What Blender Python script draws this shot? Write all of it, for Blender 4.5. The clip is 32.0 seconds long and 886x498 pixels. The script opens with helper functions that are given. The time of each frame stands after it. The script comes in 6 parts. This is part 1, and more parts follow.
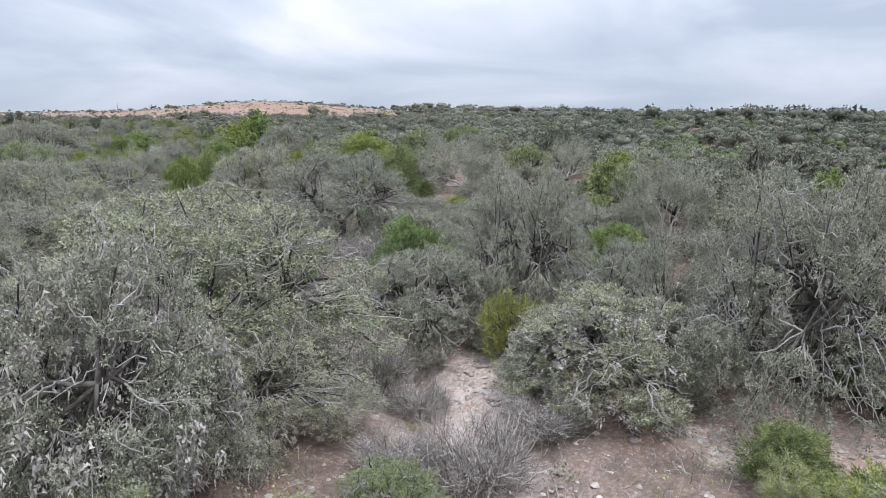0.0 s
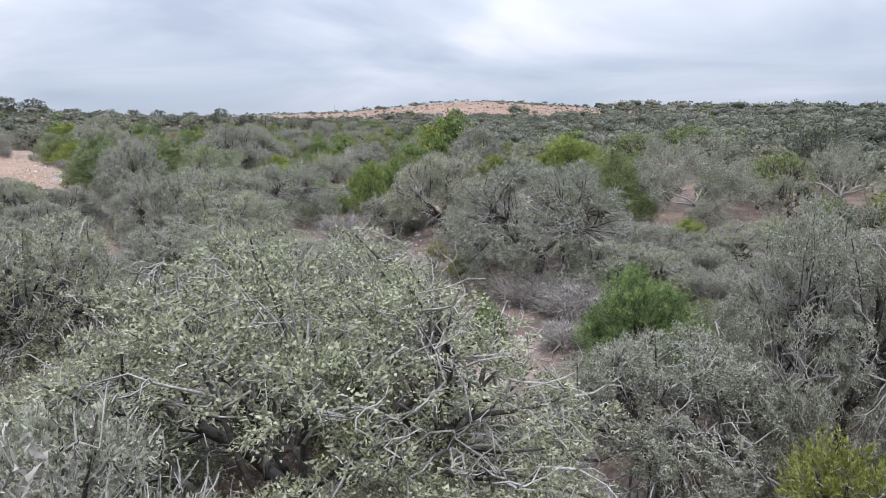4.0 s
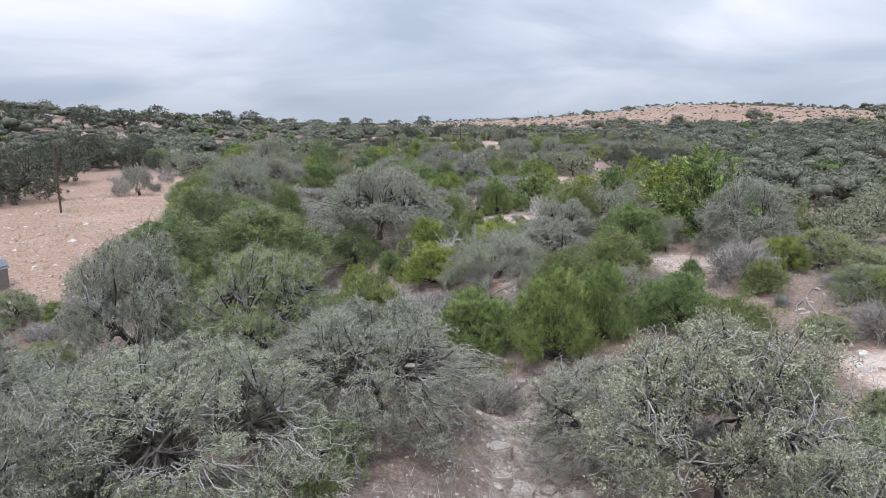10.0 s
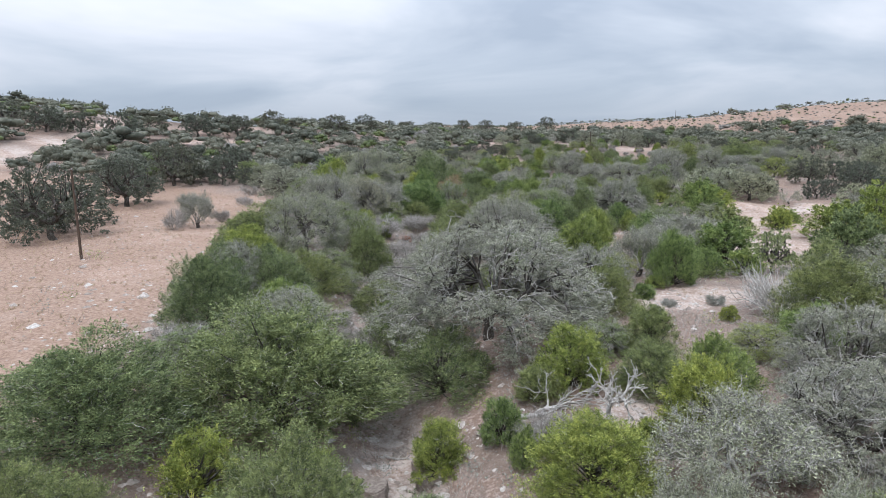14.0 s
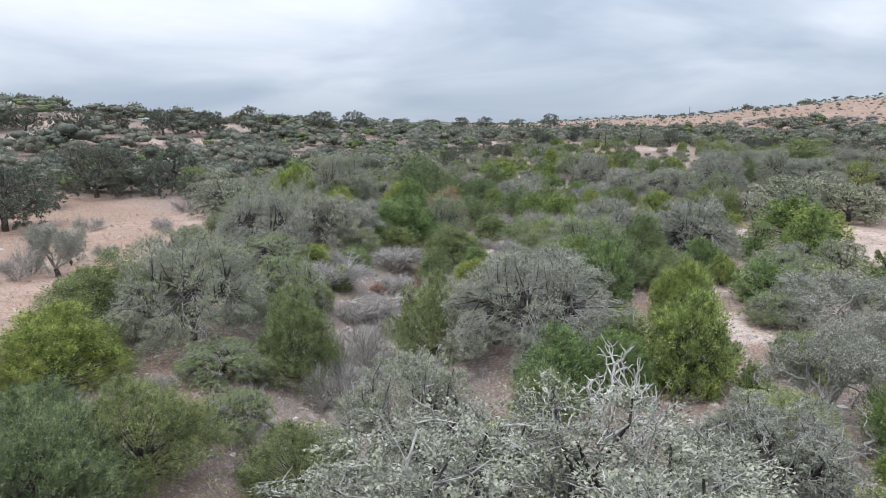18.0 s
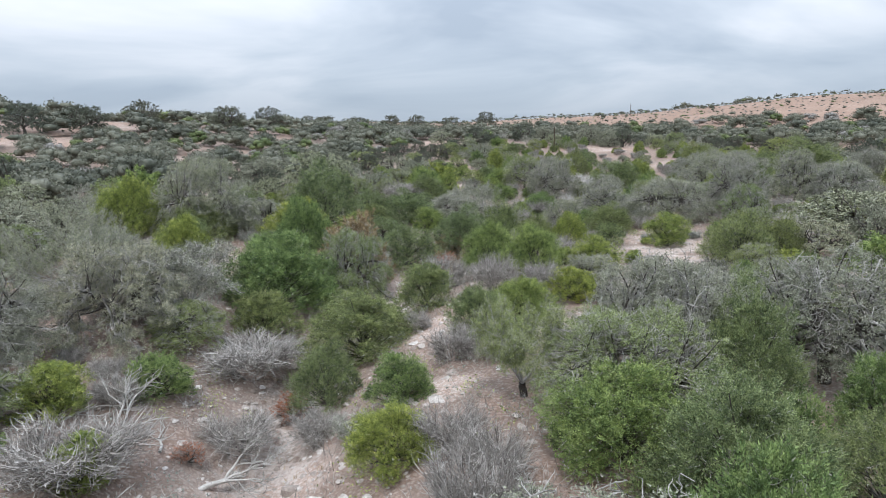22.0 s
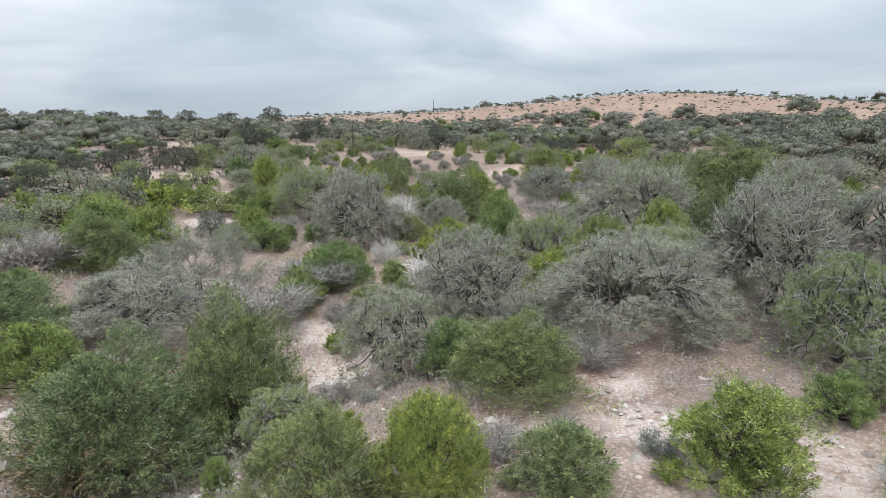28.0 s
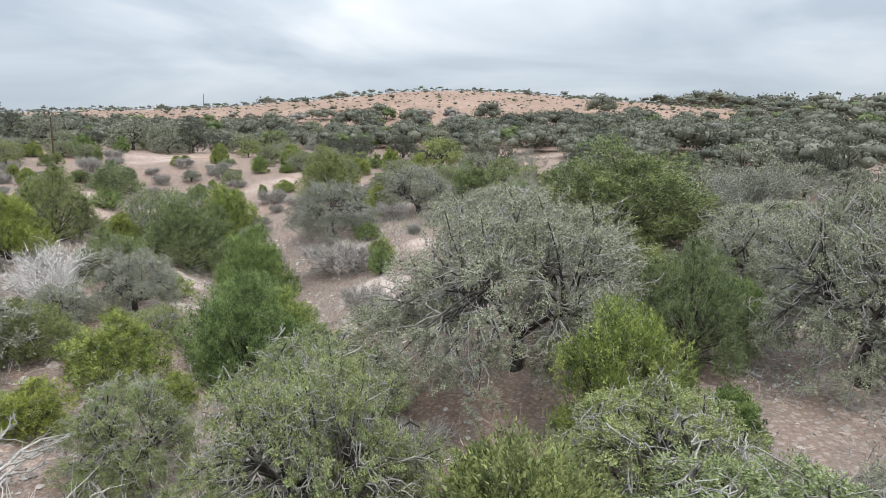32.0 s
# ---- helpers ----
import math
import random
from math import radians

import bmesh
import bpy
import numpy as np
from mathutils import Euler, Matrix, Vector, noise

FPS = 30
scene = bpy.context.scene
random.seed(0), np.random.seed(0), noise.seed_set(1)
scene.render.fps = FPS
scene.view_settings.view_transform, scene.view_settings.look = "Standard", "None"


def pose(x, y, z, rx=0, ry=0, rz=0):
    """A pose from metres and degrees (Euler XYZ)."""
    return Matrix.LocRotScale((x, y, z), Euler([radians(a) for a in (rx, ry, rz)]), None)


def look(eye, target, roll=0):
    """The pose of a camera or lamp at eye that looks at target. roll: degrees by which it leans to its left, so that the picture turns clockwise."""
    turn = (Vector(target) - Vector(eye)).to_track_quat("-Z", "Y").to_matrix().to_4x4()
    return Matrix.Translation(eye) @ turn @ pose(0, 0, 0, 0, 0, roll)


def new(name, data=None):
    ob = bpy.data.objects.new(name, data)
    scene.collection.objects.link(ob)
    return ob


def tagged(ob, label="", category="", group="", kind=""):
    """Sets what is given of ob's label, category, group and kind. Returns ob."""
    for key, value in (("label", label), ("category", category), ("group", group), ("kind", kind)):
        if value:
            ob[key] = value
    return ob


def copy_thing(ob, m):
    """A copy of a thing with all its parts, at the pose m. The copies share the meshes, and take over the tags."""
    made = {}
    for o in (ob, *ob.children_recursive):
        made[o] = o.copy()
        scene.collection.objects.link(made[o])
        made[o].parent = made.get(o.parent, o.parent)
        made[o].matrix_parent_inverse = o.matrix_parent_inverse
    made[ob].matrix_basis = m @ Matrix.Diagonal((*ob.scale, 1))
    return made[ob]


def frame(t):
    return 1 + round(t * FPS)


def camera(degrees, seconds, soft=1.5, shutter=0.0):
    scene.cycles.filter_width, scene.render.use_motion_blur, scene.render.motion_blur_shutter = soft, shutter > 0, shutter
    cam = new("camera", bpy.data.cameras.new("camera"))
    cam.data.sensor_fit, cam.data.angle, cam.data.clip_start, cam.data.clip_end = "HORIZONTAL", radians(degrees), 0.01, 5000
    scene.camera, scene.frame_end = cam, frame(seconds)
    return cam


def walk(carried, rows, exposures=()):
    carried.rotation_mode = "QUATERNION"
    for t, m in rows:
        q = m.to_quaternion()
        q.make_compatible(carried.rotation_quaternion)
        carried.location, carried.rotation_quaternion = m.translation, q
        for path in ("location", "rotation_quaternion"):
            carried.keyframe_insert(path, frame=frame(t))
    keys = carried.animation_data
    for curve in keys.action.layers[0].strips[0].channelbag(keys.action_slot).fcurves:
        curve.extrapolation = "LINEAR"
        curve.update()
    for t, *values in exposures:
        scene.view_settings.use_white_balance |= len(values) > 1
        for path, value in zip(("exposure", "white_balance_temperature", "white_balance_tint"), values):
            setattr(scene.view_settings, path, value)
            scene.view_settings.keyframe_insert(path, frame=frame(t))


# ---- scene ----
cam = camera(68.5, 32.0, soft=0.65)
METRES, EYE, TILT, LEAN, TURN = 220.0, 11.0, -9.5, 0.1, 0.0
ROWS = [
    (0.0, 0.0, 0.0, 0.0, 0.0, 0.0, -0.0),
    (0.5, -0.0002, 0.0046, 0.0008, 2.88, -0.01, -0.57),
    (1.0, -0.0007, 0.0099, 0.0018, 6.59, -0.07, -1.22),
    (1.5, -0.0014, 0.0161, 0.003, 8.58, -0.12, -1.56),
    (2.0, -0.0025, 0.0231, 0.0044, 10.22, -0.16, -1.84),
    (2.5, -0.0038, 0.0307, 0.006, 11.83, -0.24, -2.09),
    (3.0, -0.0055, 0.0391, 0.0079, 13.49, -0.32, -2.31),
    (3.5, -0.0077, 0.0479, 0.0101, 15.29, -0.42, -2.58),
    (5.5, -0.0211, 0.0892, 0.0214, 20.17, -0.79, -3.25),
    (6.0, -0.0252, 0.1006, 0.0253, 20.55, -0.83, -3.27),
    (6.5, -0.0294, 0.1127, 0.0294, 20.87, -0.84, -3.32),
    (7.0, -0.0341, 0.1252, 0.0338, 21.19, -0.86, -3.34),
    (7.5, -0.039, 0.1378, 0.0381, 21.69, -0.88, -3.43),
    (8.0, -0.0443, 0.1505, 0.0424, 23.34, -0.97, -3.62),
    (8.5, -0.05, 0.1633, 0.0469, 25.44, -1.09, -3.95),
    (9.0, -0.0562, 0.1758, 0.0514, 28.18, -1.25, -4.38),
    (9.5, -0.0632, 0.1882, 0.0559, 31.62, -1.53, -4.9),
    (10.0, -0.0711, 0.2006, 0.0603, 34.59, -1.77, -5.32),
    (10.5, -0.0795, 0.2129, 0.0644, 36.99, -1.97, -5.63),
    (11.0, -0.0887, 0.225, 0.0683, 39.6, -2.21, -5.93),
    (11.5, -0.0986, 0.2369, 0.0722, 41.56, -2.42, -6.12),
    (12.0, -0.109, 0.249, 0.0758, 43.37, -2.6, -6.32),
    (12.5, -0.1196, 0.2606, 0.0794, 44.5, -2.76, -6.42),
    (13.0, -0.1305, 0.2724, 0.0825, 44.97, -2.81, -6.44),
    (13.5, -0.1416, 0.2845, 0.085, 45.01, -2.82, -6.42),
    (14.0, -0.1526, 0.2964, 0.0871, 44.99, -2.82, -6.39),
    (14.5, -0.1639, 0.3086, 0.089, 44.98, -2.81, -6.36),
    (16.5, -0.2103, 0.3566, 0.0987, 44.93, -2.95, -6.31),
    (17.0, -0.2225, 0.3691, 0.1008, 44.9, -2.96, -6.31),
    (17.5, -0.2338, 0.3808, 0.1027, 44.87, -2.98, -6.3),
    (18.0, -0.2461, 0.3933, 0.1048, 44.85, -2.99, -6.3),
    (18.5, -0.2584, 0.4061, 0.1068, 44.48, -2.97, -6.24),
    (19.0, -0.2705, 0.419, 0.1089, 44.1, -2.93, -6.2),
    (19.5, -0.2827, 0.4322, 0.111, 43.79, -2.9, -6.16),
    (20.0, -0.2949, 0.4457, 0.1131, 42.78, -2.8, -6.01),
    (20.5, -0.3068, 0.4593, 0.1154, 41.57, -2.68, -5.88),
    (21.0, -0.3185, 0.4732, 0.1175, 40.61, -2.57, -5.75),
    (21.5, -0.33, 0.4871, 0.1198, 39.87, -2.49, -5.65),
    (22.0, -0.3412, 0.5011, 0.1221, 38.99, -2.41, -5.54),
    (22.5, -0.3523, 0.5154, 0.1244, 38.19, -2.34, -5.44),
    (23.0, -0.3632, 0.5297, 0.1268, 37.04, -2.23, -5.31),
    (23.5, -0.3737, 0.5442, 0.1291, 35.96, -2.14, -5.21),
    (24.0, -0.3838, 0.5589, 0.1315, 34.69, -2.02, -5.06),
    (24.5, -0.3935, 0.574, 0.1339, 33.3, -1.9, -4.88),
    (26.5, -0.4285, 0.6369, 0.1446, 26.75, -1.43, -3.97),
    (27.0, -0.4367, 0.6537, 0.1473, 25.01, -1.31, -3.71),
    (27.5, -0.4443, 0.6708, 0.15, 23.29, -1.19, -3.49),
    (28.0, -0.4513, 0.6878, 0.1527, 21.6, -1.07, -3.28),
    (28.5, -0.4577, 0.7051, 0.1556, 19.57, -0.97, -2.96),
    (29.0, -0.4634, 0.7226, 0.1586, 17.01, -0.85, -2.57),
    (29.5, -0.4684, 0.7406, 0.1615, 14.61, -0.75, -2.19),
    (30.0, -0.4723, 0.7586, 0.1645, 11.93, -0.66, -1.79),
    (30.5, -0.4753, 0.7766, 0.1674, 9.65, -0.6, -1.46),
    (31.0, -0.4774, 0.7945, 0.1702, 7.71, -0.55, -1.15),
    (31.5, -0.479, 0.8123, 0.1732, 5.59, -0.51, -0.82),
    (32.0, -0.4801, 0.83, 0.176, 3.99, -0.47, -0.58),
]
walk(cam, [(t, pose(0, 0, EYE, TILT, LEAN, TURN) @ pose(METRES * x, METRES * y, METRES * z, 90 + pitch, roll, yaw)) for t, x, y, z, yaw, pitch, roll in ROWS],
     exposures=[(0.0, 0.1, 6200, 15), (6.0, 0.05, 6200, 16), (14.0, -0.05, 6150, 12), (20.0, 0.0, 6150, 11), (26.0, 0.0, 6350, 9), (32.0, 0.08, 6500, 9)])

# ---- world, sun ----
world = bpy.data.worlds.new("overcast_sky")
scene.world = world
world.use_nodes = True
wn, wl = world.node_tree.nodes, world.node_tree.links
wn.clear()
SUN_ELEVATION, SUN_AZIMUTH = 60.0, 150.0


def wnode(kind, **settings):
    n = wn.new(kind)
    for k, v in settings.items():
        if k == "operation":
            n.operation = v
        elif k == "blend":
            n.data_type, n.blend_type = "RGBA", v
    return n


out = wn.new("ShaderNodeOutputWorld")
bg = wn.new("ShaderNodeBackground")
bg.inputs["Strength"].default_value = 1.0
sky = wn.new("ShaderNodeTexSky")
sky.sky_type = "NISHITA"
sky.sun_disc = False
sky.sun_elevation, sky.sun_rotation = radians(SUN_ELEVATION), radians(SUN_AZIMUTH)
sky_dim = wn.new("ShaderNodeVectorMath")
sky_dim.operation = "SCALE"
sky_dim.inputs["Scale"].default_value = 0.1
wl.new(sky.outputs[0], sky_dim.inputs[0])
coords = wn.new("ShaderNodeTexCoord")
split = wn.new("ShaderNodeSeparateXYZ")
wl.new(coords.outputs["Generated"], split.inputs[0])
# cloud layer: directions laid out on a flat sheet overhead
up = wnode("ShaderNodeMath", operation="MAXIMUM")
up.inputs[1].default_value = 0.0
wl.new(split.outputs["Z"], up.inputs[0])
lift = wnode("ShaderNodeMath", operation="ADD")
lift.inputs[1].default_value = 0.16
wl.new(up.outputs[0], lift.inputs[0])
flat = wn.new("ShaderNodeCombineXYZ")
for axis in ("X", "Y"):
    div = wnode("ShaderNodeMath", operation="DIVIDE")
    wl.new(split.outputs[axis], div.inputs[0])
    wl.new(lift.outputs[0], div.inputs[1])
    wl.new(div.outputs[0], flat.inputs[axis])
big = wn.new("ShaderNodeTexNoise")
big.inputs["Scale"].default_value = 0.62
big.inputs["Detail"].default_value = 5
big.inputs["Roughness"].default_value = 0.5
big.inputs["Distortion"].default_value = 0.5
wl.new(flat.outputs[0], big.inputs["Vector"])
tone = wn.new("ShaderNodeValToRGB")
cr = tone.color_ramp
cr.elements[0].position, cr.elements[0].color = 0.36, (0.50, 0.57, 0.66, 1)
cr.elements[1].position, cr.elements[1].color = 0.63, (1.0, 1.02, 1.06, 1)
mid = cr.elements.new(0.5)
mid.color = (0.72, 0.78, 0.85, 1)
wl.new(big.outputs["Fac"], tone.inputs[0])
# a duller, bluer band low down
low = wn.new("ShaderNodeMapRange")
low.inputs["From Min"].default_value, low.inputs["From Max"].default_value = 0.02, 0.17
low.inputs["To Min"].default_value, low.inputs["To Max"].default_value = 0.75, 0.0
wl.new(split.outputs["Z"], low.inputs["Value"])
band = wnode("ShaderNodeMix", blend="MIX")
wl.new(low.outputs[0], band.inputs[0])
wl.new(tone.outputs[0], band.inputs[6])
band.inputs[7].default_value = (0.57, 0.67, 0.79, 1)
mixsky = wnode("ShaderNodeMix", blend="MIX")
mixsky.inputs[0].default_value = 0.9
wl.new(sky_dim.outputs[0], mixsky.inputs[6])
wl.new(band.outputs[2], mixsky.inputs[7])
# an overcast sky is brightest overhead: about (1 + 2 sin h) / 3 of the zenith
cie = wnode("ShaderNodeMath", operation="MULTIPLY_ADD")
cie.inputs[1].default_value, cie.inputs[2].default_value = 1.9, 0.76
wl.new(up.outputs[0], cie.inputs[0])
grade = wn.new("ShaderNodeVectorMath")
grade.operation = "SCALE"
wl.new(mixsky.outputs[2], grade.inputs[0])
wl.new(cie.outputs[0], grade.inputs["Scale"])
wl.new(grade.outputs[0], bg.inputs["Color"])
wl.new(bg.outputs[0], out.inputs[0])

sun = new("sun", bpy.data.lights.new("sun", "SUN"))
sun.data.energy, sun.data.angle, sun.data.color = 1.9, radians(10), (1.0, 0.95, 0.89)
az, el = radians(SUN_AZIMUTH), radians(SUN_ELEVATION)
sun.matrix_world = look((0, 0, 0), (-math.sin(az) * math.cos(el), -math.cos(az) * math.cos(el), -math.sin(el)))


# ---- lie of the land ----
VALLEY_S = (-400, -60, 0, 50, 95, 140, 210, 280, 340, 450, 600, 1200)
VALLEY_Z = (-6, -3, -1.0, 0.3, 6.0, 7.9, 9.0, 11.3, 14.5, 17.5, 20, 22)
RIDGE_X = (-900, -500, -330, -230, -180, -138, -100, -70, 0, 170, 400)
RIDGE_H = (6, 9, 12, 13, 14.5, 16.5, 14.5, 10, 4.5, 0, 0)
CREEK = ((9, 8), (-4, 34), (-18, 56), (-25, 66), (-31, 76), (-40, 80), (-49, 81), (-55, 86), (-64, 92), (-73, 100), (-81, 106), (-86, 112), (-92, 120), (-97, 127), (-104, 135), (-111, 147), (-115, 158), (-119, 172), (-120, 186), (-114, 202), (-118, 225), (-150, 270))


def smooth(t):
    t = np.clip(t, 0, 1)
    return t * t * (3 - 2 * t)


def soft_interp(v, xs, ys, r):
    return sum(np.interp(v + k * r, xs, ys) for k in (-1, -0.5, 0, 0.5, 1)) / 5


def creek_distance(x, y):
    best = np.full(np.shape(x), 1e9)
    for (ax, ay), (bx, by) in zip(CREEK, CREEK[1:]):
        dx, dy = bx - ax, by - ay
        k = np.clip(((x - ax) * dx + (y - ay) * dy) / (dx * dx + dy * dy), 0, 1)
        best = np.minimum(best, np.hypot(x - ax - k * dx, y - ay - k * dy))
    return best


def land(x, y):
    x, y = np.asarray(x, float), np.asarray(y, float)
    s, n = -0.494 * x + 0.869 * y, 0.869 * x + 0.494 * y
    z = soft_interp(s, VALLEY_S, VALLEY_Z, 22)
    z = z + 12 * (1 - np.exp(-np.maximum(n - 25, 0) / 190))
    z = z + 7 * smooth((-n - 60) / 160)
    z = z + soft_interp(x, RIDGE_X, RIDGE_H, 25) * smooth((y + 0.25 * (x + 138) - 330) / 155) * (1 - 0.5 * smooth((y - 560) / 500))
    z = z + 3.4 * np.exp(-((x + 205) / 60) ** 2 - ((y - 290) / 45) ** 2) + 3.6 * np.exp(-((x + 340) / 100) ** 2 - ((y - 275) / 120) ** 2)
    z = z + 19 * np.exp(-((x + 392) / 80) ** 2 - ((y - 105) / 95) ** 2)
    z = z + 0.35 * np.sin(x * 0.13 + 1.3 * np.sin(y * 0.07)) * np.sin(y * 0.11 + 0.4) + 0.9 * np.sin(x * 0.021 + 2) * np.sin(y * 0.027)
    d = creek_distance(x, y)
    ravine = 2.5 * smooth((y - 55) / 25)
    z = z + 1.9 * np.exp(-((x + 93) / 15) ** 2 - ((y - 214) / 24) ** 2) - 2.4 * np.exp(-((x + 131) / 12) ** 2 - ((y - 195) / 30) ** 2)
    return z - 1.3 * np.exp(-(d / 2.6) ** 2) - (0.6 + ravine) * np.exp(-(d / 7.5) ** 2)


# ---- materials ----
def node_material(name, rough=0.85, spec=0.25):
    m = bpy.data.materials.new(name)
    m.use_nodes = True
    b = m.node_tree.nodes["Principled BSDF"]
    b.inputs["Roughness"].default_value = rough
    b.inputs["Specular IOR Level"].default_value = spec
    return m, m.node_tree.nodes, m.node_tree.links, b


def ramp(nodes, stops):
    r = nodes.new("ShaderNodeValToRGB")
    e = r.color_ramp.elements
    e[0].position, e[0].color = stops[0][0], (*stops[0][1], 1)
    e[1].position, e[1].color = stops[-1][0], (*stops[-1][1], 1)
    for p, c in stops[1:-1]:
        e.new(p).color = (*c, 1)
    return r


def noise_node(nodes, links, scale, detail=4, vector=None, rough=0.55):
    n = nodes.new("ShaderNodeTexNoise")
    n.inputs["Scale"].default_value, n.inputs["Detail"].default_value = scale, detail
    n.inputs["Roughness"].default_value = rough
    if vector is not None:
        links.new(vector, n.inputs["Vector"])
    return n


def mix(nodes, links, fac, a, b, blend="MIX"):
    n = nodes.new("ShaderNodeMix")
    n.data_type, n.blend_type = "RGBA", blend
    for socket, v in ((0, fac), (6, a), (7, b)):
        if isinstance(v, (int, float)):
            n.inputs[socket].default_value = v
        elif isinstance(v, tuple):
            n.inputs[socket].default_value = (*v, 1)
        else:
            links.new(v, n.inputs[socket])
    return n.outputs[2]


def foliage(name, stops, tree_tint, patch=0.9, through_light=0.12, tuft=4.5):
    """Leaves: each leaf spray picks its tone from the ramp, patches and whole plants drift in hue."""
    m, nodes, links, b = node_material(name, 0.62, 0.3)
    geo = nodes.new("ShaderNodeNewGeometry")
    info = nodes.new("ShaderNodeObjectInfo")
    tex = nodes.new("ShaderNodeTexCoord")
    r = ramp(nodes, stops)
    pn = noise_node(nodes, links, patch, 3, tex.outputs["Object"])
    blend = nodes.new("ShaderNodeMath")
    blend.operation = "MULTIPLY_ADD"
    links.new(geo.outputs["Random Per Island"], blend.inputs[0])
    blend.inputs[1].default_value = 0.34
    # tuft tone: random leaf variation, widened to paint in shade between clumps
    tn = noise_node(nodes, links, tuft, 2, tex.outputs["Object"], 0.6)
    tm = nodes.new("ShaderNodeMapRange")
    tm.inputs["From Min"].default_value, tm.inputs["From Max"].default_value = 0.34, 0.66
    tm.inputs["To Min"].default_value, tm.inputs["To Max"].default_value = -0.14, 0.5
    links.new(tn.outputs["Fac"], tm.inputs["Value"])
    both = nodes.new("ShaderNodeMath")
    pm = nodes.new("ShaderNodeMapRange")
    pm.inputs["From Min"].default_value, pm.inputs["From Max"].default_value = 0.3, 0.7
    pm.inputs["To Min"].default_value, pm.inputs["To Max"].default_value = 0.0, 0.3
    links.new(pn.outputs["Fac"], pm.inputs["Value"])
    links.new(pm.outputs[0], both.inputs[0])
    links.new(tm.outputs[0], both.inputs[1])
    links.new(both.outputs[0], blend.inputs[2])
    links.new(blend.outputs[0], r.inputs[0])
    t = ramp(nodes, tree_tint)
    links.new(info.outputs["Random"], t.inputs[0])
    c = mix(nodes, links, 1.0, r.outputs[0], t.outputs[0], "MULTIPLY")
    links.new(c, b.inputs["Base Color"])
    if through_light:
        tr = nodes.new("ShaderNodeBsdfTranslucent")
        links.new(c, tr.inputs["Color"])
        ms = nodes.new("ShaderNodeMixShader")
        ms.inputs[0].default_value = through_light
        links.new(b.outputs[0], ms.inputs[1])
        links.new(tr.outputs[0], ms.inputs[2])
        links.new(ms.outputs[0], nodes["Material Output"].inputs["Surface"])
    return m


def bark(name, dark, light, scale=9.0, lichen=None):
    m, nodes, links, b = node_material(name, 0.92, 0.15)
    tex = nodes.new("ShaderNodeTexCoord")
    n = noise_node(nodes, links, scale, 6, tex.outputs["Object"], 0.65)
    r = ramp(nodes, ((0.3, dark), (0.7, light)))
    links.new(n.outputs["Fac"], r.inputs[0])
    c = r.outputs[0]
    if lichen:
        big = noise_node(nodes, links, 2.3, 5, tex.outputs["Object"], 0.7)
        f = ramp(nodes, ((0.48, (0, 0, 0)), (0.6, (1, 1, 1))))
        links.new(big.outputs["Fac"], f.inputs[0])
        c = mix(nodes, links, f.outputs[0], c, lichen)
    links.new(c, b.inputs["Base Color"])
    bump = nodes.new("ShaderNodeBump")
    bump.inputs["Strength"].default_value, bump.inputs["Distance"].default_value = 0.8, 0.03
    links.new(n.outputs["Fac"], bump.inputs["Height"])
    links.new(bump.outputs[0], b.inputs["Normal"])
    return m


def twig(name, stops):
    m, nodes, links, b = node_material(name, 0.9, 0.15)
    geo = nodes.new("ShaderNodeNewGeometry")
    r = ramp(nodes, stops)
    links.new(geo.outputs["Random Per Island"], r.inputs[0])
    links.new(r.outputs[0], b.inputs["Base Color"])
    return m


PALE = ((0.0, (0.82, 0.85, 0.86)), (0.5, (1, 1, 1)), (1.0, (1.2, 1.14, 1.0)))
# near-black low stops of oak and juniper put inner crown shade into the colour
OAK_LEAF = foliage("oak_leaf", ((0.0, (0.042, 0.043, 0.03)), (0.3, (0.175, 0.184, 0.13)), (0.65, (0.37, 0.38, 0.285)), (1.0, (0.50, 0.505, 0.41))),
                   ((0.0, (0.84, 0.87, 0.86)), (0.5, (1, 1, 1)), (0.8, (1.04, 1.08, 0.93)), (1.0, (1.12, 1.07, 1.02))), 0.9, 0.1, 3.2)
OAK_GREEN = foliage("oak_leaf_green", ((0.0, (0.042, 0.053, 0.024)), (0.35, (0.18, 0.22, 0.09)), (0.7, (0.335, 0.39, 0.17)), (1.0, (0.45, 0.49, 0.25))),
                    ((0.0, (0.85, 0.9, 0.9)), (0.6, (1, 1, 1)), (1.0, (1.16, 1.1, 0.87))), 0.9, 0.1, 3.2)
OAK_DARK = foliage("oak_leaf_dark", ((0.0, (0.05, 0.062, 0.045)), (0.5, (0.105, 0.12, 0.09)), (1.0, (0.20, 0.21, 0.16))),
                   ((0.0, (0.85, 0.9, 0.92)), (1.0, (1.12, 1.05, 0.98))))
MOSS = foliage("ball_moss", ((0.0, (0.24, 0.235, 0.215)), (0.5, (0.40, 0.39, 0.365)), (1.0, (0.58, 0.565, 0.54))), ((0.0, (0.92, 0.92, 0.92)), (1.0, (1.05, 1.02, 1.0))), 1.4, 0.1)
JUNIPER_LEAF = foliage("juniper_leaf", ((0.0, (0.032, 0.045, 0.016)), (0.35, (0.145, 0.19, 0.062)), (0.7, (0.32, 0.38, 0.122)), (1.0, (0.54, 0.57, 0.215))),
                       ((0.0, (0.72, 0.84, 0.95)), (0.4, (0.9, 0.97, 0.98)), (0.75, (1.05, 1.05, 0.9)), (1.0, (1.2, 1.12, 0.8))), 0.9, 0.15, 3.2)
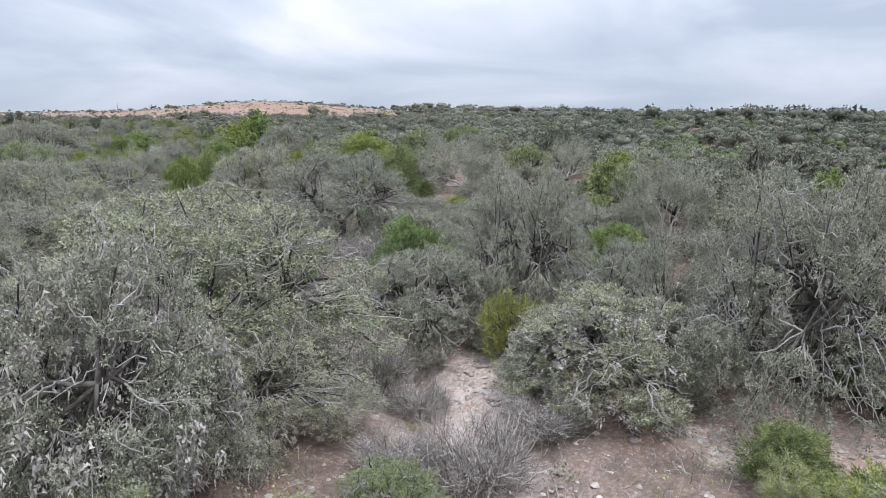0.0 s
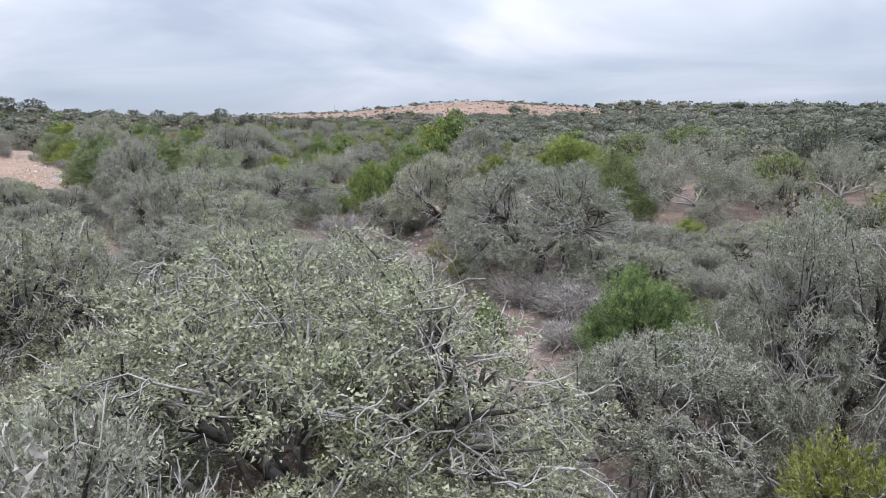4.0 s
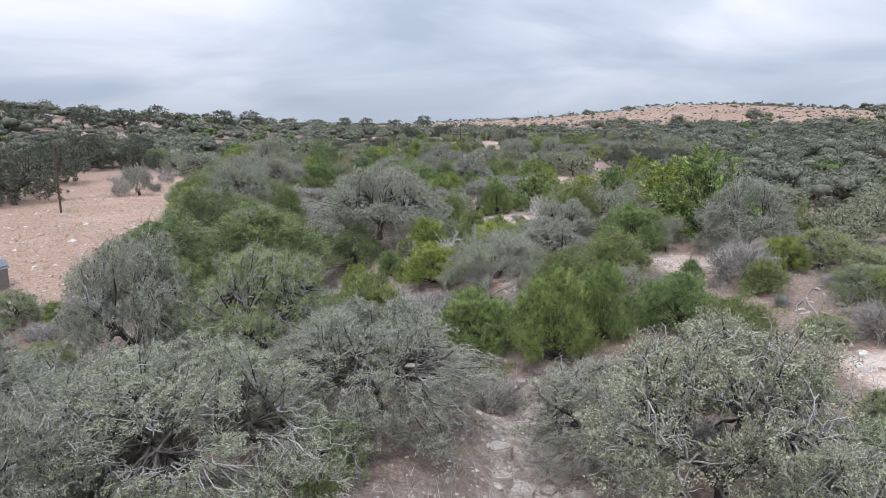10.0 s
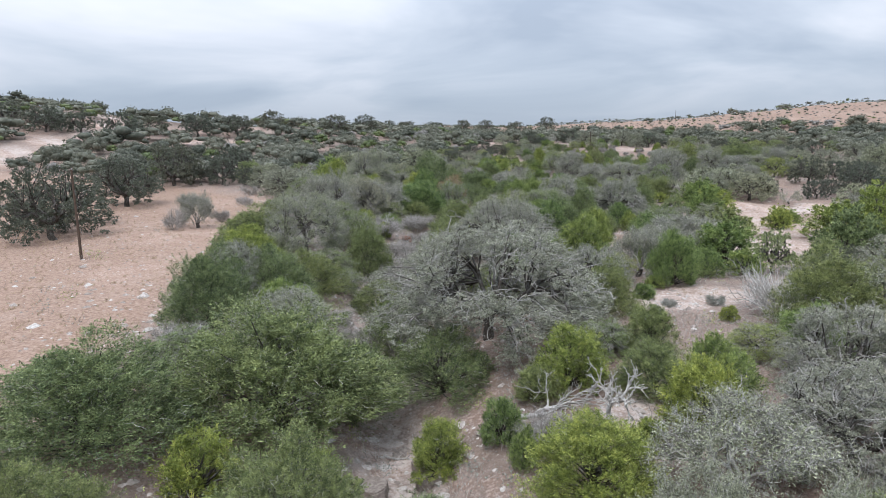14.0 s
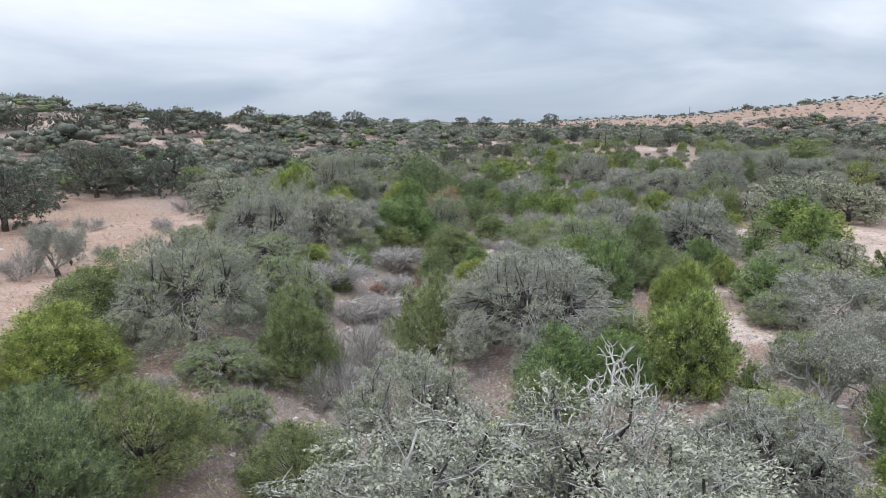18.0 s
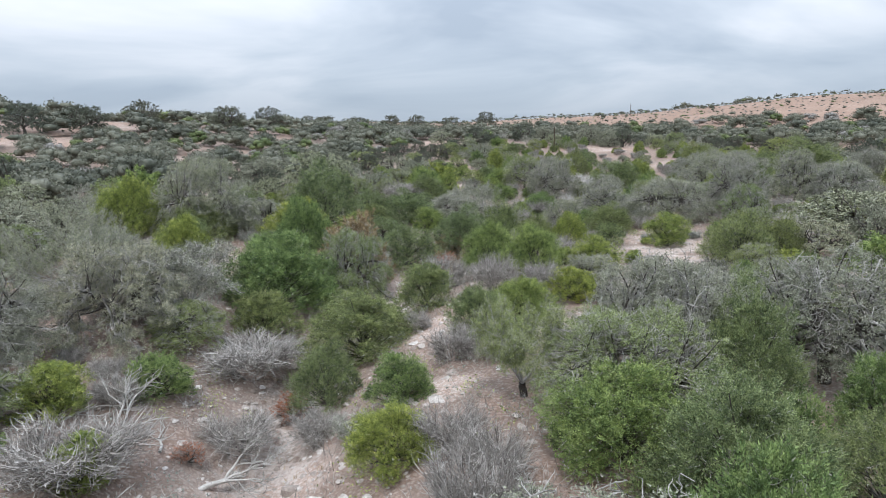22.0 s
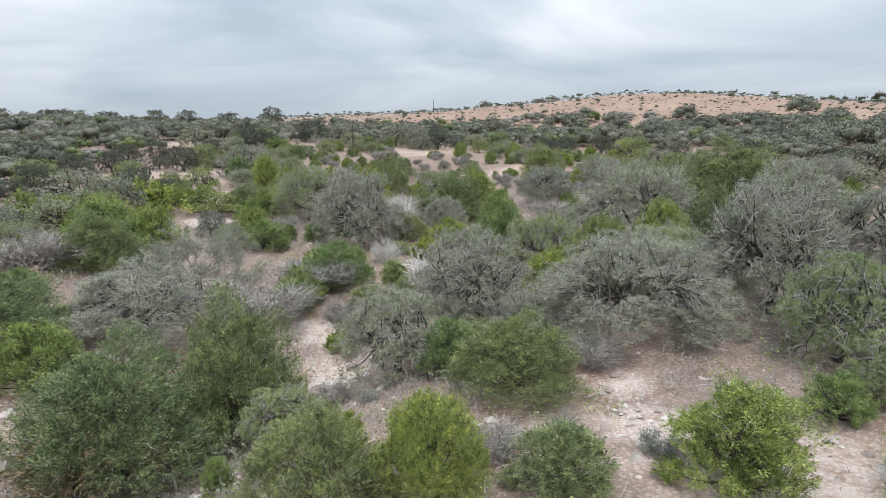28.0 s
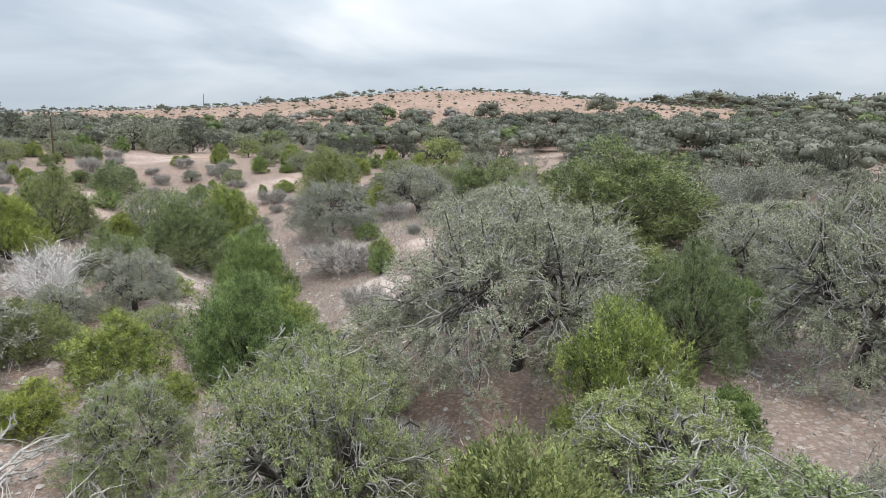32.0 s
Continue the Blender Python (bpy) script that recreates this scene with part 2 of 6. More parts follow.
OAK_FAR = foliage("far_oak_leaf", ((0.0, (0.09, 0.095, 0.07)), (0.5, (0.155, 0.163, 0.122)), (1.0, (0.25, 0.255, 0.20))), ((0.0, (1, 1, 1)), (1.0, (1, 1, 1))), 0.12, 0.12, 0.9)
DARK_FAR = foliage("far_dark_oak_leaf", ((0.0, (0.055, 0.064, 0.047)), (0.5, (0.10, 0.11, 0.083)), (1.0, (0.165, 0.172, 0.135))), ((0.0, (1, 1, 1)), (1.0, (1, 1, 1))), 0.12, 0.12, 0.9)
JUNIPER_FAR = foliage("far_juniper_leaf", ((0.0, (0.055, 0.08, 0.032)), (0.5, (0.115, 0.15, 0.058)), (1.0, (0.20, 0.235, 0.10))), ((0.0, (1, 1, 1)), (1.0, (1, 1, 1))), 0.12, 0.12, 0.9)
GREY_FAR = foliage("far_bare_tree", ((0.0, (0.16, 0.155, 0.14)), (0.5, (0.235, 0.228, 0.21)), (1.0, (0.33, 0.32, 0.30))), ((0.0, (1, 1, 1)), (1.0, (1, 1, 1))), 0.12, 0.12, 0.9)
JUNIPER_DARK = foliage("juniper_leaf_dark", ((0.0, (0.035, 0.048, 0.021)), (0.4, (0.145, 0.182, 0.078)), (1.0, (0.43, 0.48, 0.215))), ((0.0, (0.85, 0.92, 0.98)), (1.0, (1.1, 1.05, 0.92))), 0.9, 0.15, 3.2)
YELLOW_LEAF = foliage("yellow_green_leaf", ((0.0, (0.13, 0.15, 0.03)), (0.5, (0.29, 0.31, 0.07)), (1.0, (0.46, 0.46, 0.14))), PALE)
RUST_LEAF = foliage("rust_dead_leaf", ((0.0, (0.20, 0.085, 0.05)), (0.5, (0.40, 0.165, 0.095)), (1.0, (0.52, 0.27, 0.18))), PALE)
BROWN_LEAF = foliage("brown_dry_leaf", ((0.0, (0.16, 0.12, 0.07)), (0.5, (0.29, 0.22, 0.13)), (1.0, (0.42, 0.34, 0.22))), PALE)
SAGE_LEAF = foliage("grey_sage_leaf", ((0.0, (0.16, 0.18, 0.15)), (0.5, (0.27, 0.29, 0.25)), (1.0, (0.40, 0.42, 0.37))), PALE)
BARK = bark("dark_bark", (0.03, 0.026, 0.022), (0.095, 0.083, 0.072), 9, (0.14, 0.135, 0.125))
PALE_BRANCH = bark("lichen_grey_branch", (0.20, 0.19, 0.172), (0.52, 0.505, 0.475), 14)
DEAD_BARK = bark("weathered_dead_wood", (0.30, 0.285, 0.265), (0.58, 0.56, 0.53), 6)
TWIG = twig("lichen_grey_twig", ((0.0, (0.13, 0.124, 0.11)), (0.6, (0.27, 0.262, 0.24)), (1.0, (0.58, 0.565, 0.53))))
BRUSH_TWIG = twig("bare_brush_twig", ((0.0, (0.14, 0.127, 0.115)), (0.5, (0.285, 0.265, 0.245)), (1.0, (0.52, 0.495, 0.465))))
PALE_TWIG = twig("bleached_twig", ((0.0, (0.38, 0.36, 0.34)), (1.0, (0.62, 0.60, 0.57))))
GRASS = twig("dry_grass_blade", ((0.0, (0.27, 0.20, 0.13)), (0.5, (0.42, 0.33, 0.22)), (1.0, (0.56, 0.47, 0.34))))


def limestone():
    m, nodes, links, b = node_material("limestone", 0.9, 0.2)
    geo = nodes.new("ShaderNodeNewGeometry")
    info = nodes.new("ShaderNodeObjectInfo")
    add = nodes.new("ShaderNodeMath")
    add.operation = "FRACT"
    add2 = nodes.new("ShaderNodeMath")
    links.new(geo.outputs["Random Per Island"], add2.inputs[0])
    links.new(info.outputs["Random"], add2.inputs[1])
    links.new(add2.outputs[0], add.inputs[0])
    r = ramp(nodes, ((0.0, (0.30, 0.255, 0.225)), (0.45, (0.48, 0.43, 0.395)), (0.8, (0.56, 0.515, 0.48)), (1.0, (0.66, 0.63, 0.60))))
    links.new(add.outputs[0], r.inputs[0])
    n = noise_node(nodes, links, 5, 6, geo.outputs["Position"], 0.7)
    f = ramp(nodes, ((0.42, (0.55, 0.53, 0.5)), (0.62, (1, 1, 1))))
    links.new(n.outputs["Fac"], f.inputs[0])
    links.new(mix(nodes, links, 0.8, r.outputs[0], f.outputs[0], "MULTIPLY"), b.inputs["Base Color"])
    bump = nodes.new("ShaderNodeBump")
    bump.inputs["Strength"].default_value, bump.inputs["Distance"].default_value = 0.6, 0.04
    links.new(n.outputs["Fac"], bump.inputs["Height"])
    links.new(bump.outputs[0], b.inputs["Normal"])
    return m


STONE = limestone()


def earth():
    """Pink-tan stony soil, with straw-coloured turf, leaf litter and gravel, laid out by the attributes of the ground sheet."""
    m, nodes, links, b = node_material("stony_ground", 0.95, 0.12)
    geo = nodes.new("ShaderNodeNewGeometry")
    pos = geo.outputs["Position"]

    def attr(name):
        a = nodes.new("ShaderNodeAttribute")
        a.attribute_name = name
        return a.outputs["Fac"]
    wide = noise_node(nodes, links, 0.055, 5, pos, 0.6)
    mid = noise_node(nodes, links, 0.42, 6, pos, 0.65)
    fine = noise_node(nodes, links, 3.2, 6, pos, 0.7)
    soil = ramp(nodes, ((0.32, (0.36, 0.28, 0.24)), (0.5, (0.53, 0.44, 0.39)), (0.68, (0.66, 0.58, 0.53))))
    links.new(mid.outputs["Fac"], soil.inputs[0])
    redder = ramp(nodes, ((0.4, (1.05, 0.96, 0.9)), (0.62, (1.0, 1.0, 1.0))))
    links.new(wide.outputs["Fac"], redder.inputs[0])
    c = mix(nodes, links, 1.0, soil.outputs[0], redder.outputs[0], "MULTIPLY")
    # gravel: little pale stones
    cell = nodes.new("ShaderNodeTexVoronoi")
    cell.inputs["Scale"].default_value = 5.0
    links.new(pos, cell.inputs["Vector"])
    peb = ramp(nodes, ((0.22, (1, 1, 1)), (0.34, (0, 0, 0))))
    links.new(cell.outputs["Distance"], peb.inputs[0])
    where = ramp(nodes, ((0.42, (0.05, 0.05, 0.05)), (0.62, (0.85, 0.85, 0.85))))
    links.new(mid.outputs["Fac"], where.inputs[0])
    pf = mix(nodes, links, 1.0, peb.outputs[0], where.outputs[0], "MULTIPLY")
    shade = ramp(nodes, ((0.0, (0.42, 0.375, 0.34)), (1.0, (0.74, 0.70, 0.665))))
    links.new(cell.outputs["Color"], shade.inputs[0])
    c = mix(nodes, links, pf, c, shade.outputs[0])
    slab = nodes.new("ShaderNodeTexVoronoi")
    slab.inputs["Scale"].default_value = 1.7
    links.new(pos, slab.inputs["Vector"])
    sl = ramp(nodes, ((0.2, (0.75, 0.75, 0.75)), (0.27, (0, 0, 0))))
    links.new(slab.outputs["Distance"], sl.inputs[0])
    shade2 = ramp(nodes, ((0.0, (0.40, 0.365, 0.34)), (1.0, (0.66, 0.63, 0.60))))
    links.new(slab.outputs["Color"], shade2.inputs[0])
    c = mix(nodes, links, mix(nodes, links, 1.0, sl.outputs[0], where.outputs[0], "MULTIPLY"), c, shade2.outputs[0])
    # darker between the cells: the pebbles' tiny shadows, painted into the colour
    gap = ramp(nodes, ((0.36, (1, 1, 1)), (0.5, (0.62, 0.56, 0.52))))
    links.new(cell.outputs["Distance"], gap.inputs[0])
    c = mix(nodes, links, 0.8, c, gap.outputs[0], "MULTIPLY")
    crumb = noise_node(nodes, links, 11, 3, pos, 0.8)
    cf = ramp(nodes, ((0.36, (0.5, 0.46, 0.43)), (0.5, (1, 1, 1)), (0.66, (1.2, 1.2, 1.2))))
    links.new(crumb.outputs["Fac"], cf.inputs[0])
    c = mix(nodes, links, 0.75, c, cf.outputs[0], "MULTIPLY")
    # straw turf
    straw = ramp(nodes, ((0.3, (0.17, 0.108, 0.078)), (0.5, (0.31, 0.212, 0.158)), (0.72, (0.45, 0.34, 0.275))))
    links.new(fine.outputs["Fac"], straw.inputs[0])
    tf = nodes.new("ShaderNodeMath")
    tf.operation = "MULTIPLY"
    links.new(attr("turf"), tf.inputs[0])
    tw = ramp(nodes, ((0.36, (0.45, 0.45, 0.45)), (0.55, (0.92, 0.92, 0.92))))
    links.new(wide.outputs["Fac"], tw.inputs[0])
    links.new(tw.outputs[0], tf.inputs[1])
    c = mix(nodes, links, tf.outputs[0], c, straw.outputs[0])
    # leaf litter in the woods
    litter = ramp(nodes, ((0.3, (0.075, 0.057, 0.045)), (0.6, (0.155, 0.122, 0.102)), (0.8, (0.29, 0.245, 0.212))))
    links.new(fine.outputs["Fac"], litter.inputs[0])
    lf = nodes.new("ShaderNodeMath")
    lf.operation = "MULTIPLY"
    links.new(attr("litter"), lf.inputs[0])
    lw = ramp(nodes, ((0.34, (0.3, 0.3, 0.3)), (0.55, (1, 1, 1))))
    links.new(mid.outputs["Fac"], lw.inputs[0])
    links.new(lw.outputs[0], lf.inputs[1])
    c = mix(nodes, links, lf.outputs[0], c, litter.outputs[0])
    # bleached caliche
    cal = ramp(nodes, ((0.3, (0.43, 0.37, 0.335)), (0.7, (0.67, 0.605, 0.56))))
    links.new(fine.outputs["Fac"], cal.inputs[0])
    kf = nodes.new("ShaderNodeMath")
    kf.operation = "MULTIPLY"
    links.new(attr("caliche"), kf.inputs[0])
    kw = ramp(nodes, ((0.4, (0.1, 0.1, 0.1)), (0.58, (0.85, 0.85, 0.85))))
    links.new(noise_node(nodes, links, 1.1, 5, pos, 0.7).outputs["Fac"], kw.inputs[0])
    links.new(kw.outputs[0], kf.inputs[1])
    c = mix(nodes, links, kf.outputs[0], c, cal.outputs[0])
    links.new(c, b.inputs["Base Color"])
    bump = nodes.new("ShaderNodeBump")
    bump.inputs["Strength"].default_value, bump.inputs["Distance"].default_value = 0.7, 0.12
    stones_up = nodes.new("ShaderNodeMath")
    stones_up.operation = "MULTIPLY_ADD"
    links.new(pf, stones_up.inputs[0])
    stones_up.inputs[1].default_value = 0.8
    links.new(fine.outputs["Fac"], stones_up.inputs[2])
    links.new(stones_up.outputs[0], bump.inputs["Height"])
    links.new(bump.outputs[0], b.inputs["Normal"])
    return m


EARTH = earth()


# ---- small mesh kit ----
rng = np.random.default_rng(7)


def raw_mesh(name, verts, faces, material, sides=3):
    """A mesh out of arrays: verts n x 3, faces m x sides."""
    me = bpy.data.meshes.new(name)
    verts, faces = np.asarray(verts, np.float32), np.asarray(faces, np.int32)
    me.vertices.add(len(verts))
    me.vertices.foreach_set("co", verts.ravel())
    me.loops.add(faces.size)
    me.loops.foreach_set("vertex_index", faces.ravel())
    me.polygons.add(len(faces))
    me.polygons.foreach_set("loop_start", np.arange(0, faces.size, sides, dtype=np.int32))
    me.update(calc_edges=True)
    me.materials.append(material)
    return me


def unit(v):
    return v / np.maximum(np.linalg.norm(v, axis=-1, keepdims=True), 1e-9)


def leaf_triangles(points, heading, length, width, r):
    """One narrow leaf spray a point, along its heading, turned about it at random."""
    n = len(points)
    heading = unit(heading)
    side = unit(np.cross(heading, unit(r.normal(size=(n, 3)))))
    ln = (length * r.uniform(0.6, 1.4, n))[:, None]
    wd = (width * r.uniform(0.7, 1.3, n))[:, None]
    a = points - side * wd * 0.5
    b = points + side * wd * 0.5
    c = points + heading * ln
    return np.stack([a, b, c], 1).reshape(-1, 3), np.arange(3 * n).reshape(-1, 3)


def crooked_twigs(points, heading, length, width, r, bend=0.35):
    """One thin bent twig a point: a tapering ribbon of three joints."""
    n = len(points)
    h = unit(heading)
    side = unit(np.cross(h, unit(r.normal(size=(n, 3)))))
    ln = (length * r.uniform(0.55, 1.45, n))[:, None] / 3
    wd = (width * r.uniform(0.7, 1.4, n))[:, None] / 2
    p, rows = points, []
    for k in range(3):
        rows += [p - side * wd * (1 - 0.25 * k), p + side * wd * (1 - 0.25 * k)]
        h = unit(h + r.normal(0, bend, (n, 3)))
        p = p + h * ln
    rows.append(p)
    v = np.stack(rows, 1).reshape(-1, 3)
    o = (np.arange(n) * 7)[:, None, None]
    f = np.array([[0, 1, 3], [0, 3, 2], [2, 3, 5], [2, 5, 4], [4, 5, 6]])[None] + o
    return v, f.reshape(-1, 3)


def tube(path, radii, sides=6):
    """A tapered tube of quads along a path."""
    path, radii = np.asarray(path, float), np.asarray(radii, float)
    d = unit(np.gradient(path, axis=0))
    ref = np.where(np.abs(d[:, 2:3]) > 0.9, np.array([[1.0, 0, 0]]), np.array([[0, 0, 1.0]]))
    u = unit(np.cross(d, ref))
    v = np.cross(d, u)
    ang = np.linspace(0, 2 * np.pi, sides, endpoint=False)
    ring = path[:, None] + radii[:, None, None] * (np.cos(ang)[None, :, None] * u[:, None] + np.sin(ang)[None, :, None] * v[:, None])
    k = len(path)
    i, j = np.meshgrid(np.arange(k - 1), np.arange(sides), indexing="ij")
    a, b = i * sides + j, i * sides + (j + 1) % sides
    q = np.stack([a, b, b + sides, a + sides], -1).reshape(-1, 4)
    tri = np.concatenate([q[:, [0, 1, 2]], q[:, [0, 2, 3]]])
    return ring.reshape(-1, 3), tri


def join(pieces):
    vs, fs, o = [], [], 0
    for v, f in pieces:
        vs.append(v)
        fs.append(f + o)
        o += len(v)
    return np.concatenate(vs), np.concatenate(fs)


def wander(start, end, bend, r, n=6):
    """A crooked path between two points."""
    t = np.linspace(0, 1, n)[:, None]
    p = start + (end - start) * t
    p += np.cumsum(r.normal(0, bend, (n, 3)), 0) * np.sin(t * np.pi) ** 0.7
    return p


def part(name, me, parent, label="", kind=""):
    ob = new(name, me)
    ob.parent = parent
    if kind:
        ob["kind"] = kind
    if label:
        ob["label"] = label
    return ob


def hidden_away(ob):
    """Takes a finished master out of the scene: only its copies stand in the place."""
    for o in (*ob.children_recursive, ob):
        scene.collection.objects.unlink(o)


# ---- plants: masters, about one metre of crown width and height 1 each in proportion ----
def lobes_of_dome(n, r, width, height, low):
    """Centres and radii of the leafy lobes of a rounded, spreading crown."""
    out = []
    for k in range(n):
        a = k * 2.399963 + r.uniform(-0.4, 0.4)
        f = (k + 0.5) / n
        rad = width * 0.5 * (0.12 + 0.68 * math.sqrt(f)) * r.uniform(0.85, 1.1)
        top = height * (0.86 - 0.44 * f ** 1.5) * r.uniform(0.84, 1.08)
        z = top if f < 0.3 or r.random() < 0.66 else low + (top - low) * r.uniform(0.05, 0.7)
        size = width * r.uniform(0.38, 0.70) / math.sqrt(n)
        out.append((np.array([math.cos(a) * rad, math.sin(a) * rad, z]), size))
    # a skirt of drooping outer boughs
    for k in range(int(n * 0.75)):
        a = k * 2.399963 + r.uniform(-0.5, 0.5)
        rad = width * 0.5 * r.uniform(0.5, 0.93)
        out.append((np.array([math.cos(a) * rad, math.sin(a) * rad, height * r.uniform(0.07, 0.5)]), width * r.uniform(0.38, 0.66) / math.sqrt(n)))
    return out


def oak_master(seed, leaf, leaves, twigs, width=8.0, height=5.6, moss=0, lobes=24, leaf_len=0.17):
    near = leaf_len < 0.15
    r = np.random.default_rng(seed)
    root = new("live_oak")
    cs = lobes_of_dome(lobes, r, width, height, height * 0.13)
    # trunk and limbs
    spurs = []
    wood, fork = [], np.array([r.uniform(-0.3, 0.3), r.uniform(-0.3, 0.3), height * 0.2])
    t = wander(np.array([0, 0, -0.4]), fork, 0.05, r, 5)
    part("trunk", raw_mesh("oak_trunk", *tube(t, np.linspace(0.29, 0.21, 5), 7), BARK), root)
    mains = []
    for k in range(5):
        a = k * 1.257 + r.uniform(-0.4, 0.4)
        e = np.array([math.cos(a) * width * 0.27, math.sin(a) * width * 0.27, height * r.uniform(0.45, 0.62)])
        p = wander(fork, e, 0.13, r, 7)
        mains.append(p)
        limb = tube(p, np.linspace(0.15, 0.06, 7), 6)
        if near and k % 2 == 0:
            part("limb", raw_mesh("oak_limb", *limb, BARK), root)
        else:
            wood.append(limb)
    for c, s in cs:
        best = min(mains, key=lambda p: np.linalg.norm(p[-1] - c))
        j = r.integers(3, 7)
        p = wander(best[j], c + np.array([0, 0, s * 0.75]), 0.09, r, 5)
        wood.append(tube(p, np.linspace(0.065, 0.018, 5), 5))
        if near:
            for _ in range(5):
                d = unit(r.normal(size=3) + np.array([0, 0, 0.5]))
                q = wander(p[r.integers(2, 4)], c + d * s * r.uniform(1.0, 1.45), 0.14, r, 7)
                spurs.append(tube(q, np.linspace(0.034, 0.010, 7), 3))
                for _ in range(2):
                    e = q[r.integers(3, 6)]
                    spurs.append(tube(wander(e, e + unit(d + r.normal(0, 0.7, 3)) * s * 0.6, 0.06, r, 4), np.linspace(0.018, 0.007, 4), 3))
    part("branchwork", raw_mesh("oak_wood", *join(wood), BARK), root, kind="stuff")
    if spurs:
        part("lichened_branchwork", raw_mesh("oak_spurs", *join(spurs), PALE_BRANCH), root, "pale lichen-grey branches", "stuff")
    # leaves in tufts on the upper and outer shell of each lobe
    pts, head = [], []
    share = np.array([s ** 2 for _, s in cs])
    share = share / share.sum()
    for (c, s), f in zip(cs, share):
        n = 24
        tufts = max(3, int(leaves * f / n))
        d = unit(r.normal(size=(tufts, 3)) + np.array([0, 0, 0.4]))
        tc = c + d * s * np.array([1.2, 1.2, 0.85]) * r.uniform(0.4, 1.12, (tufts, 1)) ** 0.6
        # ragged holes, about half a metre wide, between the leafy clumps
        hole = np.sin(tc[:, 0] * 4.7 + 1.6 * np.sin(tc[:, 1] * 3.1)) + np.sin(tc[:, 1] * 5.3 + 1.4 * np.sin(tc[:, 2] * 3.7)) + np.sin(tc[:, 2] * 5.9 + 1.5 * np.sin(tc[:, 0] * 2.9))
        tc, d = tc[hole > -1.0], d[hole > -1.0]
        tufts = len(tc)
        off = r.normal(0, s * 0.10, (tufts, n, 3)) * np.array([1, 1, 0.75])
        pts.append((tc[:, None] + off).reshape(-1, 3))
        head.append((d[:, None] * 0.7 + unit(off) * 0.8 + r.normal(0, 0.5, (tufts, n, 3))).reshape(-1, 3))
    pts, head = np.concatenate(pts), np.concatenate(head)
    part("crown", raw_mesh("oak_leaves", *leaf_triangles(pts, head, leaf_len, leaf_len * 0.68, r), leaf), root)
    if twigs:
        i = r.integers(0, len(pts), twigs)
        out = unit(pts[i] - np.array([0, 0, height * 0.35]))
        h = out + r.normal(0, 0.65, (twigs, 3))
        long = 0.36 if near else 0.7
        v, f = crooked_twigs(pts[i] - 0.12 * out, h, long, long * 0.042, r, 0.6)
        if near:
            i = r.integers(0, len(pts), twigs * 3)
            fine = crooked_twigs(pts[i] + r.normal(0, 0.05, (twigs * 3, 3)), unit(pts[i] - np.array([0, 0, height * 0.35])) + r.normal(0, 0.8, (twigs * 3, 3)), 0.24, 0.016, r, 0.6)
            v, f = join([(v, f), fine])
        part("twig_haze", raw_mesh("oak_twigs", v, f, TWIG), root, kind="stuff")
    if moss:
        c = [cs[k] for k in r.integers(0, len(cs), moss)]
        mp, mh = [], []
        for (q, s) in c:
            d = unit(r.normal(size=3) + np.array([0, 0, -0.1]))
            q = q + d * s * 1.15
            n = 46
            drop = r.uniform(0, 0.9, n)
            mp.append(q + np.stack([r.normal(0, 0.11, n), r.normal(0, 0.11, n), -drop * 0.75], 1))
            mh.append(r.normal(0, 0.7, (n, 3)) + np.array([0, 0, -0.7]))
        v, f = leaf_triangles(np.concatenate(mp), np.concatenate(mh), 0.17, 0.075, r)
        part("ball_moss", raw_mesh("oak_moss", v, f, MOSS), root, "pale grey hanging ball moss", "stuff")
    return root


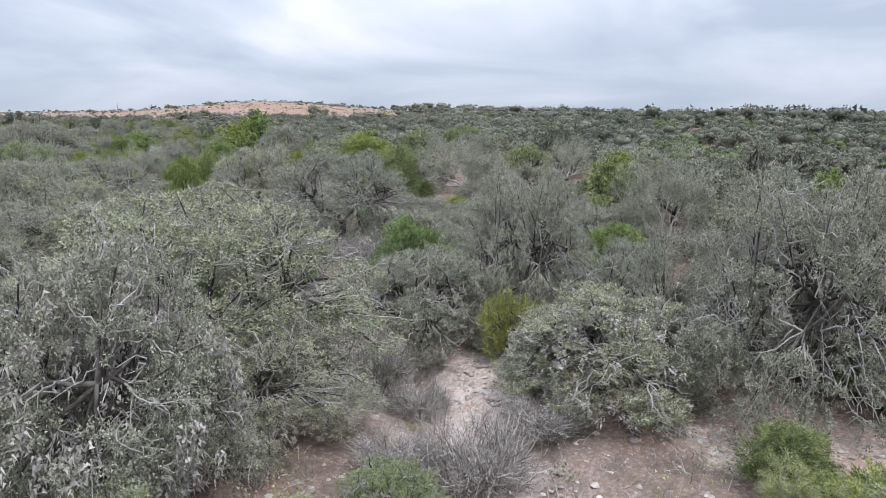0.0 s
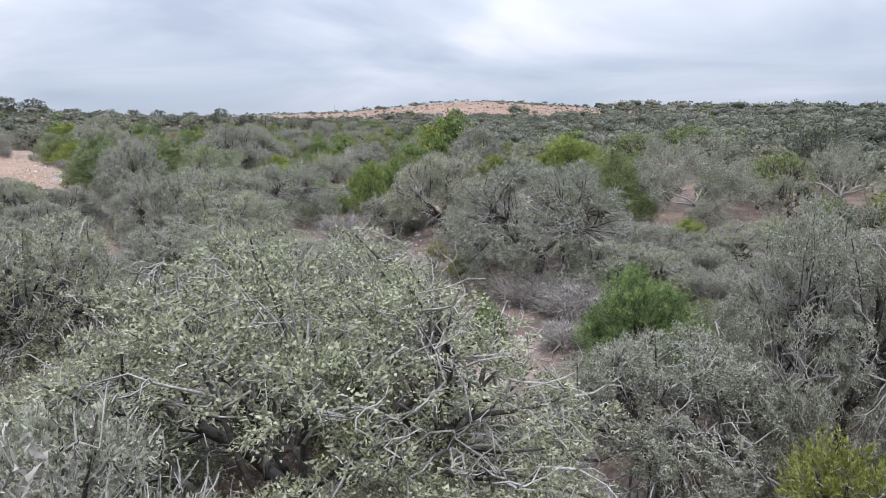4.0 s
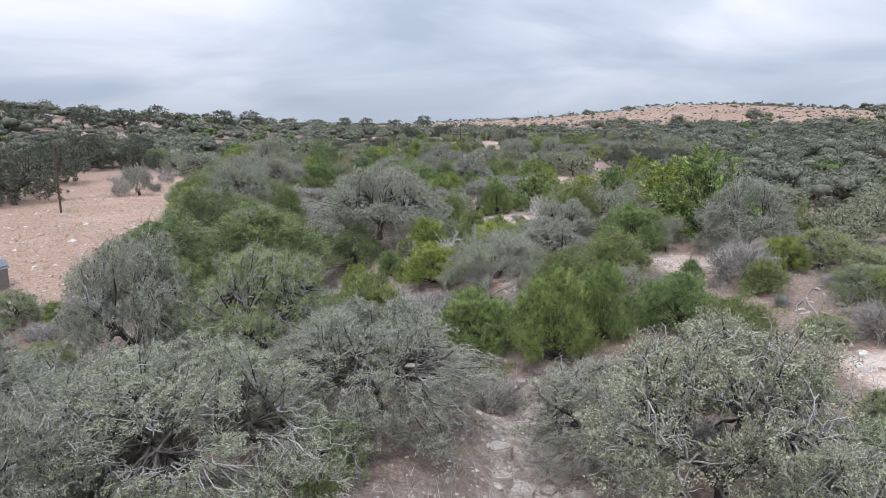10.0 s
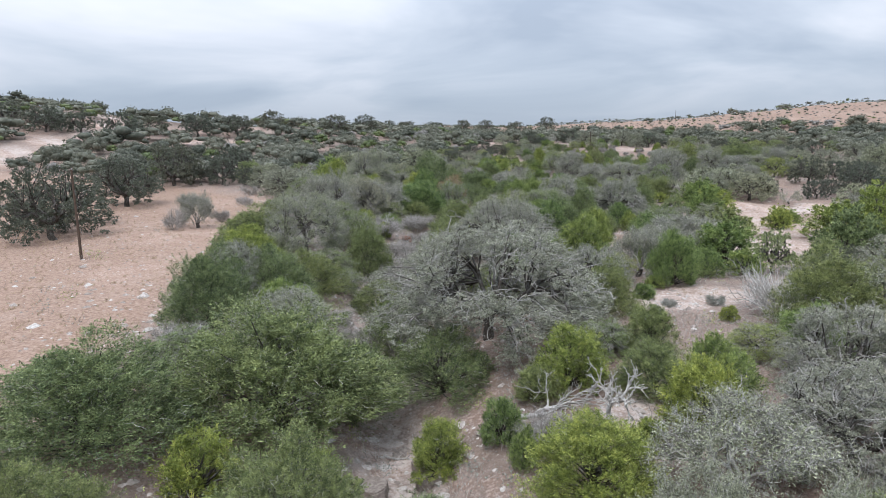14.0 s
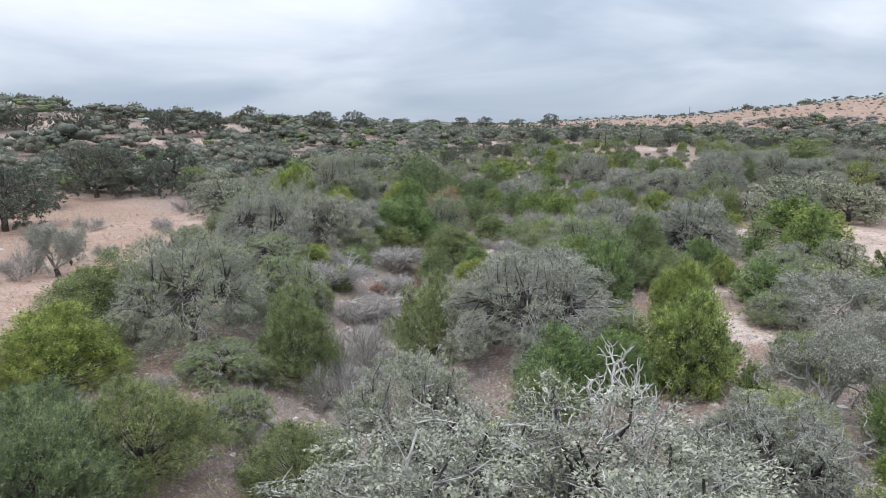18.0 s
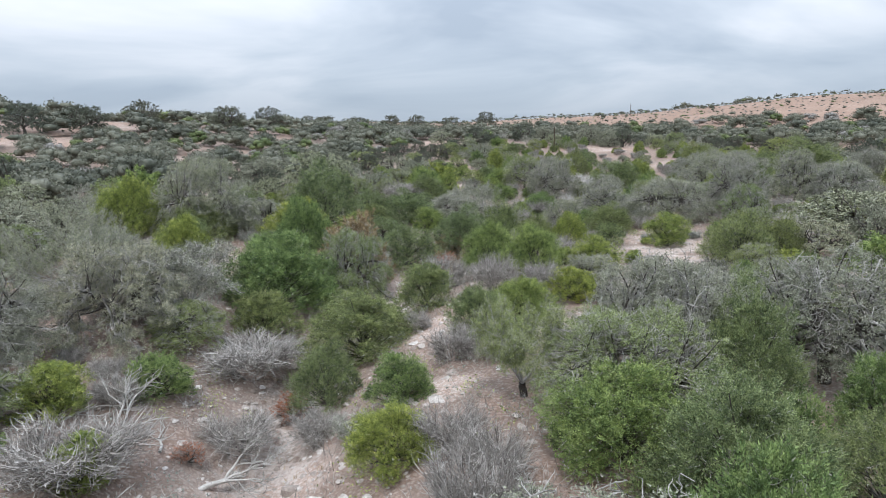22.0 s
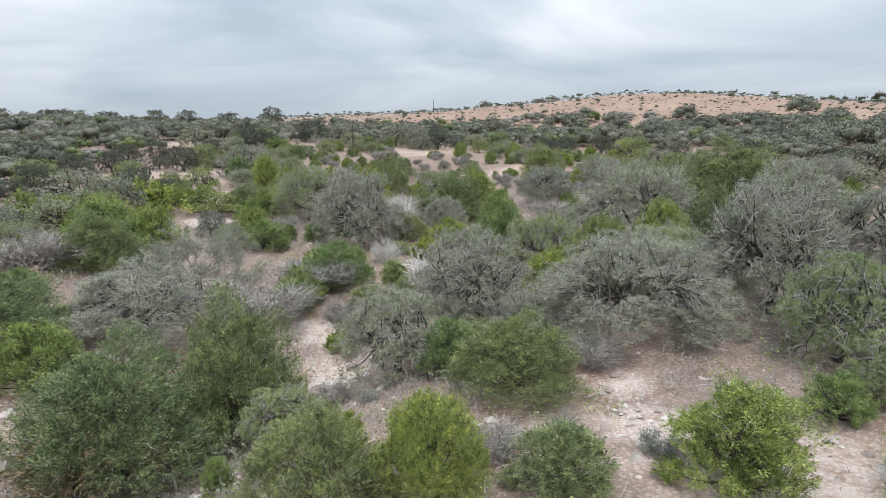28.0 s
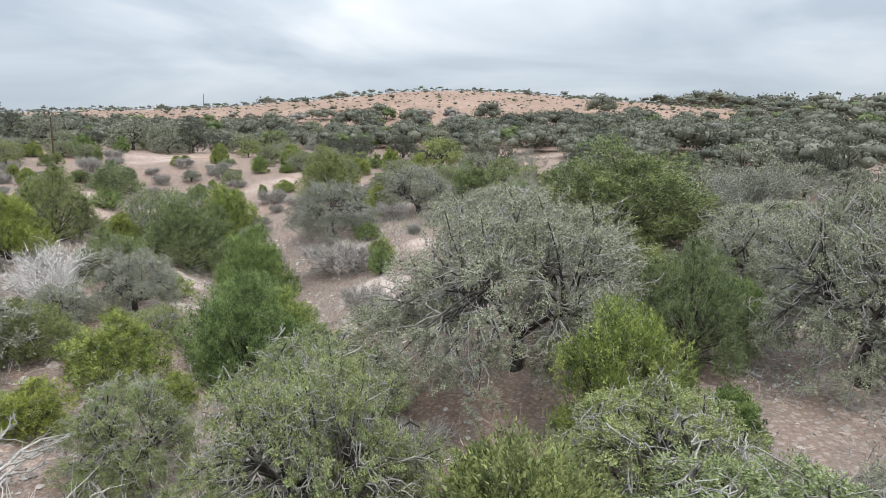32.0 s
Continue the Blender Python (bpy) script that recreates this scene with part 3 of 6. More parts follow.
def juniper_master(seed, leaf, leaves, width=3.0, height=3.4, plumes=22, bushy=0.5, leaf_len=0.13, bare=0.0):
    """A dense rounded to conical bush, green to the ground: hundreds of short upright sprays on a lumpy dome, with dark gaps between the boughs."""
    r = np.random.default_rng(seed)
    root = new("juniper")
    wood, boughs = [], []
    for k in range(plumes):
        a = k * 2.399963 + r.uniform(-0.35, 0.35)
        f = (k + 0.5) / plumes
        up = 1 - f ** 0.85
        rim = (0.5 * width) * (1 - up ** (1.25 + bushy)) ** 0.62 * r.uniform(0.55, 1.12)
        c = np.array([math.cos(a) * rim * 0.82, math.sin(a) * rim * 0.82, height * (0.07 + 0.78 * up) * r.uniform(0.78, 1.12)])
        size = width * r.uniform(0.45, 1.05) / math.sqrt(plumes)
        boughs.append((c, size))
        foot = np.array([0, 0, min(-0.2 + 0.35 * c[2], height * 0.3)])
        wood.append(tube(wander(foot, c, 0.04, r, 5), np.linspace(0.055, 0.012, 5), 4))
    wood.insert(0, tube(wander(np.array([0, 0, -0.3]), np.array([0, 0, height * 0.7]), 0.04, r, 6), np.linspace(0.1, 0.03, 6), 6))
    pts, head = [], []
    per = 26
    for c, size in boughs:
        n = max(3, int(leaves / plumes / per))
        d = unit(r.normal(size=(n, 3)) + np.array([0, 0, 0.35]))
        q = c + d * size * np.array([1, 1, 0.95]) * r.uniform(0.3, 1.2, (n, 1)) ** 0.5
        way = unit(q * np.array([1, 1, 0]) * 0.9 / width + np.array([0, 0, 0.55]) + d * 0.35 + r.normal(0, 0.16, (n, 3)))
        t = r.uniform(-0.5, 1.0, (n, per, 1))
        long = 0.42 * size * r.uniform(0.5, 1.6, (n, 1, 1)) + leaf_len * 0.6
        side = r.normal(0, 1, (n, per, 3)) * (0.07 * size + 0.012) * (1.15 - np.clip(t, 0, 1))
        p = q[:, None] + way[:, None] * t * long + side
        pts.append(p.reshape(-1, 3))
        head.append((way[:, None] + unit(side) * 0.75 + r.normal(0, 0.25, (n, per, 3))).reshape(-1, 3))
    pts, head = np.concatenate(pts), np.concatenate(head)
    part("stem", raw_mesh("juniper_stem", *wood[0], BARK), root)
    part("branchwork", raw_mesh("juniper_wood", *join(wood[1:]), BARK), root, kind="stuff")
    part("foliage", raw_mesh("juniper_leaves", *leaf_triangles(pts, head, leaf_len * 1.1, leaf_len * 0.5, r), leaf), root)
    if bare:
        i = r.integers(0, len(pts), int(bare))
        h = pts[i] * np.array([1, 1, 0.2]) + r.normal(0, 0.5, (int(bare), 3))
        v, f = crooked_twigs(pts[i] * 0.95, h, 0.4, 0.012, r, 0.5)
        part("dead_twig_haze", raw_mesh("juniper_twigs", v, f, TWIG), root, "bare grey twigs", "stuff")
    return root


def branching(r, start, heading, length, radius, depth, sink, spread=0.6, kids=4):
    """Bare branches by forking; collects (path, radii, depth)."""
    end = start + heading * length
    p = wander(start, end, length * 0.05, r, 5)
    sink.append((p, np.linspace(radius, radius * 0.5, 5), depth))
    if depth == 0:
        return
    for k in range(kids):
        j = r.integers(2, 5)
        h = unit(heading + r.normal(0, spread, 3) + np.array([0, 0, 0.12]))
        branching(r, p[j], h, length * r.uniform(0.5, 0.8), radius * 0.55, depth - 1, sink, spread, kids)


def brush_master(seed, material, width=2.0, height=1.5, twigs=1600, stems=9, leaf=None, leaves=0):
    """A leafless thicket of thin twigs."""
    r = np.random.default_rng(seed)
    root = new("brush_shrub")
    sink = []
    for k in range(stems):
        a = k * 2.399963
        h = unit(np.array([math.cos(a) * 0.75 * width / 2, math.sin(a) * 0.75 * width / 2, height * r.uniform(0.55, 0.9)]))
        branching(r, np.array([math.cos(a) * 0.08 * width, math.sin(a) * 0.08 * width, -0.1]), h, height * 0.6, 0.022 * width, 1, sink, 0.5, 5)
    ends = np.concatenate([p[2:] for p, _, d in sink])
    i = r.integers(0, len(ends), twigs)
    h = unit(ends[i] - np.array([0, 0, height * 0.1])) + r.normal(0, 0.55, (twigs, 3)) + np.array([0, 0, 0.25])
    v, f = crooked_twigs(ends[i] + r.normal(0, 0.06 * width, (twigs, 3)), h, 0.38 * height, 0.009 * width, r)
    part("twig_haze", raw_mesh("brush_twigs", *join([tube(p, q, 4) for p, q, _ in sink] + [(v, f)]), material), root, kind="stuff")
    if leaf:
        i = r.integers(0, len(ends), leaves)
        p = ends[i] + r.normal(0, 0.09 * width, (leaves, 3))
        v, f = leaf_triangles(p, r.normal(size=(leaves, 3)) + np.array([0, 0, 0.5]), 0.09, 0.05, r)
        part("foliage", raw_mesh("brush_leaves", v, f, leaf), root, kind="stuff")
    return root


def bare_master(seed, twigs, width=7.0, height=5.0, kids=4, leaf=None, leaves=0):
    """A leafless tree: crooked pale limbs that fork down to a haze of twigs."""
    r = np.random.default_rng(seed)
    root = new("bare_tree")
    fork = np.array([r.uniform(-0.2, 0.2), r.uniform(-0.2, 0.2), height * 0.12])
    part("trunk", raw_mesh("bare_trunk", *tube(wander(np.array([0, 0, -0.4]), fork, 0.05, r, 5), np.linspace(0.26, 0.2, 5), 6), BARK), root)
    fine, ends = [], []
    for k in range(6):
        a = k * 1.047 + r.uniform(-0.3, 0.3)
        out = r.uniform(0.3, 1.0)
        h = unit(np.array([math.cos(a) * width * 0.42 * out, math.sin(a) * width * 0.42 * out, height * r.uniform(0.12, 0.75)]))
        sink = []
        branching(r, fork, h, width * 0.27, 0.085, 3, sink, 0.62, kids)
        part("limb", raw_mesh("bare_limb", *join([tube(p, np.maximum(q, 0.012), 5) for p, q, d in sink if d == 3]), PALE_BRANCH), root)
        fine += [tube(p, np.maximum(q, 0.011), 3) for p, q, d in sink if d < 3]
        ends += [p[2:] for p, q, d in sink if d < 2]
    part("branchwork", raw_mesh("bare_branches", *join(fine), PALE_BRANCH), root, kind="stuff")
    e = np.concatenate(ends)
    i = r.integers(0, len(e), twigs)
    h = unit(e[i] - fork) + r.normal(0, 0.7, (twigs, 3))
    part("twig_haze", raw_mesh("bare_twigs", *crooked_twigs(e[i], h, 0.42, 0.014, r, 0.6), TWIG), root, kind="stuff")
    if leaf:
        i = r.integers(0, len(e), leaves)
        p = e[i] + r.normal(0, 0.16, (leaves, 3))
        part("foliage", raw_mesh("bare_leaves", *leaf_triangles(p, r.normal(size=(leaves, 3)) + np.array([0, 0, 0.4]), 0.07, 0.045, r), leaf), root, kind="stuff")
    return root


def snag_master(seed, height=4.5, kids=4, depth=3):
    """A bleached dead tree."""
    r = np.random.default_rng(seed)
    root = new("dead_tree")
    sink = []
    branching(r, np.array([0, 0, -0.3]), unit(np.array([r.normal(0, 0.12), r.normal(0, 0.12), 1.0])), height * 0.42, 0.21, depth, sink, 0.8, kids)
    # the outer branches arch over and hang
    for p, _, d in sink:
        p[:, 2] -= 0.10 * np.hypot(p[:, 0], p[:, 1]) ** 2 * (depth - d) / depth
    big = [tube(p, np.maximum(q, 0.03), 5) for p, q, d in sink if d >= depth - 1]
    small = [tube(p, np.maximum(q, 0.022), 4) for p, q, d in sink if d < depth - 1]
    part("trunk", raw_mesh("dead_trunk", *join(big), DEAD_BARK), root)
    part("branchwork", raw_mesh("dead_branches", *join(small), DEAD_BARK), root, kind="stuff")
    return root


# ---- ground ----
def inside(x, y, poly):
    x, y = np.asarray(x, float), np.asarray(y, float)
    c = np.zeros(x.shape, bool)
    for (ax, ay), (bx, by) in zip(poly, poly[1:] + poly[:1]):
        c ^= ((ay > y) != (by > y)) & (x < (bx - ax) * (y - ay) / (by - ay + 1e-12) + ax)
    return c


def blob(x, y, spots):
    """How far a place lies inside any of the rounded clearings (x, y, radius), 0 to 1."""
    v = np.zeros(np.shape(x))
    wob = 0.22 * np.sin(x * 0.55 + 1.7 * np.sin(y * 0.31)) + 0.18 * np.sin(y * 0.8 + x * 0.21)
    for cx, cy, r in spots:
        v = np.maximum(v, smooth((1.15 + wob - np.hypot(x - cx, y - cy) / r) / 0.3))
    return v


FIELD = [(-61, 66), (-66, 73), (-73, 79), (-80, 87), (-90, 93), (-99, 101), (-108, 107), (-124, 118), (-140, 130), (-170, 130), (-215, 110), (-215, 70), (-150, 48), (-95, 48)]
CLEARINGS = []
# small open places in the woods beyond the field, and the dirt road through them
GLADES = [(-215, 150, 9), (-250, 165, 10), (-190, 190, 8), (-160, 160, 6), (-230, 210, 10), (-285, 185, 12), (-178, 235, 9), (-260, 250, 12), (-210, 275, 11), (-320, 230, 14),
          (-150, 250, 6), (-130, 275, 8), (-165, 300, 10), (-300, 290, 13), (-100, 300, 9), (-60, 260, 8), (-30, 300, 10), (20, 240, 8), (60, 280, 10), (-20, 200, 7), (40, 180, 7), (90, 220, 9), (10, 140, 5), (60, 120, 6), (120, 170, 9)]
ROAD = [(-214, 92), (-238, 101), (-270, 120), (-292, 142), (-330, 165), (-400, 190)]


def road_distance(x, y):
    x, y = np.asarray(x, float), np.asarray(y, float)
    best = np.full(x.shape, 1e9)
    for (ax, ay), (bx, by) in zip(ROAD, ROAD[1:]):
        t = np.clip(((x - ax) * (bx - ax) + (y - ay) * (by - ay)) / ((bx - ax) ** 2 + (by - ay) ** 2), 0, 1)
        best = np.minimum(best, np.hypot(x - ax - t * (bx - ax), y - ay - t * (by - ay)))
    return best


CLEARINGS += [(14, 23, 4.0), (-15, 85, 2.4), (-11, 84, 2.0), (-73, 168, 7.0), (-30, 102, 3.1), (-62, 157, 6.8), (-59, 139, 4.4), (-71, 173, 7.0), (-73, 157, 3.6), (-69, 96, 1.2), (-158, 226, 4.5), (-127, 169, 2.9), (-74, 147, 2.4), (-130, 174, 3.1), (-136, 142, 2.6), (-154, 223, 2.6), (-93, 176, 3.5), (-153, 219, 3.9), (-130, 170, 1.4), (-147, 209, 2.3)]
CLEARINGS += [(-113, 224, 2.3), (-111, 238, 1.7), (-125, 227, 1.4), (-85, 254, 3.8)]
CLEARINGS += [(-63, 154, 5.1), (-55, 115, 3.3), (-39, 107, 1.7), (-39, 90, 1.9), (-58, 88, 1.0), (-43, 83, 1.5), (-59, 143, 3.8), (-64, 180, 5.3), (-71, 132, 1.9), (-45, 94, 1.5), (-67, 94, 1.0), (-48, 95, 1.6), (-72, 162, 4.4), (-69, 130, 1.9), (-56, 112, 1.8), (-88, 112, 1.1), (-81, 168, 4.3), (-68, 170, 2.6), (-83, 106, 1.1), (-97, 173, 3.0)]
CLEARINGS += [(-77, 159, 1.6), (-74, 137, 1.1), (-97, 129, 1.9), (-95, 124, 1.4), (-127, 147, 1.5), (-136, 180, 2.6), (-189, 149, 4.8), (-137, 126, 1.5), (-94, 136, 1.4), (-94, 169, 3.6), (-93, 158, 2.0), (-93, 146, 1.6), (-92, 149, 1.3), (-100, 149, 1.3), (-101, 143, 1.3), (-125, 144, 1.7), (-138, 181, 2.3), (-155, 222, 3.6), (-115, 154, 0.9), (-167, 200, 1.9)]
CLEARINGS += [(-85, 167, 1.2), (-92, 145, 1.1), (-102, 145, 0.9), (-101, 178, 1.6), (-102, 181, 1.4), (-120, 188, 2.1), (-166, 205, 2.8), (-123, 191, 1.5), (-107, 193, 1.0), (-104, 176, 1.0), (-94, 178, 0.9), (-101, 175, 0.9), (-123, 199, 1.3), (-113, 229, 1.8), (-93, 207, 1.9), (-122, 206, 1.3), (-129, 234, 2.1), (-86, 255, 2.9), (-152, 262, 2.3), (-111, 239, 1.1)]
CLEARINGS += [(-116, 206, 1.1), (-110, 198, 0.9), (-128, 222, 1.2), (-94, 216, 0.9), (-115, 201, 1.1), (-35, 45, 2.5), (-26, 41, 0.9), (-8, 46, 1.3), (-21, 58, 1.0), (-22, 61, 1.1), (-19, 64, 1.1), (-15, 86, 1.7), (-8, 86, 1.7), (1, 31, 2.1), (2, 28, 1.9)]


def turf_at(x, y):
    v = np.zeros(np.shape(x))
    for k in range(8):
        a = k * 0.785
        v = v + inside(x + 3 * math.cos(a), y + 3 * math.sin(a), FIELD) / 8
    return np.maximum(v, 0.62 * smooth((y + 0.25 * (x + 138) - 330) / 60))


def litter_at(x, y):
    s = -0.494 * x + 0.869 * y
    d = creek_distance(x, y)
    v = 0.95 - 0.25 * smooth((s - 70) / 60)
    v = v * (1 - 0.6 * smooth((y + 0.25 * (x + 138) - 340) / 60))
    v = v * (1 - turf_at(x, y)) * (1 - 0.97 * blob(x, y, CLEARINGS)) * (1 - 0.9 * blob(x, y, GLADES)) * (1 - smooth((7 - road_distance(x, y)) / 2))
    return np.clip(v * 0.9, 0, 1)


def axis(lo, a, b, hi, step, grow=1.16):
    mid = list(np.arange(a, b + step * 0.5, step))
    left, right, d = [], [], step
    p = a
    while p > lo:
        d *= grow
        p -= d
        left.append(p)
    p, d = b, step
    while p < hi:
        d *= grow
        p += d
        right.append(p)
    return np.array(left[::-1] + mid + right)


def build_ground():
    xs, ys = axis(-4200, -160, 40, 4200, 0.9), axis(-4200, 5, 235, 4200, 0.9)
    gx, gy = np.meshgrid(xs, ys, indexing="ij")
    gz = land(gx, gy)
    near = np.exp(-(np.hypot(gx + 60, gy - 110) / 220) ** 2)
    rough = np.random.default_rng(3).normal(0, 0.05, gx.shape) * near
    gz = gz + rough
    n, k = gx.shape
    i, j = np.meshgrid(np.arange(n - 1), np.arange(k - 1), indexing="ij")
    a = i * k + j
    q = np.stack([a, a + k, a + k + 1, a + 1], -1).reshape(-1, 4)
    me = raw_mesh("ground", np.stack([gx, gy, gz], -1).reshape(-1, 3), q, EARTH, 4)
    me.polygons.foreach_set("use_smooth", np.ones(len(q), bool))
    for name, v in (("turf", turf_at(gx, gy) + 0.95 * smooth((gy + 0.25 * (gx + 138) - 330) / 60) * (1 - turf_at(gx, gy))), ("litter", litter_at(gx, gy)), ("caliche", 0.9 * blob(gx, gy, CLEARINGS) * np.clip(0.6 + 0.5 * np.sin(gx * 0.4 + gy * 0.23), 0.35, 1) + smooth((3.2 - road_distance(gx, gy)) / 1.5) + 0.95 * np.exp(-(creek_distance(gx, gy) / 2.2) ** 2))):
        at = me.attributes.new(name, "FLOAT", "POINT")
        at.data.foreach_set("value", np.clip(v, 0, 1).astype(np.float32).ravel())
    return tagged(new("ground", me), "pink-tan stony ground with dry grass and leaf litter", "ground", kind="structure")


build_ground()

# ---- plant masters ----
KINDS = {}


def stock(kind, label, category, group, near, middle):
    KINDS[kind] = (label, category, group, near, middle, [0])
    for root, _, _ in near + middle:
        hidden_away(root)


def size_of(root):
    lo, hi = np.full(3, 1e9), np.full(3, -1e9)
    for o in root.children:
        n = len(o.data.vertices)
        v = np.empty(n * 3, np.float32)
        o.data.vertices.foreach_get("co", v)
        v = v.reshape(-1, 3)
        if n:
            lo, hi = np.minimum(lo, np.percentile(v, 1, axis=0)), np.maximum(hi, np.percentile(v, 99, axis=0))
    return root, max(hi[0] - lo[0], hi[1] - lo[1]), hi[2]


OAKS = "live oaks"
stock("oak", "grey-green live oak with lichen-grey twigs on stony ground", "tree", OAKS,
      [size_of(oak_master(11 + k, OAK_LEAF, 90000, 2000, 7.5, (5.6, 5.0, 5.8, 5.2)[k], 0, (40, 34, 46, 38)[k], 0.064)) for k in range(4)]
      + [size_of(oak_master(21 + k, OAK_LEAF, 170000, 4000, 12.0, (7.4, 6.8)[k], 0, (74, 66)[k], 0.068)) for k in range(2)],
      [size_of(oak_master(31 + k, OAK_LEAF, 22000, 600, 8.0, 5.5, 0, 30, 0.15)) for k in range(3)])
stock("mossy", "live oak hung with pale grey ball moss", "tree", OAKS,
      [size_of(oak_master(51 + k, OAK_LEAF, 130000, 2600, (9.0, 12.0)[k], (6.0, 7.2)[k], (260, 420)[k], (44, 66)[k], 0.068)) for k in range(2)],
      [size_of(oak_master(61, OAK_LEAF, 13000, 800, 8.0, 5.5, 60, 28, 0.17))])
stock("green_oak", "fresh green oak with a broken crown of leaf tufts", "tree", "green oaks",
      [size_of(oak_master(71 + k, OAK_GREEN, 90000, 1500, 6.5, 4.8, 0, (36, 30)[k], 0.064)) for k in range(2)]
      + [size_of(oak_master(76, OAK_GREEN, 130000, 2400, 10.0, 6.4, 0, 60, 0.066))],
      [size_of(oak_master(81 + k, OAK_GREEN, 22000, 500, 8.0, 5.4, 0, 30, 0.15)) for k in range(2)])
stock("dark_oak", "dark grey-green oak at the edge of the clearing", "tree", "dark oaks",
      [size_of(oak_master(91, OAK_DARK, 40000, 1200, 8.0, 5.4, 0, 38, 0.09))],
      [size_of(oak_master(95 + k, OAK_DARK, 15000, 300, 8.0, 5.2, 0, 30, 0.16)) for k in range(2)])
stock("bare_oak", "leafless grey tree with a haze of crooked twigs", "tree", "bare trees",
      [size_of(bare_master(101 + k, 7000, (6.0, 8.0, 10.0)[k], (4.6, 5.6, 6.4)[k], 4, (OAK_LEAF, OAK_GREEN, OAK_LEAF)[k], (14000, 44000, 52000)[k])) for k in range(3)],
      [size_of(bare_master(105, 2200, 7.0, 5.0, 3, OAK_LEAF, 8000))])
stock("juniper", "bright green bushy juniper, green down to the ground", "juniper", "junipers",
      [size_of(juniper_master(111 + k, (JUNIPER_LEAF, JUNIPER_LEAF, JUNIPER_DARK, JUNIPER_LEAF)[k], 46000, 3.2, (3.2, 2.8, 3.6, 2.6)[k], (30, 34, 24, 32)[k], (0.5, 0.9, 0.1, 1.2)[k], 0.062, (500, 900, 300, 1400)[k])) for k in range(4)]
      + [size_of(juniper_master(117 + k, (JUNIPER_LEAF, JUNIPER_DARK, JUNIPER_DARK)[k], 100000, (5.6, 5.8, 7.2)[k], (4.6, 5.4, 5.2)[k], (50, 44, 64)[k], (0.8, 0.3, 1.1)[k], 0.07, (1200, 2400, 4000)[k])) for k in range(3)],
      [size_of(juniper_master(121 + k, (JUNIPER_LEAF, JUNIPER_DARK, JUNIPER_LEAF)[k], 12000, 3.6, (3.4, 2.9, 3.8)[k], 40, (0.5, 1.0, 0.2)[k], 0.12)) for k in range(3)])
stock("small_juniper", "small dense green juniper bush on bare ground", "shrub", "small junipers",
      [size_of(juniper_master(131 + k, JUNIPER_LEAF, 20000, (1.5, 2.4)[k], (1.3, 1.9)[k], (26, 36)[k], 0.9, 0.052)) for k in range(2)],
      [size_of(juniper_master(135, JUNIPER_LEAF, 4000, 1.6, 1.4, 18, 0.7, 0.09))])
stock("yellow_bush", "yellow-green leafy shrub beside the creek", "shrub", "yellow shrubs",
      [size_of(juniper_master(141 + k, YELLOW_LEAF, 12000, 2.4, 2.1, 22, 0.8, 0.07, 900)) for k in range(2)],
      [size_of(juniper_master(145, YELLOW_LEAF, 1700, 2.4, 2.0, 14, 0.8, 0.2))])
stock("rust_juniper", "dead juniper with rust-red needles", "juniper", "dead junipers",
      [size_of(juniper_master(151, RUST_LEAF, 7000, 2.6, 2.0, 24, 0.8, 0.08, 2600))],
      [size_of(juniper_master(155, RUST_LEAF, 1800, 2.6, 2.0, 14, 0.8, 0.22, 300))])
stock("brown_bush", "dry brown shrub with bare grey twigs", "shrub", "dry shrubs",
      [size_of(juniper_master(161, BROWN_LEAF, 15000, 2.8, 2.4, 30, 0.8, 0.08, 2200))],
      [size_of(juniper_master(165, BROWN_LEAF, 1800, 2.8, 2.4, 14, 0.8, 0.22, 500))])
stock("brush", "leafless grey brush of thin twigs", "shrub", "bare brush",
      [size_of(brush_master(171 + k, BRUSH_TWIG, 2.0, 1.6, 2600, 9, MOSS, 500)) for k in range(3)],
      [size_of(brush_master(175, BRUSH_TWIG, 2.0, 1.5, 900, 7, MOSS, 200))])
stock("sage", "low grey-green shrub on stony ground", "shrub", "low grey shrubs",
      [size_of(brush_master(181 + k, BRUSH_TWIG, 1.4, 0.9, 700, 7, SAGE_LEAF, 1800)) for k in range(2)],
      [size_of(brush_master(185, BRUSH_TWIG, 1.4, 0.9, 300, 6, SAGE_LEAF, 500))])
stock("snag", "bleached bare dead tree, still standing", "dead tree", "dead trees",
      [size_of(snag_master(191 + k, 4.5, 4, 3)) for k in range(3)], [size_of(snag_master(195, 4.5, 3, 3))])
stock("snag_brush", "pale bleached heap of dead brush", "dead shrub", "dead brush",
      [size_of(brush_master(201 + k, PALE_TWIG, 2.2, 1.5, 1100, 10)) for k in range(2)],
      [size_of(brush_master(205, PALE_TWIG, 2.2, 1.5, 500, 8))])

PLANTED = []
NAMES = {"oak": "live_oak", "mossy": "mossy_live_oak", "green_oak": "green_oak", "dark_oak": "dark_oak", "bare_oak": "bare_tree", "juniper": "juniper",
         "small_juniper": "juniper_bush", "yellow_bush": "yellow_shrub", "rust_juniper": "dead_juniper", "brown_bush": "dry_shrub", "brush": "brush_shrub",
         "sage": "grey_shrub", "snag": "dead_tree", "snag_brush": "dead_shrub"}


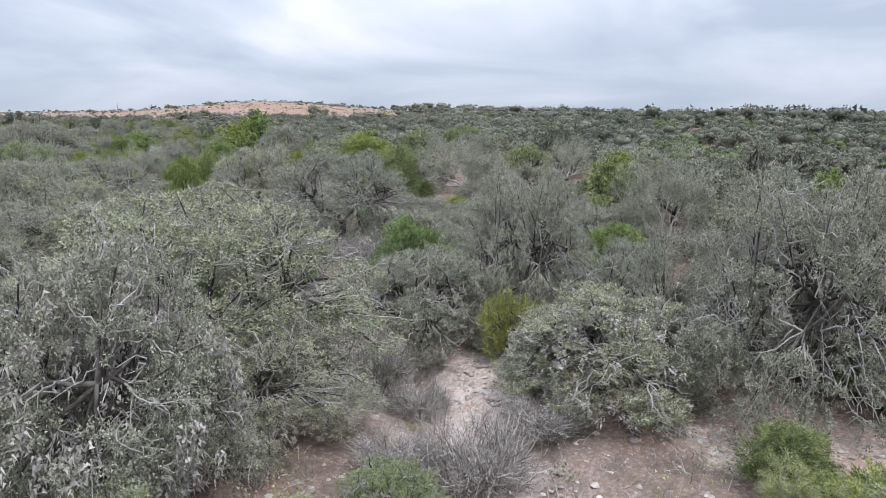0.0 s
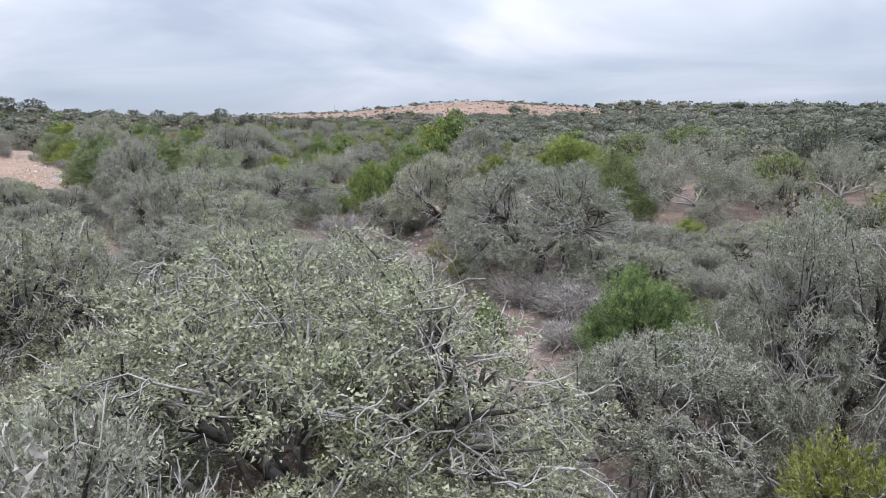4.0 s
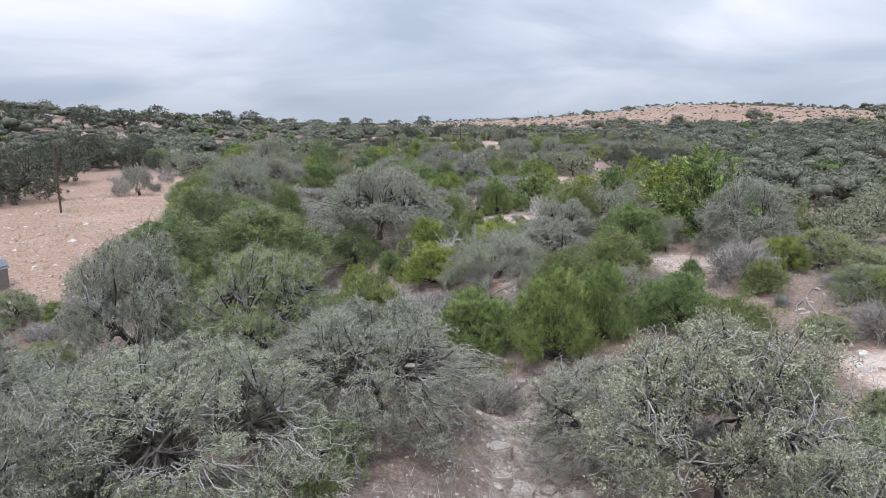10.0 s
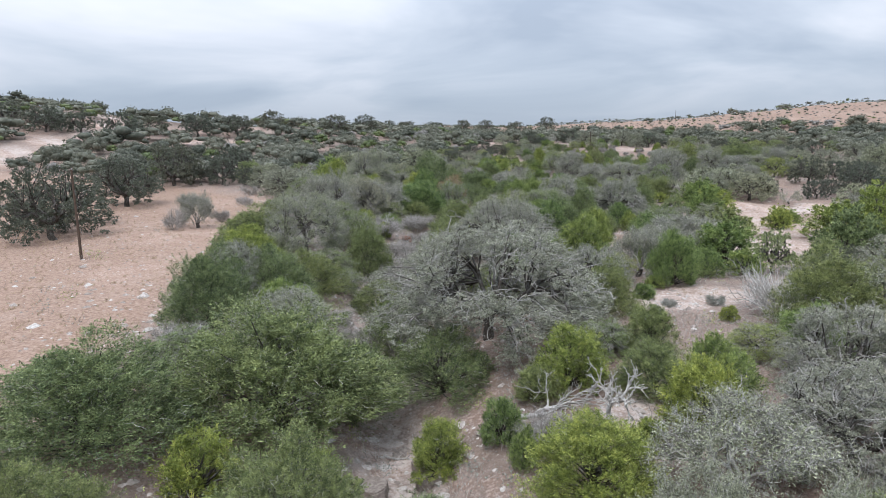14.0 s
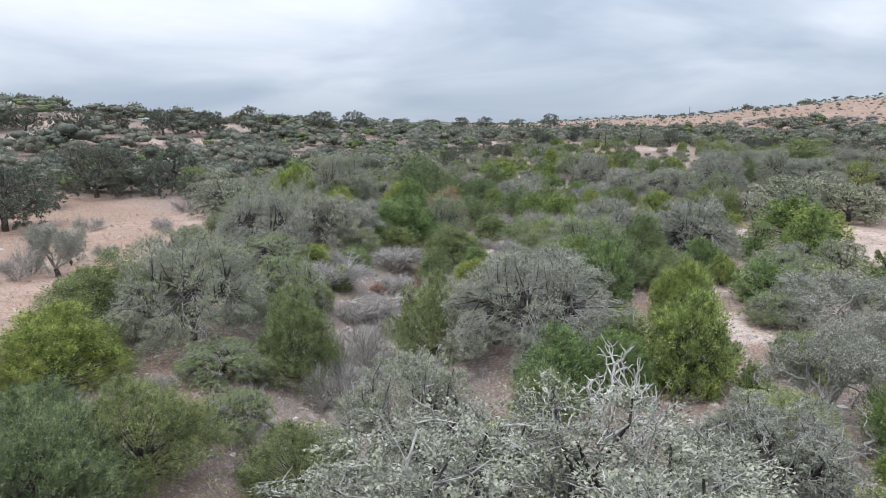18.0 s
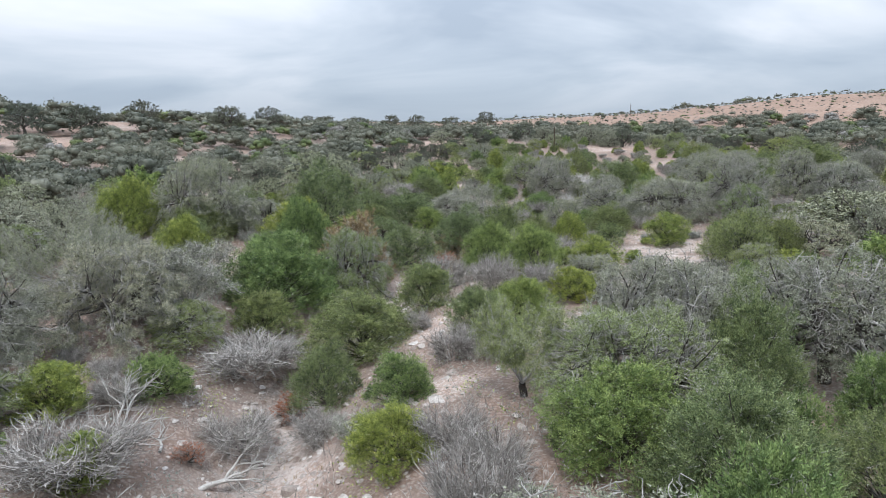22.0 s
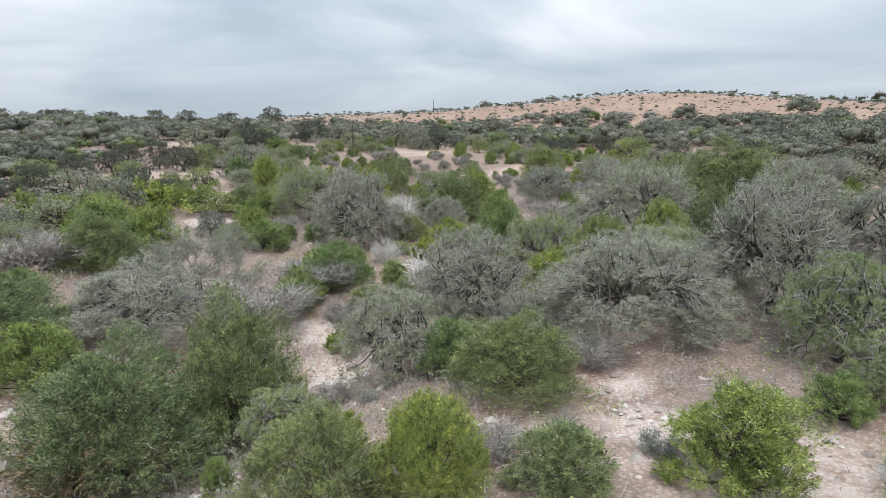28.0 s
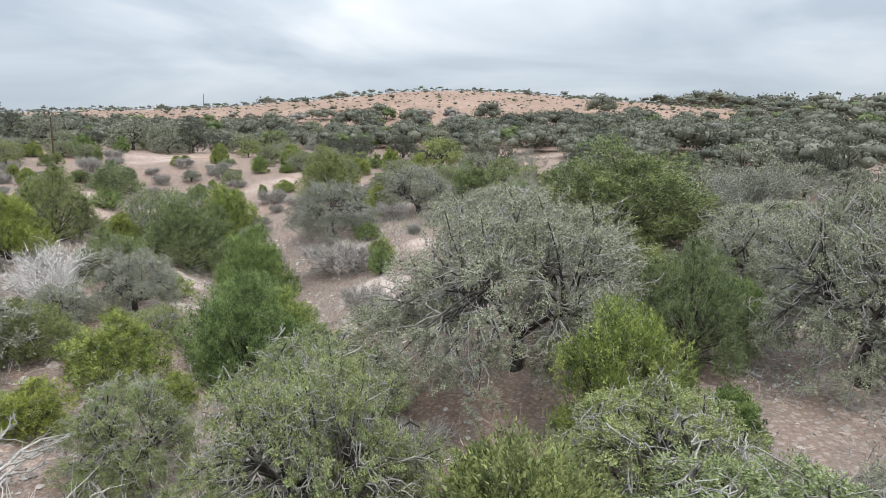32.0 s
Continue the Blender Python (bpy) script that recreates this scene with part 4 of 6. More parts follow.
def plant(kind, x, y, w, h, turn=None):
    """One plant with a crown w wide and h high, rooted at x, y."""
    label, category, group, near, middle, count = KINDS[kind]
    pool = near if float(creek_distance(x, y)) < 31 else middle
    fit = sorted(pool, key=lambda p: abs(math.log(p[1] / w)))
    fit = [p for p in fit if abs(math.log(p[1] / w)) < abs(math.log(fit[0][1] / w)) + 0.3]
    root, w0, h0 = fit[count[0] % len(fit)]
    count[0] += 1
    turn = (count[0] * 137.5 + 40 * math.sin(x)) if turn is None else turn
    z = float(land(x, y))
    ob = copy_thing(root, Matrix.Translation((x, y, z)) @ Euler((0, 0, radians(turn))).to_matrix().to_4x4() @ Matrix.Diagonal((w / w0, w / w0, h / h0, 1)))
    ob.name = NAMES[kind]
    tagged(ob, label, category, group)
    PLANTED.append((x, y, w * 0.5))
    return ob


# ---- plants, stretch by stretch along the creek ----
for x, y, w, h in ((1.3, 21.3, 4.3, 3.0), (-1.7, 21.2, 3.1, 1.5), (4.0, 24.7, 3.4, 1.6), (-1.0, 28.6, 3.2, 1.6),):
    plant("brush", x, y, w, h)
for x, y, w, h in ((-9.7, 17.7, 8.1, 8.2), (7.3, 27.6, 9.6, 4.8),):
    plant("mossy", x, y, w, h)
for x, y, w, h in ((15.0, 25.6, 10.3, 9.7), (25.1, 38.2, 11.3, 6.8), (9.8, 31.4, 5.9, 6.2), (4.0, 29.3, 2.9, 2.2), (-7.0, 24.0, 8.3, 4.2),):
    plant("oak", x, y, w, h)
for x, y, w, h in ((18.5, 26.7, 3.2, 2.2),):
    plant("small_juniper", x, y, w, h)
for x, y, w, h in ((3.5, 32.4, 3.5, 3.4),):
    plant("yellow_bush", x, y, w, h)
for x, y, w, h in ((17.6, 52.0, 8.5, 8.6),):
    plant("bare_oak", x, y, w, h)
for x, y, w, h in ((-3.2, 30.9, 3.2, 2.9), (-5.8, 45.7, 2.8, 1.3), (-6.0, 49.9, 4.5, 1.8), (-12.5, 46.6, 3.7, 2.0), (-6.5, 51.5, 5.1, 2.0), (-13.4, 47.7, 4.1, 2.1), (-9.0, 51.8, 4.1, 2.0), (-15.6, 48.8, 4.7, 2.0), (-18.4, 50.0, 5.0, 2.0),):
    plant("brush", x, y, w, h)
for x, y, w, h in ((-2.2, 42.6, 5.2, 5.0), (40.7, 68.8, 5.6, 4.9), (-10.1, 46.1, 2.2, 3.0), (17.3, 68.2, 6.5, 5.7),):
    plant("juniper", x, y, w, h)
for x, y, w, h in ((-10.6, 27.3, 14.8, 8.5), (4.9, 38.2, 8.5, 9.0), (-1.3, 34.9, 8.1, 5.6), (13.1, 52.5, 5.8, 4.1), (-25.9, 33.5, 7.5, 6.9), (22.2, 61.9, 9.7, 5.9), (-17.1, 40.1, 10.3, 5.2), (48.1, 78.3, 10.0, 6.0), (-26.3, 37.5, 4.2, 3.4), (1.4, 56.4, 4.5, 3.0), (-3.2, 54.1, 7.4, 3.7), (40.6, 81.0, 11.9, 7.1), (31.5, 78.7, 9.2, 5.6), (-9.1, 57.7, 13.3, 8.0),):
    plant("oak", x, y, w, h)
for x, y, w, h in ((16.1, 86.7, 8.4, 6.7), (2.3, 80.2, 11.6, 6.8),):
    plant("bare_oak", x, y, w, h)
for x, y, w, h in ((-16.7, 55.2, 4.2, 2.0), (-22.4, 53.4, 5.3, 2.6), (-26.1, 53.7, 3.1, 2.3), (-18.0, 58.8, 3.3, 1.9), (-25.7, 60.7, 3.5, 3.1), (-23.2, 63.1, 3.0, 1.5), (-29.9, 79.5, 3.4, 1.3),):
    plant("brush", x, y, w, h)
for x, y, w, h in ((-44.0, 68.8, 8.5, 6.3),):
    plant("green_oak", x, y, w, h)
for x, y, w, h in ((21.9, 81.6, 7.7, 4.8), (-5.1, 80.1, 5.7, 3.5), (-5.7, 82.4, 7.3, 5.4),):
    plant("juniper", x, y, w, h)
for x, y, w, h in ((-29.3, 50.6, 8.1, 5.7), (-37.4, 53.2, 5.5, 5.8), (-14.7, 66.2, 6.7, 5.6), (-36.2, 58.8, 10.8, 5.6), (-20.0, 69.5, 9.6, 7.3), (-42.3, 58.0, 6.9, 4.3), (-35.1, 68.0, 10.4, 5.2), (-26.3, 73.8, 7.0, 4.2), (9.6, 96.3, 6.2, 3.8), (-49.1, 64.0, 6.8, 7.2),):
    plant("oak", x, y, w, h)
for x, y, w, h in ((-10.0, 81.5, 3.1, 1.8),):
    plant("small_juniper", x, y, w, h)
for x, y, w, h in ((-14.8, 57.4, 2.0, 1.8), (-17.9, 61.5, 2.1, 1.7),):
    plant("yellow_bush", x, y, w, h)
for x, y, w, h in ((0.5, 101.2, 8.0, 5.9), (-39.7, 86.6, 7.4, 5.5), (-41.7, 91.0, 6.8, 3.8), (-32.4, 105.4, 2.9, 3.2),):
    plant("bare_oak", x, y, w, h)
for x, y, w, h in ((-34.2, 77.2, 3.4, 2.2), (-15.5, 88.8, 3.1, 2.2), (-37.0, 86.3, 3.8, 1.5), (-43.0, 84.3, 4.5, 2.0), (-45.6, 83.6, 5.4, 2.4), (-25.0, 97.1, 4.8, 3.1), (-68.1, 80.3, 2.4, 1.7), (-50.3, 91.2, 3.0, 1.2),):
    plant("brush", x, y, w, h)
for x, y, w, h in ((-68.9, 82.2, 4.8, 2.6),):
    plant("green_oak", x, y, w, h)
for x, y, w, h in ((-40.5, 73.9, 4.5, 5.3), (-22.8, 85.8, 4.5, 2.8), (-32.4, 81.9, 5.1, 5.5), (-11.2, 93.9, 8.8, 5.5), (-30.1, 84.1, 3.5, 4.8), (-26.4, 86.9, 5.3, 3.3), (-38.3, 82.1, 6.0, 4.2), (-57.2, 71.4, 4.9, 3.7), (-53.9, 79.1, 6.1, 4.4), (-35.8, 90.7, 5.1, 3.2), (-63.5, 75.1, 8.1, 5.0), (-51.5, 84.2, 3.6, 2.5), (-56.8, 81.5, 3.1, 1.9), (-33.9, 95.8, 5.8, 3.6), (-46.5, 88.6, 5.2, 3.2), (-50.4, 89.1, 1.4, 1.9), (-61.5, 83.4, 10.1, 6.3), (-55.1, 88.2, 2.8, 2.7), (-52.7, 90.3, 2.2, 2.3), (-44.8, 95.1, 3.9, 3.3), (-53.1, 93.6, 2.7, 1.8), (-48.4, 97.1, 3.6, 2.7), (-45.9, 98.6, 3.8, 3.2), (-62.5, 89.3, 4.1, 4.4),):
    plant("juniper", x, y, w, h)
for x, y, w, h in ((-35.6, 105.1, 6.5, 4.1), (-52.6, 95.8, 3.8, 3.1), (-59.8, 93.2, 6.3, 3.9),):
    plant("juniper", x, y, w, h)
for x, y, w, h in ((-39.4, 95.8, 6.3, 4.1), (-26.1, 106.7, 8.4, 6.4), (-18.1, 114.5, 6.7, 4.1), (-67.4, 87.1, 7.0, 5.2), (-41.5, 102.8, 6.0, 4.6),):
    plant("oak", x, y, w, h)
for x, y, w, h in ((-46.3, 92.8, 1.4, 1.1),):
    plant("small_juniper", x, y, w, h)
for x, y, w, h in ((-48.3, 93.0, 2.0, 3.0), (-49.9, 95.1, 1.8, 2.1),):
    plant("snag", x, y, w, h)
for x, y, w, h in ((-35.9, 80.1, 2.7, 1.3), (-52.8, 75.3, 3.9, 2.9),):
    plant("yellow_bush", x, y, w, h)
for x, y, w, h in ((-41.3, 107.1, 2.8, 1.6), (-39.5, 112.8, 3.4, 3.2), (-42.1, 119.6, 6.4, 4.9), (-61.2, 118.8, 5.1, 4.4),):
    plant("bare_oak", x, y, w, h)
for x, y, w, h in ((-70.8, 93.7, 2.2, 1.5), (-70.4, 95.4, 3.3, 2.0), (-67.7, 97.1, 2.9, 2.1), (-74.5, 96.0, 3.1, 1.3), (-85.1, 110.9, 3.5, 3.1),):
    plant("brush", x, y, w, h)
for x, y, w, h in ((-125.6, 89.5, 13.0, 9.2),):
    plant("dark_oak", x, y, w, h)
for x, y, w, h in ((-83.5, 103.5, 3.6, 2.4), (-88.6, 105.1, 4.9, 2.4),):
    plant("green_oak", x, y, w, h)
for x, y, w, h in ((-37.7, 107.9, 2.0, 1.2), (-75.6, 86.5, 5.7, 5.6), (-51.2, 101.8, 3.4, 2.8), (-31.1, 113.7, 9.7, 8.4), (-44.5, 108.7, 4.2, 2.6), (-74.8, 91.7, 5.1, 3.2), (-69.4, 97.8, 4.9, 4.2), (-45.0, 112.7, 6.1, 5.0), (-79.2, 93.7, 5.6, 4.6), (-57.1, 106.3, 3.9, 3.7), (-83.1, 94.9, 4.7, 3.5), (-81.1, 98.0, 5.8, 4.1), (-37.8, 124.2, 10.5, 6.5), (-69.1, 107.4, 3.2, 2.0), (-78.5, 104.0, 5.9, 3.7), (-91.4, 97.7, 6.5, 4.1), (-57.5, 117.5, 4.0, 4.3), (-70.0, 110.8, 3.0, 2.6), (-71.1, 113.8, 4.2, 3.4), (-69.5, 116.0, 3.7, 3.1), (-67.2, 118.7, 4.3, 4.8), (-67.2, 119.5, 3.5, 3.6), (-98.4, 102.3, 7.8, 4.8), (-43.2, 135.3, 3.8, 3.3),):
    plant("juniper", x, y, w, h)
for x, y, w, h in ((-88.3, 110.1, 5.2, 5.7),):
    plant("juniper", x, y, w, h)
for x, y, w, h in ((-61.2, 99.0, 14.8, 7.4), (-80.8, 90.7, 5.4, 4.8), (-60.4, 105.2, 3.7, 2.1), (-60.5, 110.6, 5.4, 3.7), (-73.0, 106.1, 6.8, 5.1), (-45.2, 133.2, 6.7, 3.3), (-94.0, 106.1, 9.6, 6.7), (-75.7, 117.5, 9.5, 6.1),):
    plant("oak", x, y, w, h)
for x, y, w, h in ((-54.6, 111.1, 1.2, 0.6), (-52.3, 113.6, 1.5, 0.8),):
    plant("sage", x, y, w, h)
for x, y, w, h in ((-40.1, 108.9, 1.5, 1.3), (-57.0, 111.8, 1.6, 1.1), (-58.1, 115.4, 1.6, 1.0),):
    plant("small_juniper", x, y, w, h)
for x, y, w, h in ((-64.3, 107.9, 2.9, 4.8), (-67.4, 111.5, 2.5, 3.9), (-58.6, 117.2, 2.2, 2.0),):
    plant("snag", x, y, w, h)
for x, y, w, h in ((-48.0, 113.4, 5.2, 3.5),):
    plant("snag_brush", x, y, w, h)
for x, y, w, h in ((-64.0, 133.2, 7.5, 3.7), (-117.2, 104.2, 5.0, 4.5), (-121.8, 106.6, 4.0, 4.4), (-130.6, 108.7, 3.1, 2.1), (-89.8, 136.7, 4.7, 4.4),):
    plant("bare_oak", x, y, w, h)
for x, y, w, h in ((-87.8, 114.2, 5.1, 3.7), (-117.8, 101.6, 3.2, 2.2), (-91.8, 117.9, 2.3, 1.6), (-120.1, 103.0, 3.0, 2.8), (-88.0, 121.3, 2.1, 1.5), (-92.2, 120.8, 2.3, 1.6), (-95.2, 119.6, 3.3, 1.3), (-85.7, 127.5, 3.2, 2.7), (-95.8, 122.8, 3.4, 1.8), (-121.0, 109.6, 2.4, 1.7), (-94.2, 125.2, 3.1, 1.5), (-100.7, 121.8, 5.4, 2.2), (-86.9, 130.4, 2.7, 1.8), (-89.7, 131.4, 2.9, 1.9), (-101.4, 129.5, 3.7, 1.9), (-99.0, 132.4, 2.8, 1.6),):
    plant("brush", x, y, w, h)
for x, y, w, h in ((-137.0, 93.2, 14.8, 6.2), (-164.4, 88.1, 7.8, 5.1),):
    plant("dark_oak", x, y, w, h)
for x, y, w, h in ((-96.0, 114.2, 5.5, 4.2), (-107.0, 119.2, 6.2, 3.1), (-84.7, 136.7, 7.9, 4.6),):
    plant("green_oak", x, y, w, h)
for x, y, w, h in ((-57.9, 128.3, 6.0, 4.4), (-82.5, 116.5, 5.6, 5.2), (-65.0, 126.5, 2.1, 1.7), (-73.1, 122.5, 3.6, 2.2), (-49.6, 136.9, 6.2, 5.4), (-71.7, 127.8, 4.2, 4.2), (-86.1, 120.6, 1.8, 1.0), (-73.2, 130.3, 3.1, 2.4), (-96.0, 117.4, 1.6, 2.1), (-77.9, 128.3, 4.2, 4.3), (-90.5, 125.3, 1.7, 1.4), (-79.5, 132.3, 5.0, 4.4), (-76.1, 135.2, 4.8, 3.2), (-63.3, 142.7, 5.7, 3.6), (-100.3, 122.1, 2.3, 2.0), (-54.2, 150.0, 6.5, 4.0), (-83.6, 133.5, 5.4, 3.4), (-51.1, 152.7, 6.5, 5.7), (-91.7, 130.2, 3.6, 2.3), (-74.3, 140.2, 2.6, 2.4), (-105.9, 123.2, 3.1, 2.3), (-81.7, 140.8, 4.4, 5.2), (-106.4, 128.4, 3.4, 2.1), (-95.9, 135.1, 3.1, 2.3),):
    plant("juniper", x, y, w, h)
for x, y, w, h in ((-79.8, 123.4, 9.5, 4.7), (-112.4, 121.4, 8.6, 6.3), (-85.6, 141.8, 7.0, 6.0), (-79.7, 147.1, 7.4, 6.1),):
    plant("oak", x, y, w, h)
for x, y, w, h in ((-100.9, 126.7, 1.6, 0.8), (-103.3, 134.2, 2.4, 1.6),):
    plant("rust_juniper", x, y, w, h)
for x, y, w, h in ((-106.6, 103.3, 2.2, 1.4),):
    plant("sage", x, y, w, h)
for x, y, w, h in ((-69.8, 136.9, 4.6, 3.0), (-61.6, 154.3, 3.1, 2.6), (-62.5, 157.1, 3.5, 2.8),):
    plant("small_juniper", x, y, w, h)
for x, y, w, h in ((-120.4, 130.2, 7.6, 6.8), (-115.2, 135.6, 7.7, 4.6), (-82.4, 154.3, 3.3, 3.3), (-127.7, 134.7, 6.9, 4.6),):
    plant("bare_oak", x, y, w, h)
for x, y, w, h in ((-117.0, 152.3, 6.9, 6.5),):
    plant("brown_bush", x, y, w, h)
for x, y, w, h in ((-96.0, 139.5, 3.0, 1.9), (-107.4, 134.4, 6.0, 2.4), (-142.9, 114.7, 3.8, 1.7), (-133.5, 120.1, 2.5, 1.8), (-136.4, 120.9, 2.5, 1.4), (-102.5, 143.9, 1.8, 1.2), (-92.1, 151.7, 2.9, 1.2), (-98.0, 152.1, 2.7, 1.9), (-101.3, 150.8, 3.1, 2.6), (-108.7, 153.9, 4.2, 3.0), (-151.0, 130.2, 3.9, 2.2), (-134.3, 141.6, 2.7, 1.6), (-142.4, 140.9, 3.9, 3.1),):
    plant("brush", x, y, w, h)
for x, y, w, h in ((-151.8, 107.5, 12.4, 8.4), (-172.7, 113.2, 13.1, 5.9),):
    plant("dark_oak", x, y, w, h)
for x, y, w, h in ((-111.4, 132.7, 4.7, 2.7), (-113.6, 148.3, 6.8, 6.8),):
    plant("green_oak", x, y, w, h)
for x, y, w, h in ((-101.9, 135.6, 3.9, 3.6), (-96.5, 142.2, 3.4, 3.0), (-95.7, 145.9, 4.1, 2.5), (-104.9, 141.2, 7.2, 4.4), (-111.0, 137.9, 4.5, 3.0), (-73.9, 160.3, 5.3, 4.6), (-88.5, 152.7, 5.0, 3.1), (-95.1, 151.2, 3.3, 2.1), (-114.7, 142.2, 8.6, 5.3), (-74.8, 165.4, 6.1, 3.9), (-105.6, 148.4, 4.4, 3.2), (-87.2, 162.0, 2.6, 2.1), (-114.2, 147.3, 4.3, 3.2), (-125.9, 140.9, 4.4, 4.3), (-101.1, 155.8, 4.5, 3.8), (-78.4, 168.7, 6.8, 4.4), (-121.7, 146.0, 3.5, 3.3), (-119.8, 147.7, 3.5, 2.8), (-98.3, 160.5, 4.1, 2.5), (-129.8, 143.5, 3.7, 3.9), (-106.6, 157.9, 4.7, 4.2), (-89.7, 169.9, 5.4, 4.2), (-124.1, 151.9, 5.3, 5.6), (-142.1, 144.1, 7.0, 6.1),):
    plant("juniper", x, y, w, h)
for x, y, w, h in ((-113.2, 129.4, 7.3, 5.8), (-86.5, 148.1, 8.2, 4.1), (-116.7, 132.5, 5.0, 3.4), (-95.2, 153.9, 4.2, 2.5), (-139.2, 131.3, 8.8, 5.4), (-143.8, 133.3, 6.7, 4.7), (-151.6, 135.1, 8.9, 4.5), (-119.8, 156.4, 4.1, 2.5),):
    plant("oak", x, y, w, h)
for x, y, w, h in ((-94.2, 142.5, 2.3, 1.4), (-92.8, 144.3, 0.9, 0.5), (-62.9, 161.4, 3.6, 1.9), (-71.2, 157.0, 3.3, 2.1), (-77.1, 162.7, 1.7, 1.0), (-132.3, 136.9, 2.4, 1.2), (-85.7, 170.1, 3.0, 1.8), (-96.7, 164.6, 1.5, 1.1),):
    plant("small_juniper", x, y, w, h)
for x, y, w, h in ((-108.4, 135.5, 4.7, 1.9), (-121.0, 145.5, 1.5, 1.4),):
    plant("snag_brush", x, y, w, h)
for x, y, w, h in ((-115.2, 164.1, 2.5, 2.2), (-113.9, 165.8, 3.6, 2.9), (-117.5, 168.8, 2.8, 2.3), (-121.7, 172.1, 5.7, 2.9),):
    plant("brown_bush", x, y, w, h)
for x, y, w, h in ((-105.3, 174.0, 2.3, 1.0), (-88.9, 186.8, 1.9, 1.5), (-98.0, 199.3, 2.5, 1.5),):
    plant("brush", x, y, w, h)
for x, y, w, h in ((-176.8, 126.2, 12.1, 8.8), (-171.6, 134.7, 7.6, 6.2), (-185.3, 131.8, 13.0, 7.7), (-180.6, 142.2, 12.0, 7.9),):
    plant("dark_oak", x, y, w, h)
for x, y, w, h in ((-121.5, 158.0, 2.6, 1.4), (-93.6, 185.6, 4.6, 4.5), (-97.3, 194.7, 1.9, 1.0), (-100.8, 196.2, 6.0, 3.5),):
    plant("green_oak", x, y, w, h)
for x, y, w, h in ((-136.2, 148.4, 6.8, 4.2), (-91.0, 174.9, 5.8, 3.6), (-129.2, 155.6, 6.5, 4.5), (-97.8, 174.9, 4.0, 3.1), (-120.4, 162.4, 6.7, 4.2), (-102.6, 172.6, 3.2, 2.0), (-106.3, 171.2, 3.4, 3.1), (-109.4, 169.8, 4.5, 3.2), (-151.9, 149.6, 7.6, 6.0), (-126.6, 165.2, 5.0, 2.7), (-129.9, 163.8, 4.3, 2.5), (-106.1, 179.7, 5.1, 3.2), (-121.2, 172.8, 7.0, 5.8), (-136.8, 165.4, 8.7, 7.5), (-109.6, 181.6, 3.0, 2.4), (-118.9, 177.9, 6.0, 7.2), (-133.9, 170.8, 4.4, 2.5), (-128.0, 174.7, 4.2, 2.9), (-131.9, 175.5, 6.8, 4.2), (-136.6, 172.8, 6.2, 3.8), (-107.8, 193.0, 3.1, 3.1), (-105.2, 196.4, 4.1, 4.5),):
    plant("juniper", x, y, w, h)
for x, y, w, h in ((-137.6, 149.9, 9.4, 8.1), (-136.4, 155.7, 7.1, 3.5), (-82.9, 186.7, 11.9, 5.1), (-102.2, 187.5, 9.6, 4.8), (-95.8, 191.3, 6.9, 6.8), (-112.8, 182.2, 5.6, 4.3), (-111.1, 188.9, 6.6, 5.8), (-96.1, 199.0, 3.8, 2.5), (-87.8, 205.3, 7.3, 5.1), (-129.1, 182.6, 8.7, 4.3),):
    plant("oak", x, y, w, h)
for x, y, w, h in ((-116.6, 163.7, 3.0, 1.8), (-111.7, 167.2, 1.8, 1.1), (-119.2, 166.5, 4.0, 2.1),):
    plant("rust_juniper", x, y, w, h)
for x, y, w, h in ((-100.1, 176.0, 1.5, 0.8), (-112.6, 178.9, 1.0, 0.6),):
    plant("sage", x, y, w, h)
for x, y, w, h in ((-94.4, 180.3, 2.5, 1.7), (-107.5, 190.7, 1.6, 1.1),):
    plant("small_juniper", x, y, w, h)
for x, y, w, h in ((-86.9, 182.1, 4.7, 2.0), (-90.1, 190.1, 3.3, 1.4),):
    plant("snag_brush", x, y, w, h)
for x, y, w, h in ((-133.5, 191.7, 8.5, 4.9), (-88.4, 230.0, 6.3, 4.9),):
    plant("bare_oak", x, y, w, h)
for x, y, w, h in ((-126.7, 189.7, 6.5, 2.6), (-121.8, 193.3, 3.2, 1.9), (-143.8, 186.6, 6.5, 2.6), (-126.5, 196.6, 6.3, 2.6), (-113.3, 224.7, 2.7, 1.9),):
    plant("brush", x, y, w, h)
for x, y, w, h in ((-101.7, 200.7, 5.0, 3.2), (-110.1, 202.0, 6.7, 5.7), (-118.0, 199.8, 5.4, 2.7), (-111.5, 208.4, 6.3, 4.4), (-117.9, 206.7, 4.3, 4.0),):
    plant("green_oak", x, y, w, h)
for x, y, w, h in ((-108.4, 197.5, 3.9, 3.0), (-138.9, 181.8, 3.2, 2.0), (-101.9, 203.9, 3.3, 4.2), (-121.3, 194.9, 3.2, 2.2), (-126.2, 193.8, 3.7, 2.6), (-98.3, 209.8, 4.5, 4.3), (-120.1, 198.0, 1.6, 1.6), (-140.7, 189.6, 5.4, 4.2), (-121.8, 200.5, 2.3, 1.8), (-125.9, 198.3, 5.2, 3.2), (-99.0, 215.9, 4.5, 2.8), (-125.7, 200.9, 2.3, 2.2), (-122.6, 208.3, 2.6, 1.9), (-146.8, 195.2, 6.1, 3.9), (-122.3, 213.5, 4.2, 3.1), (-137.4, 205.0, 4.1, 2.6), (-118.0, 217.7, 5.8, 5.8), (-96.3, 230.3, 10.9, 6.8), (-127.4, 214.8, 4.4, 2.7),):
    plant("juniper", x, y, w, h)
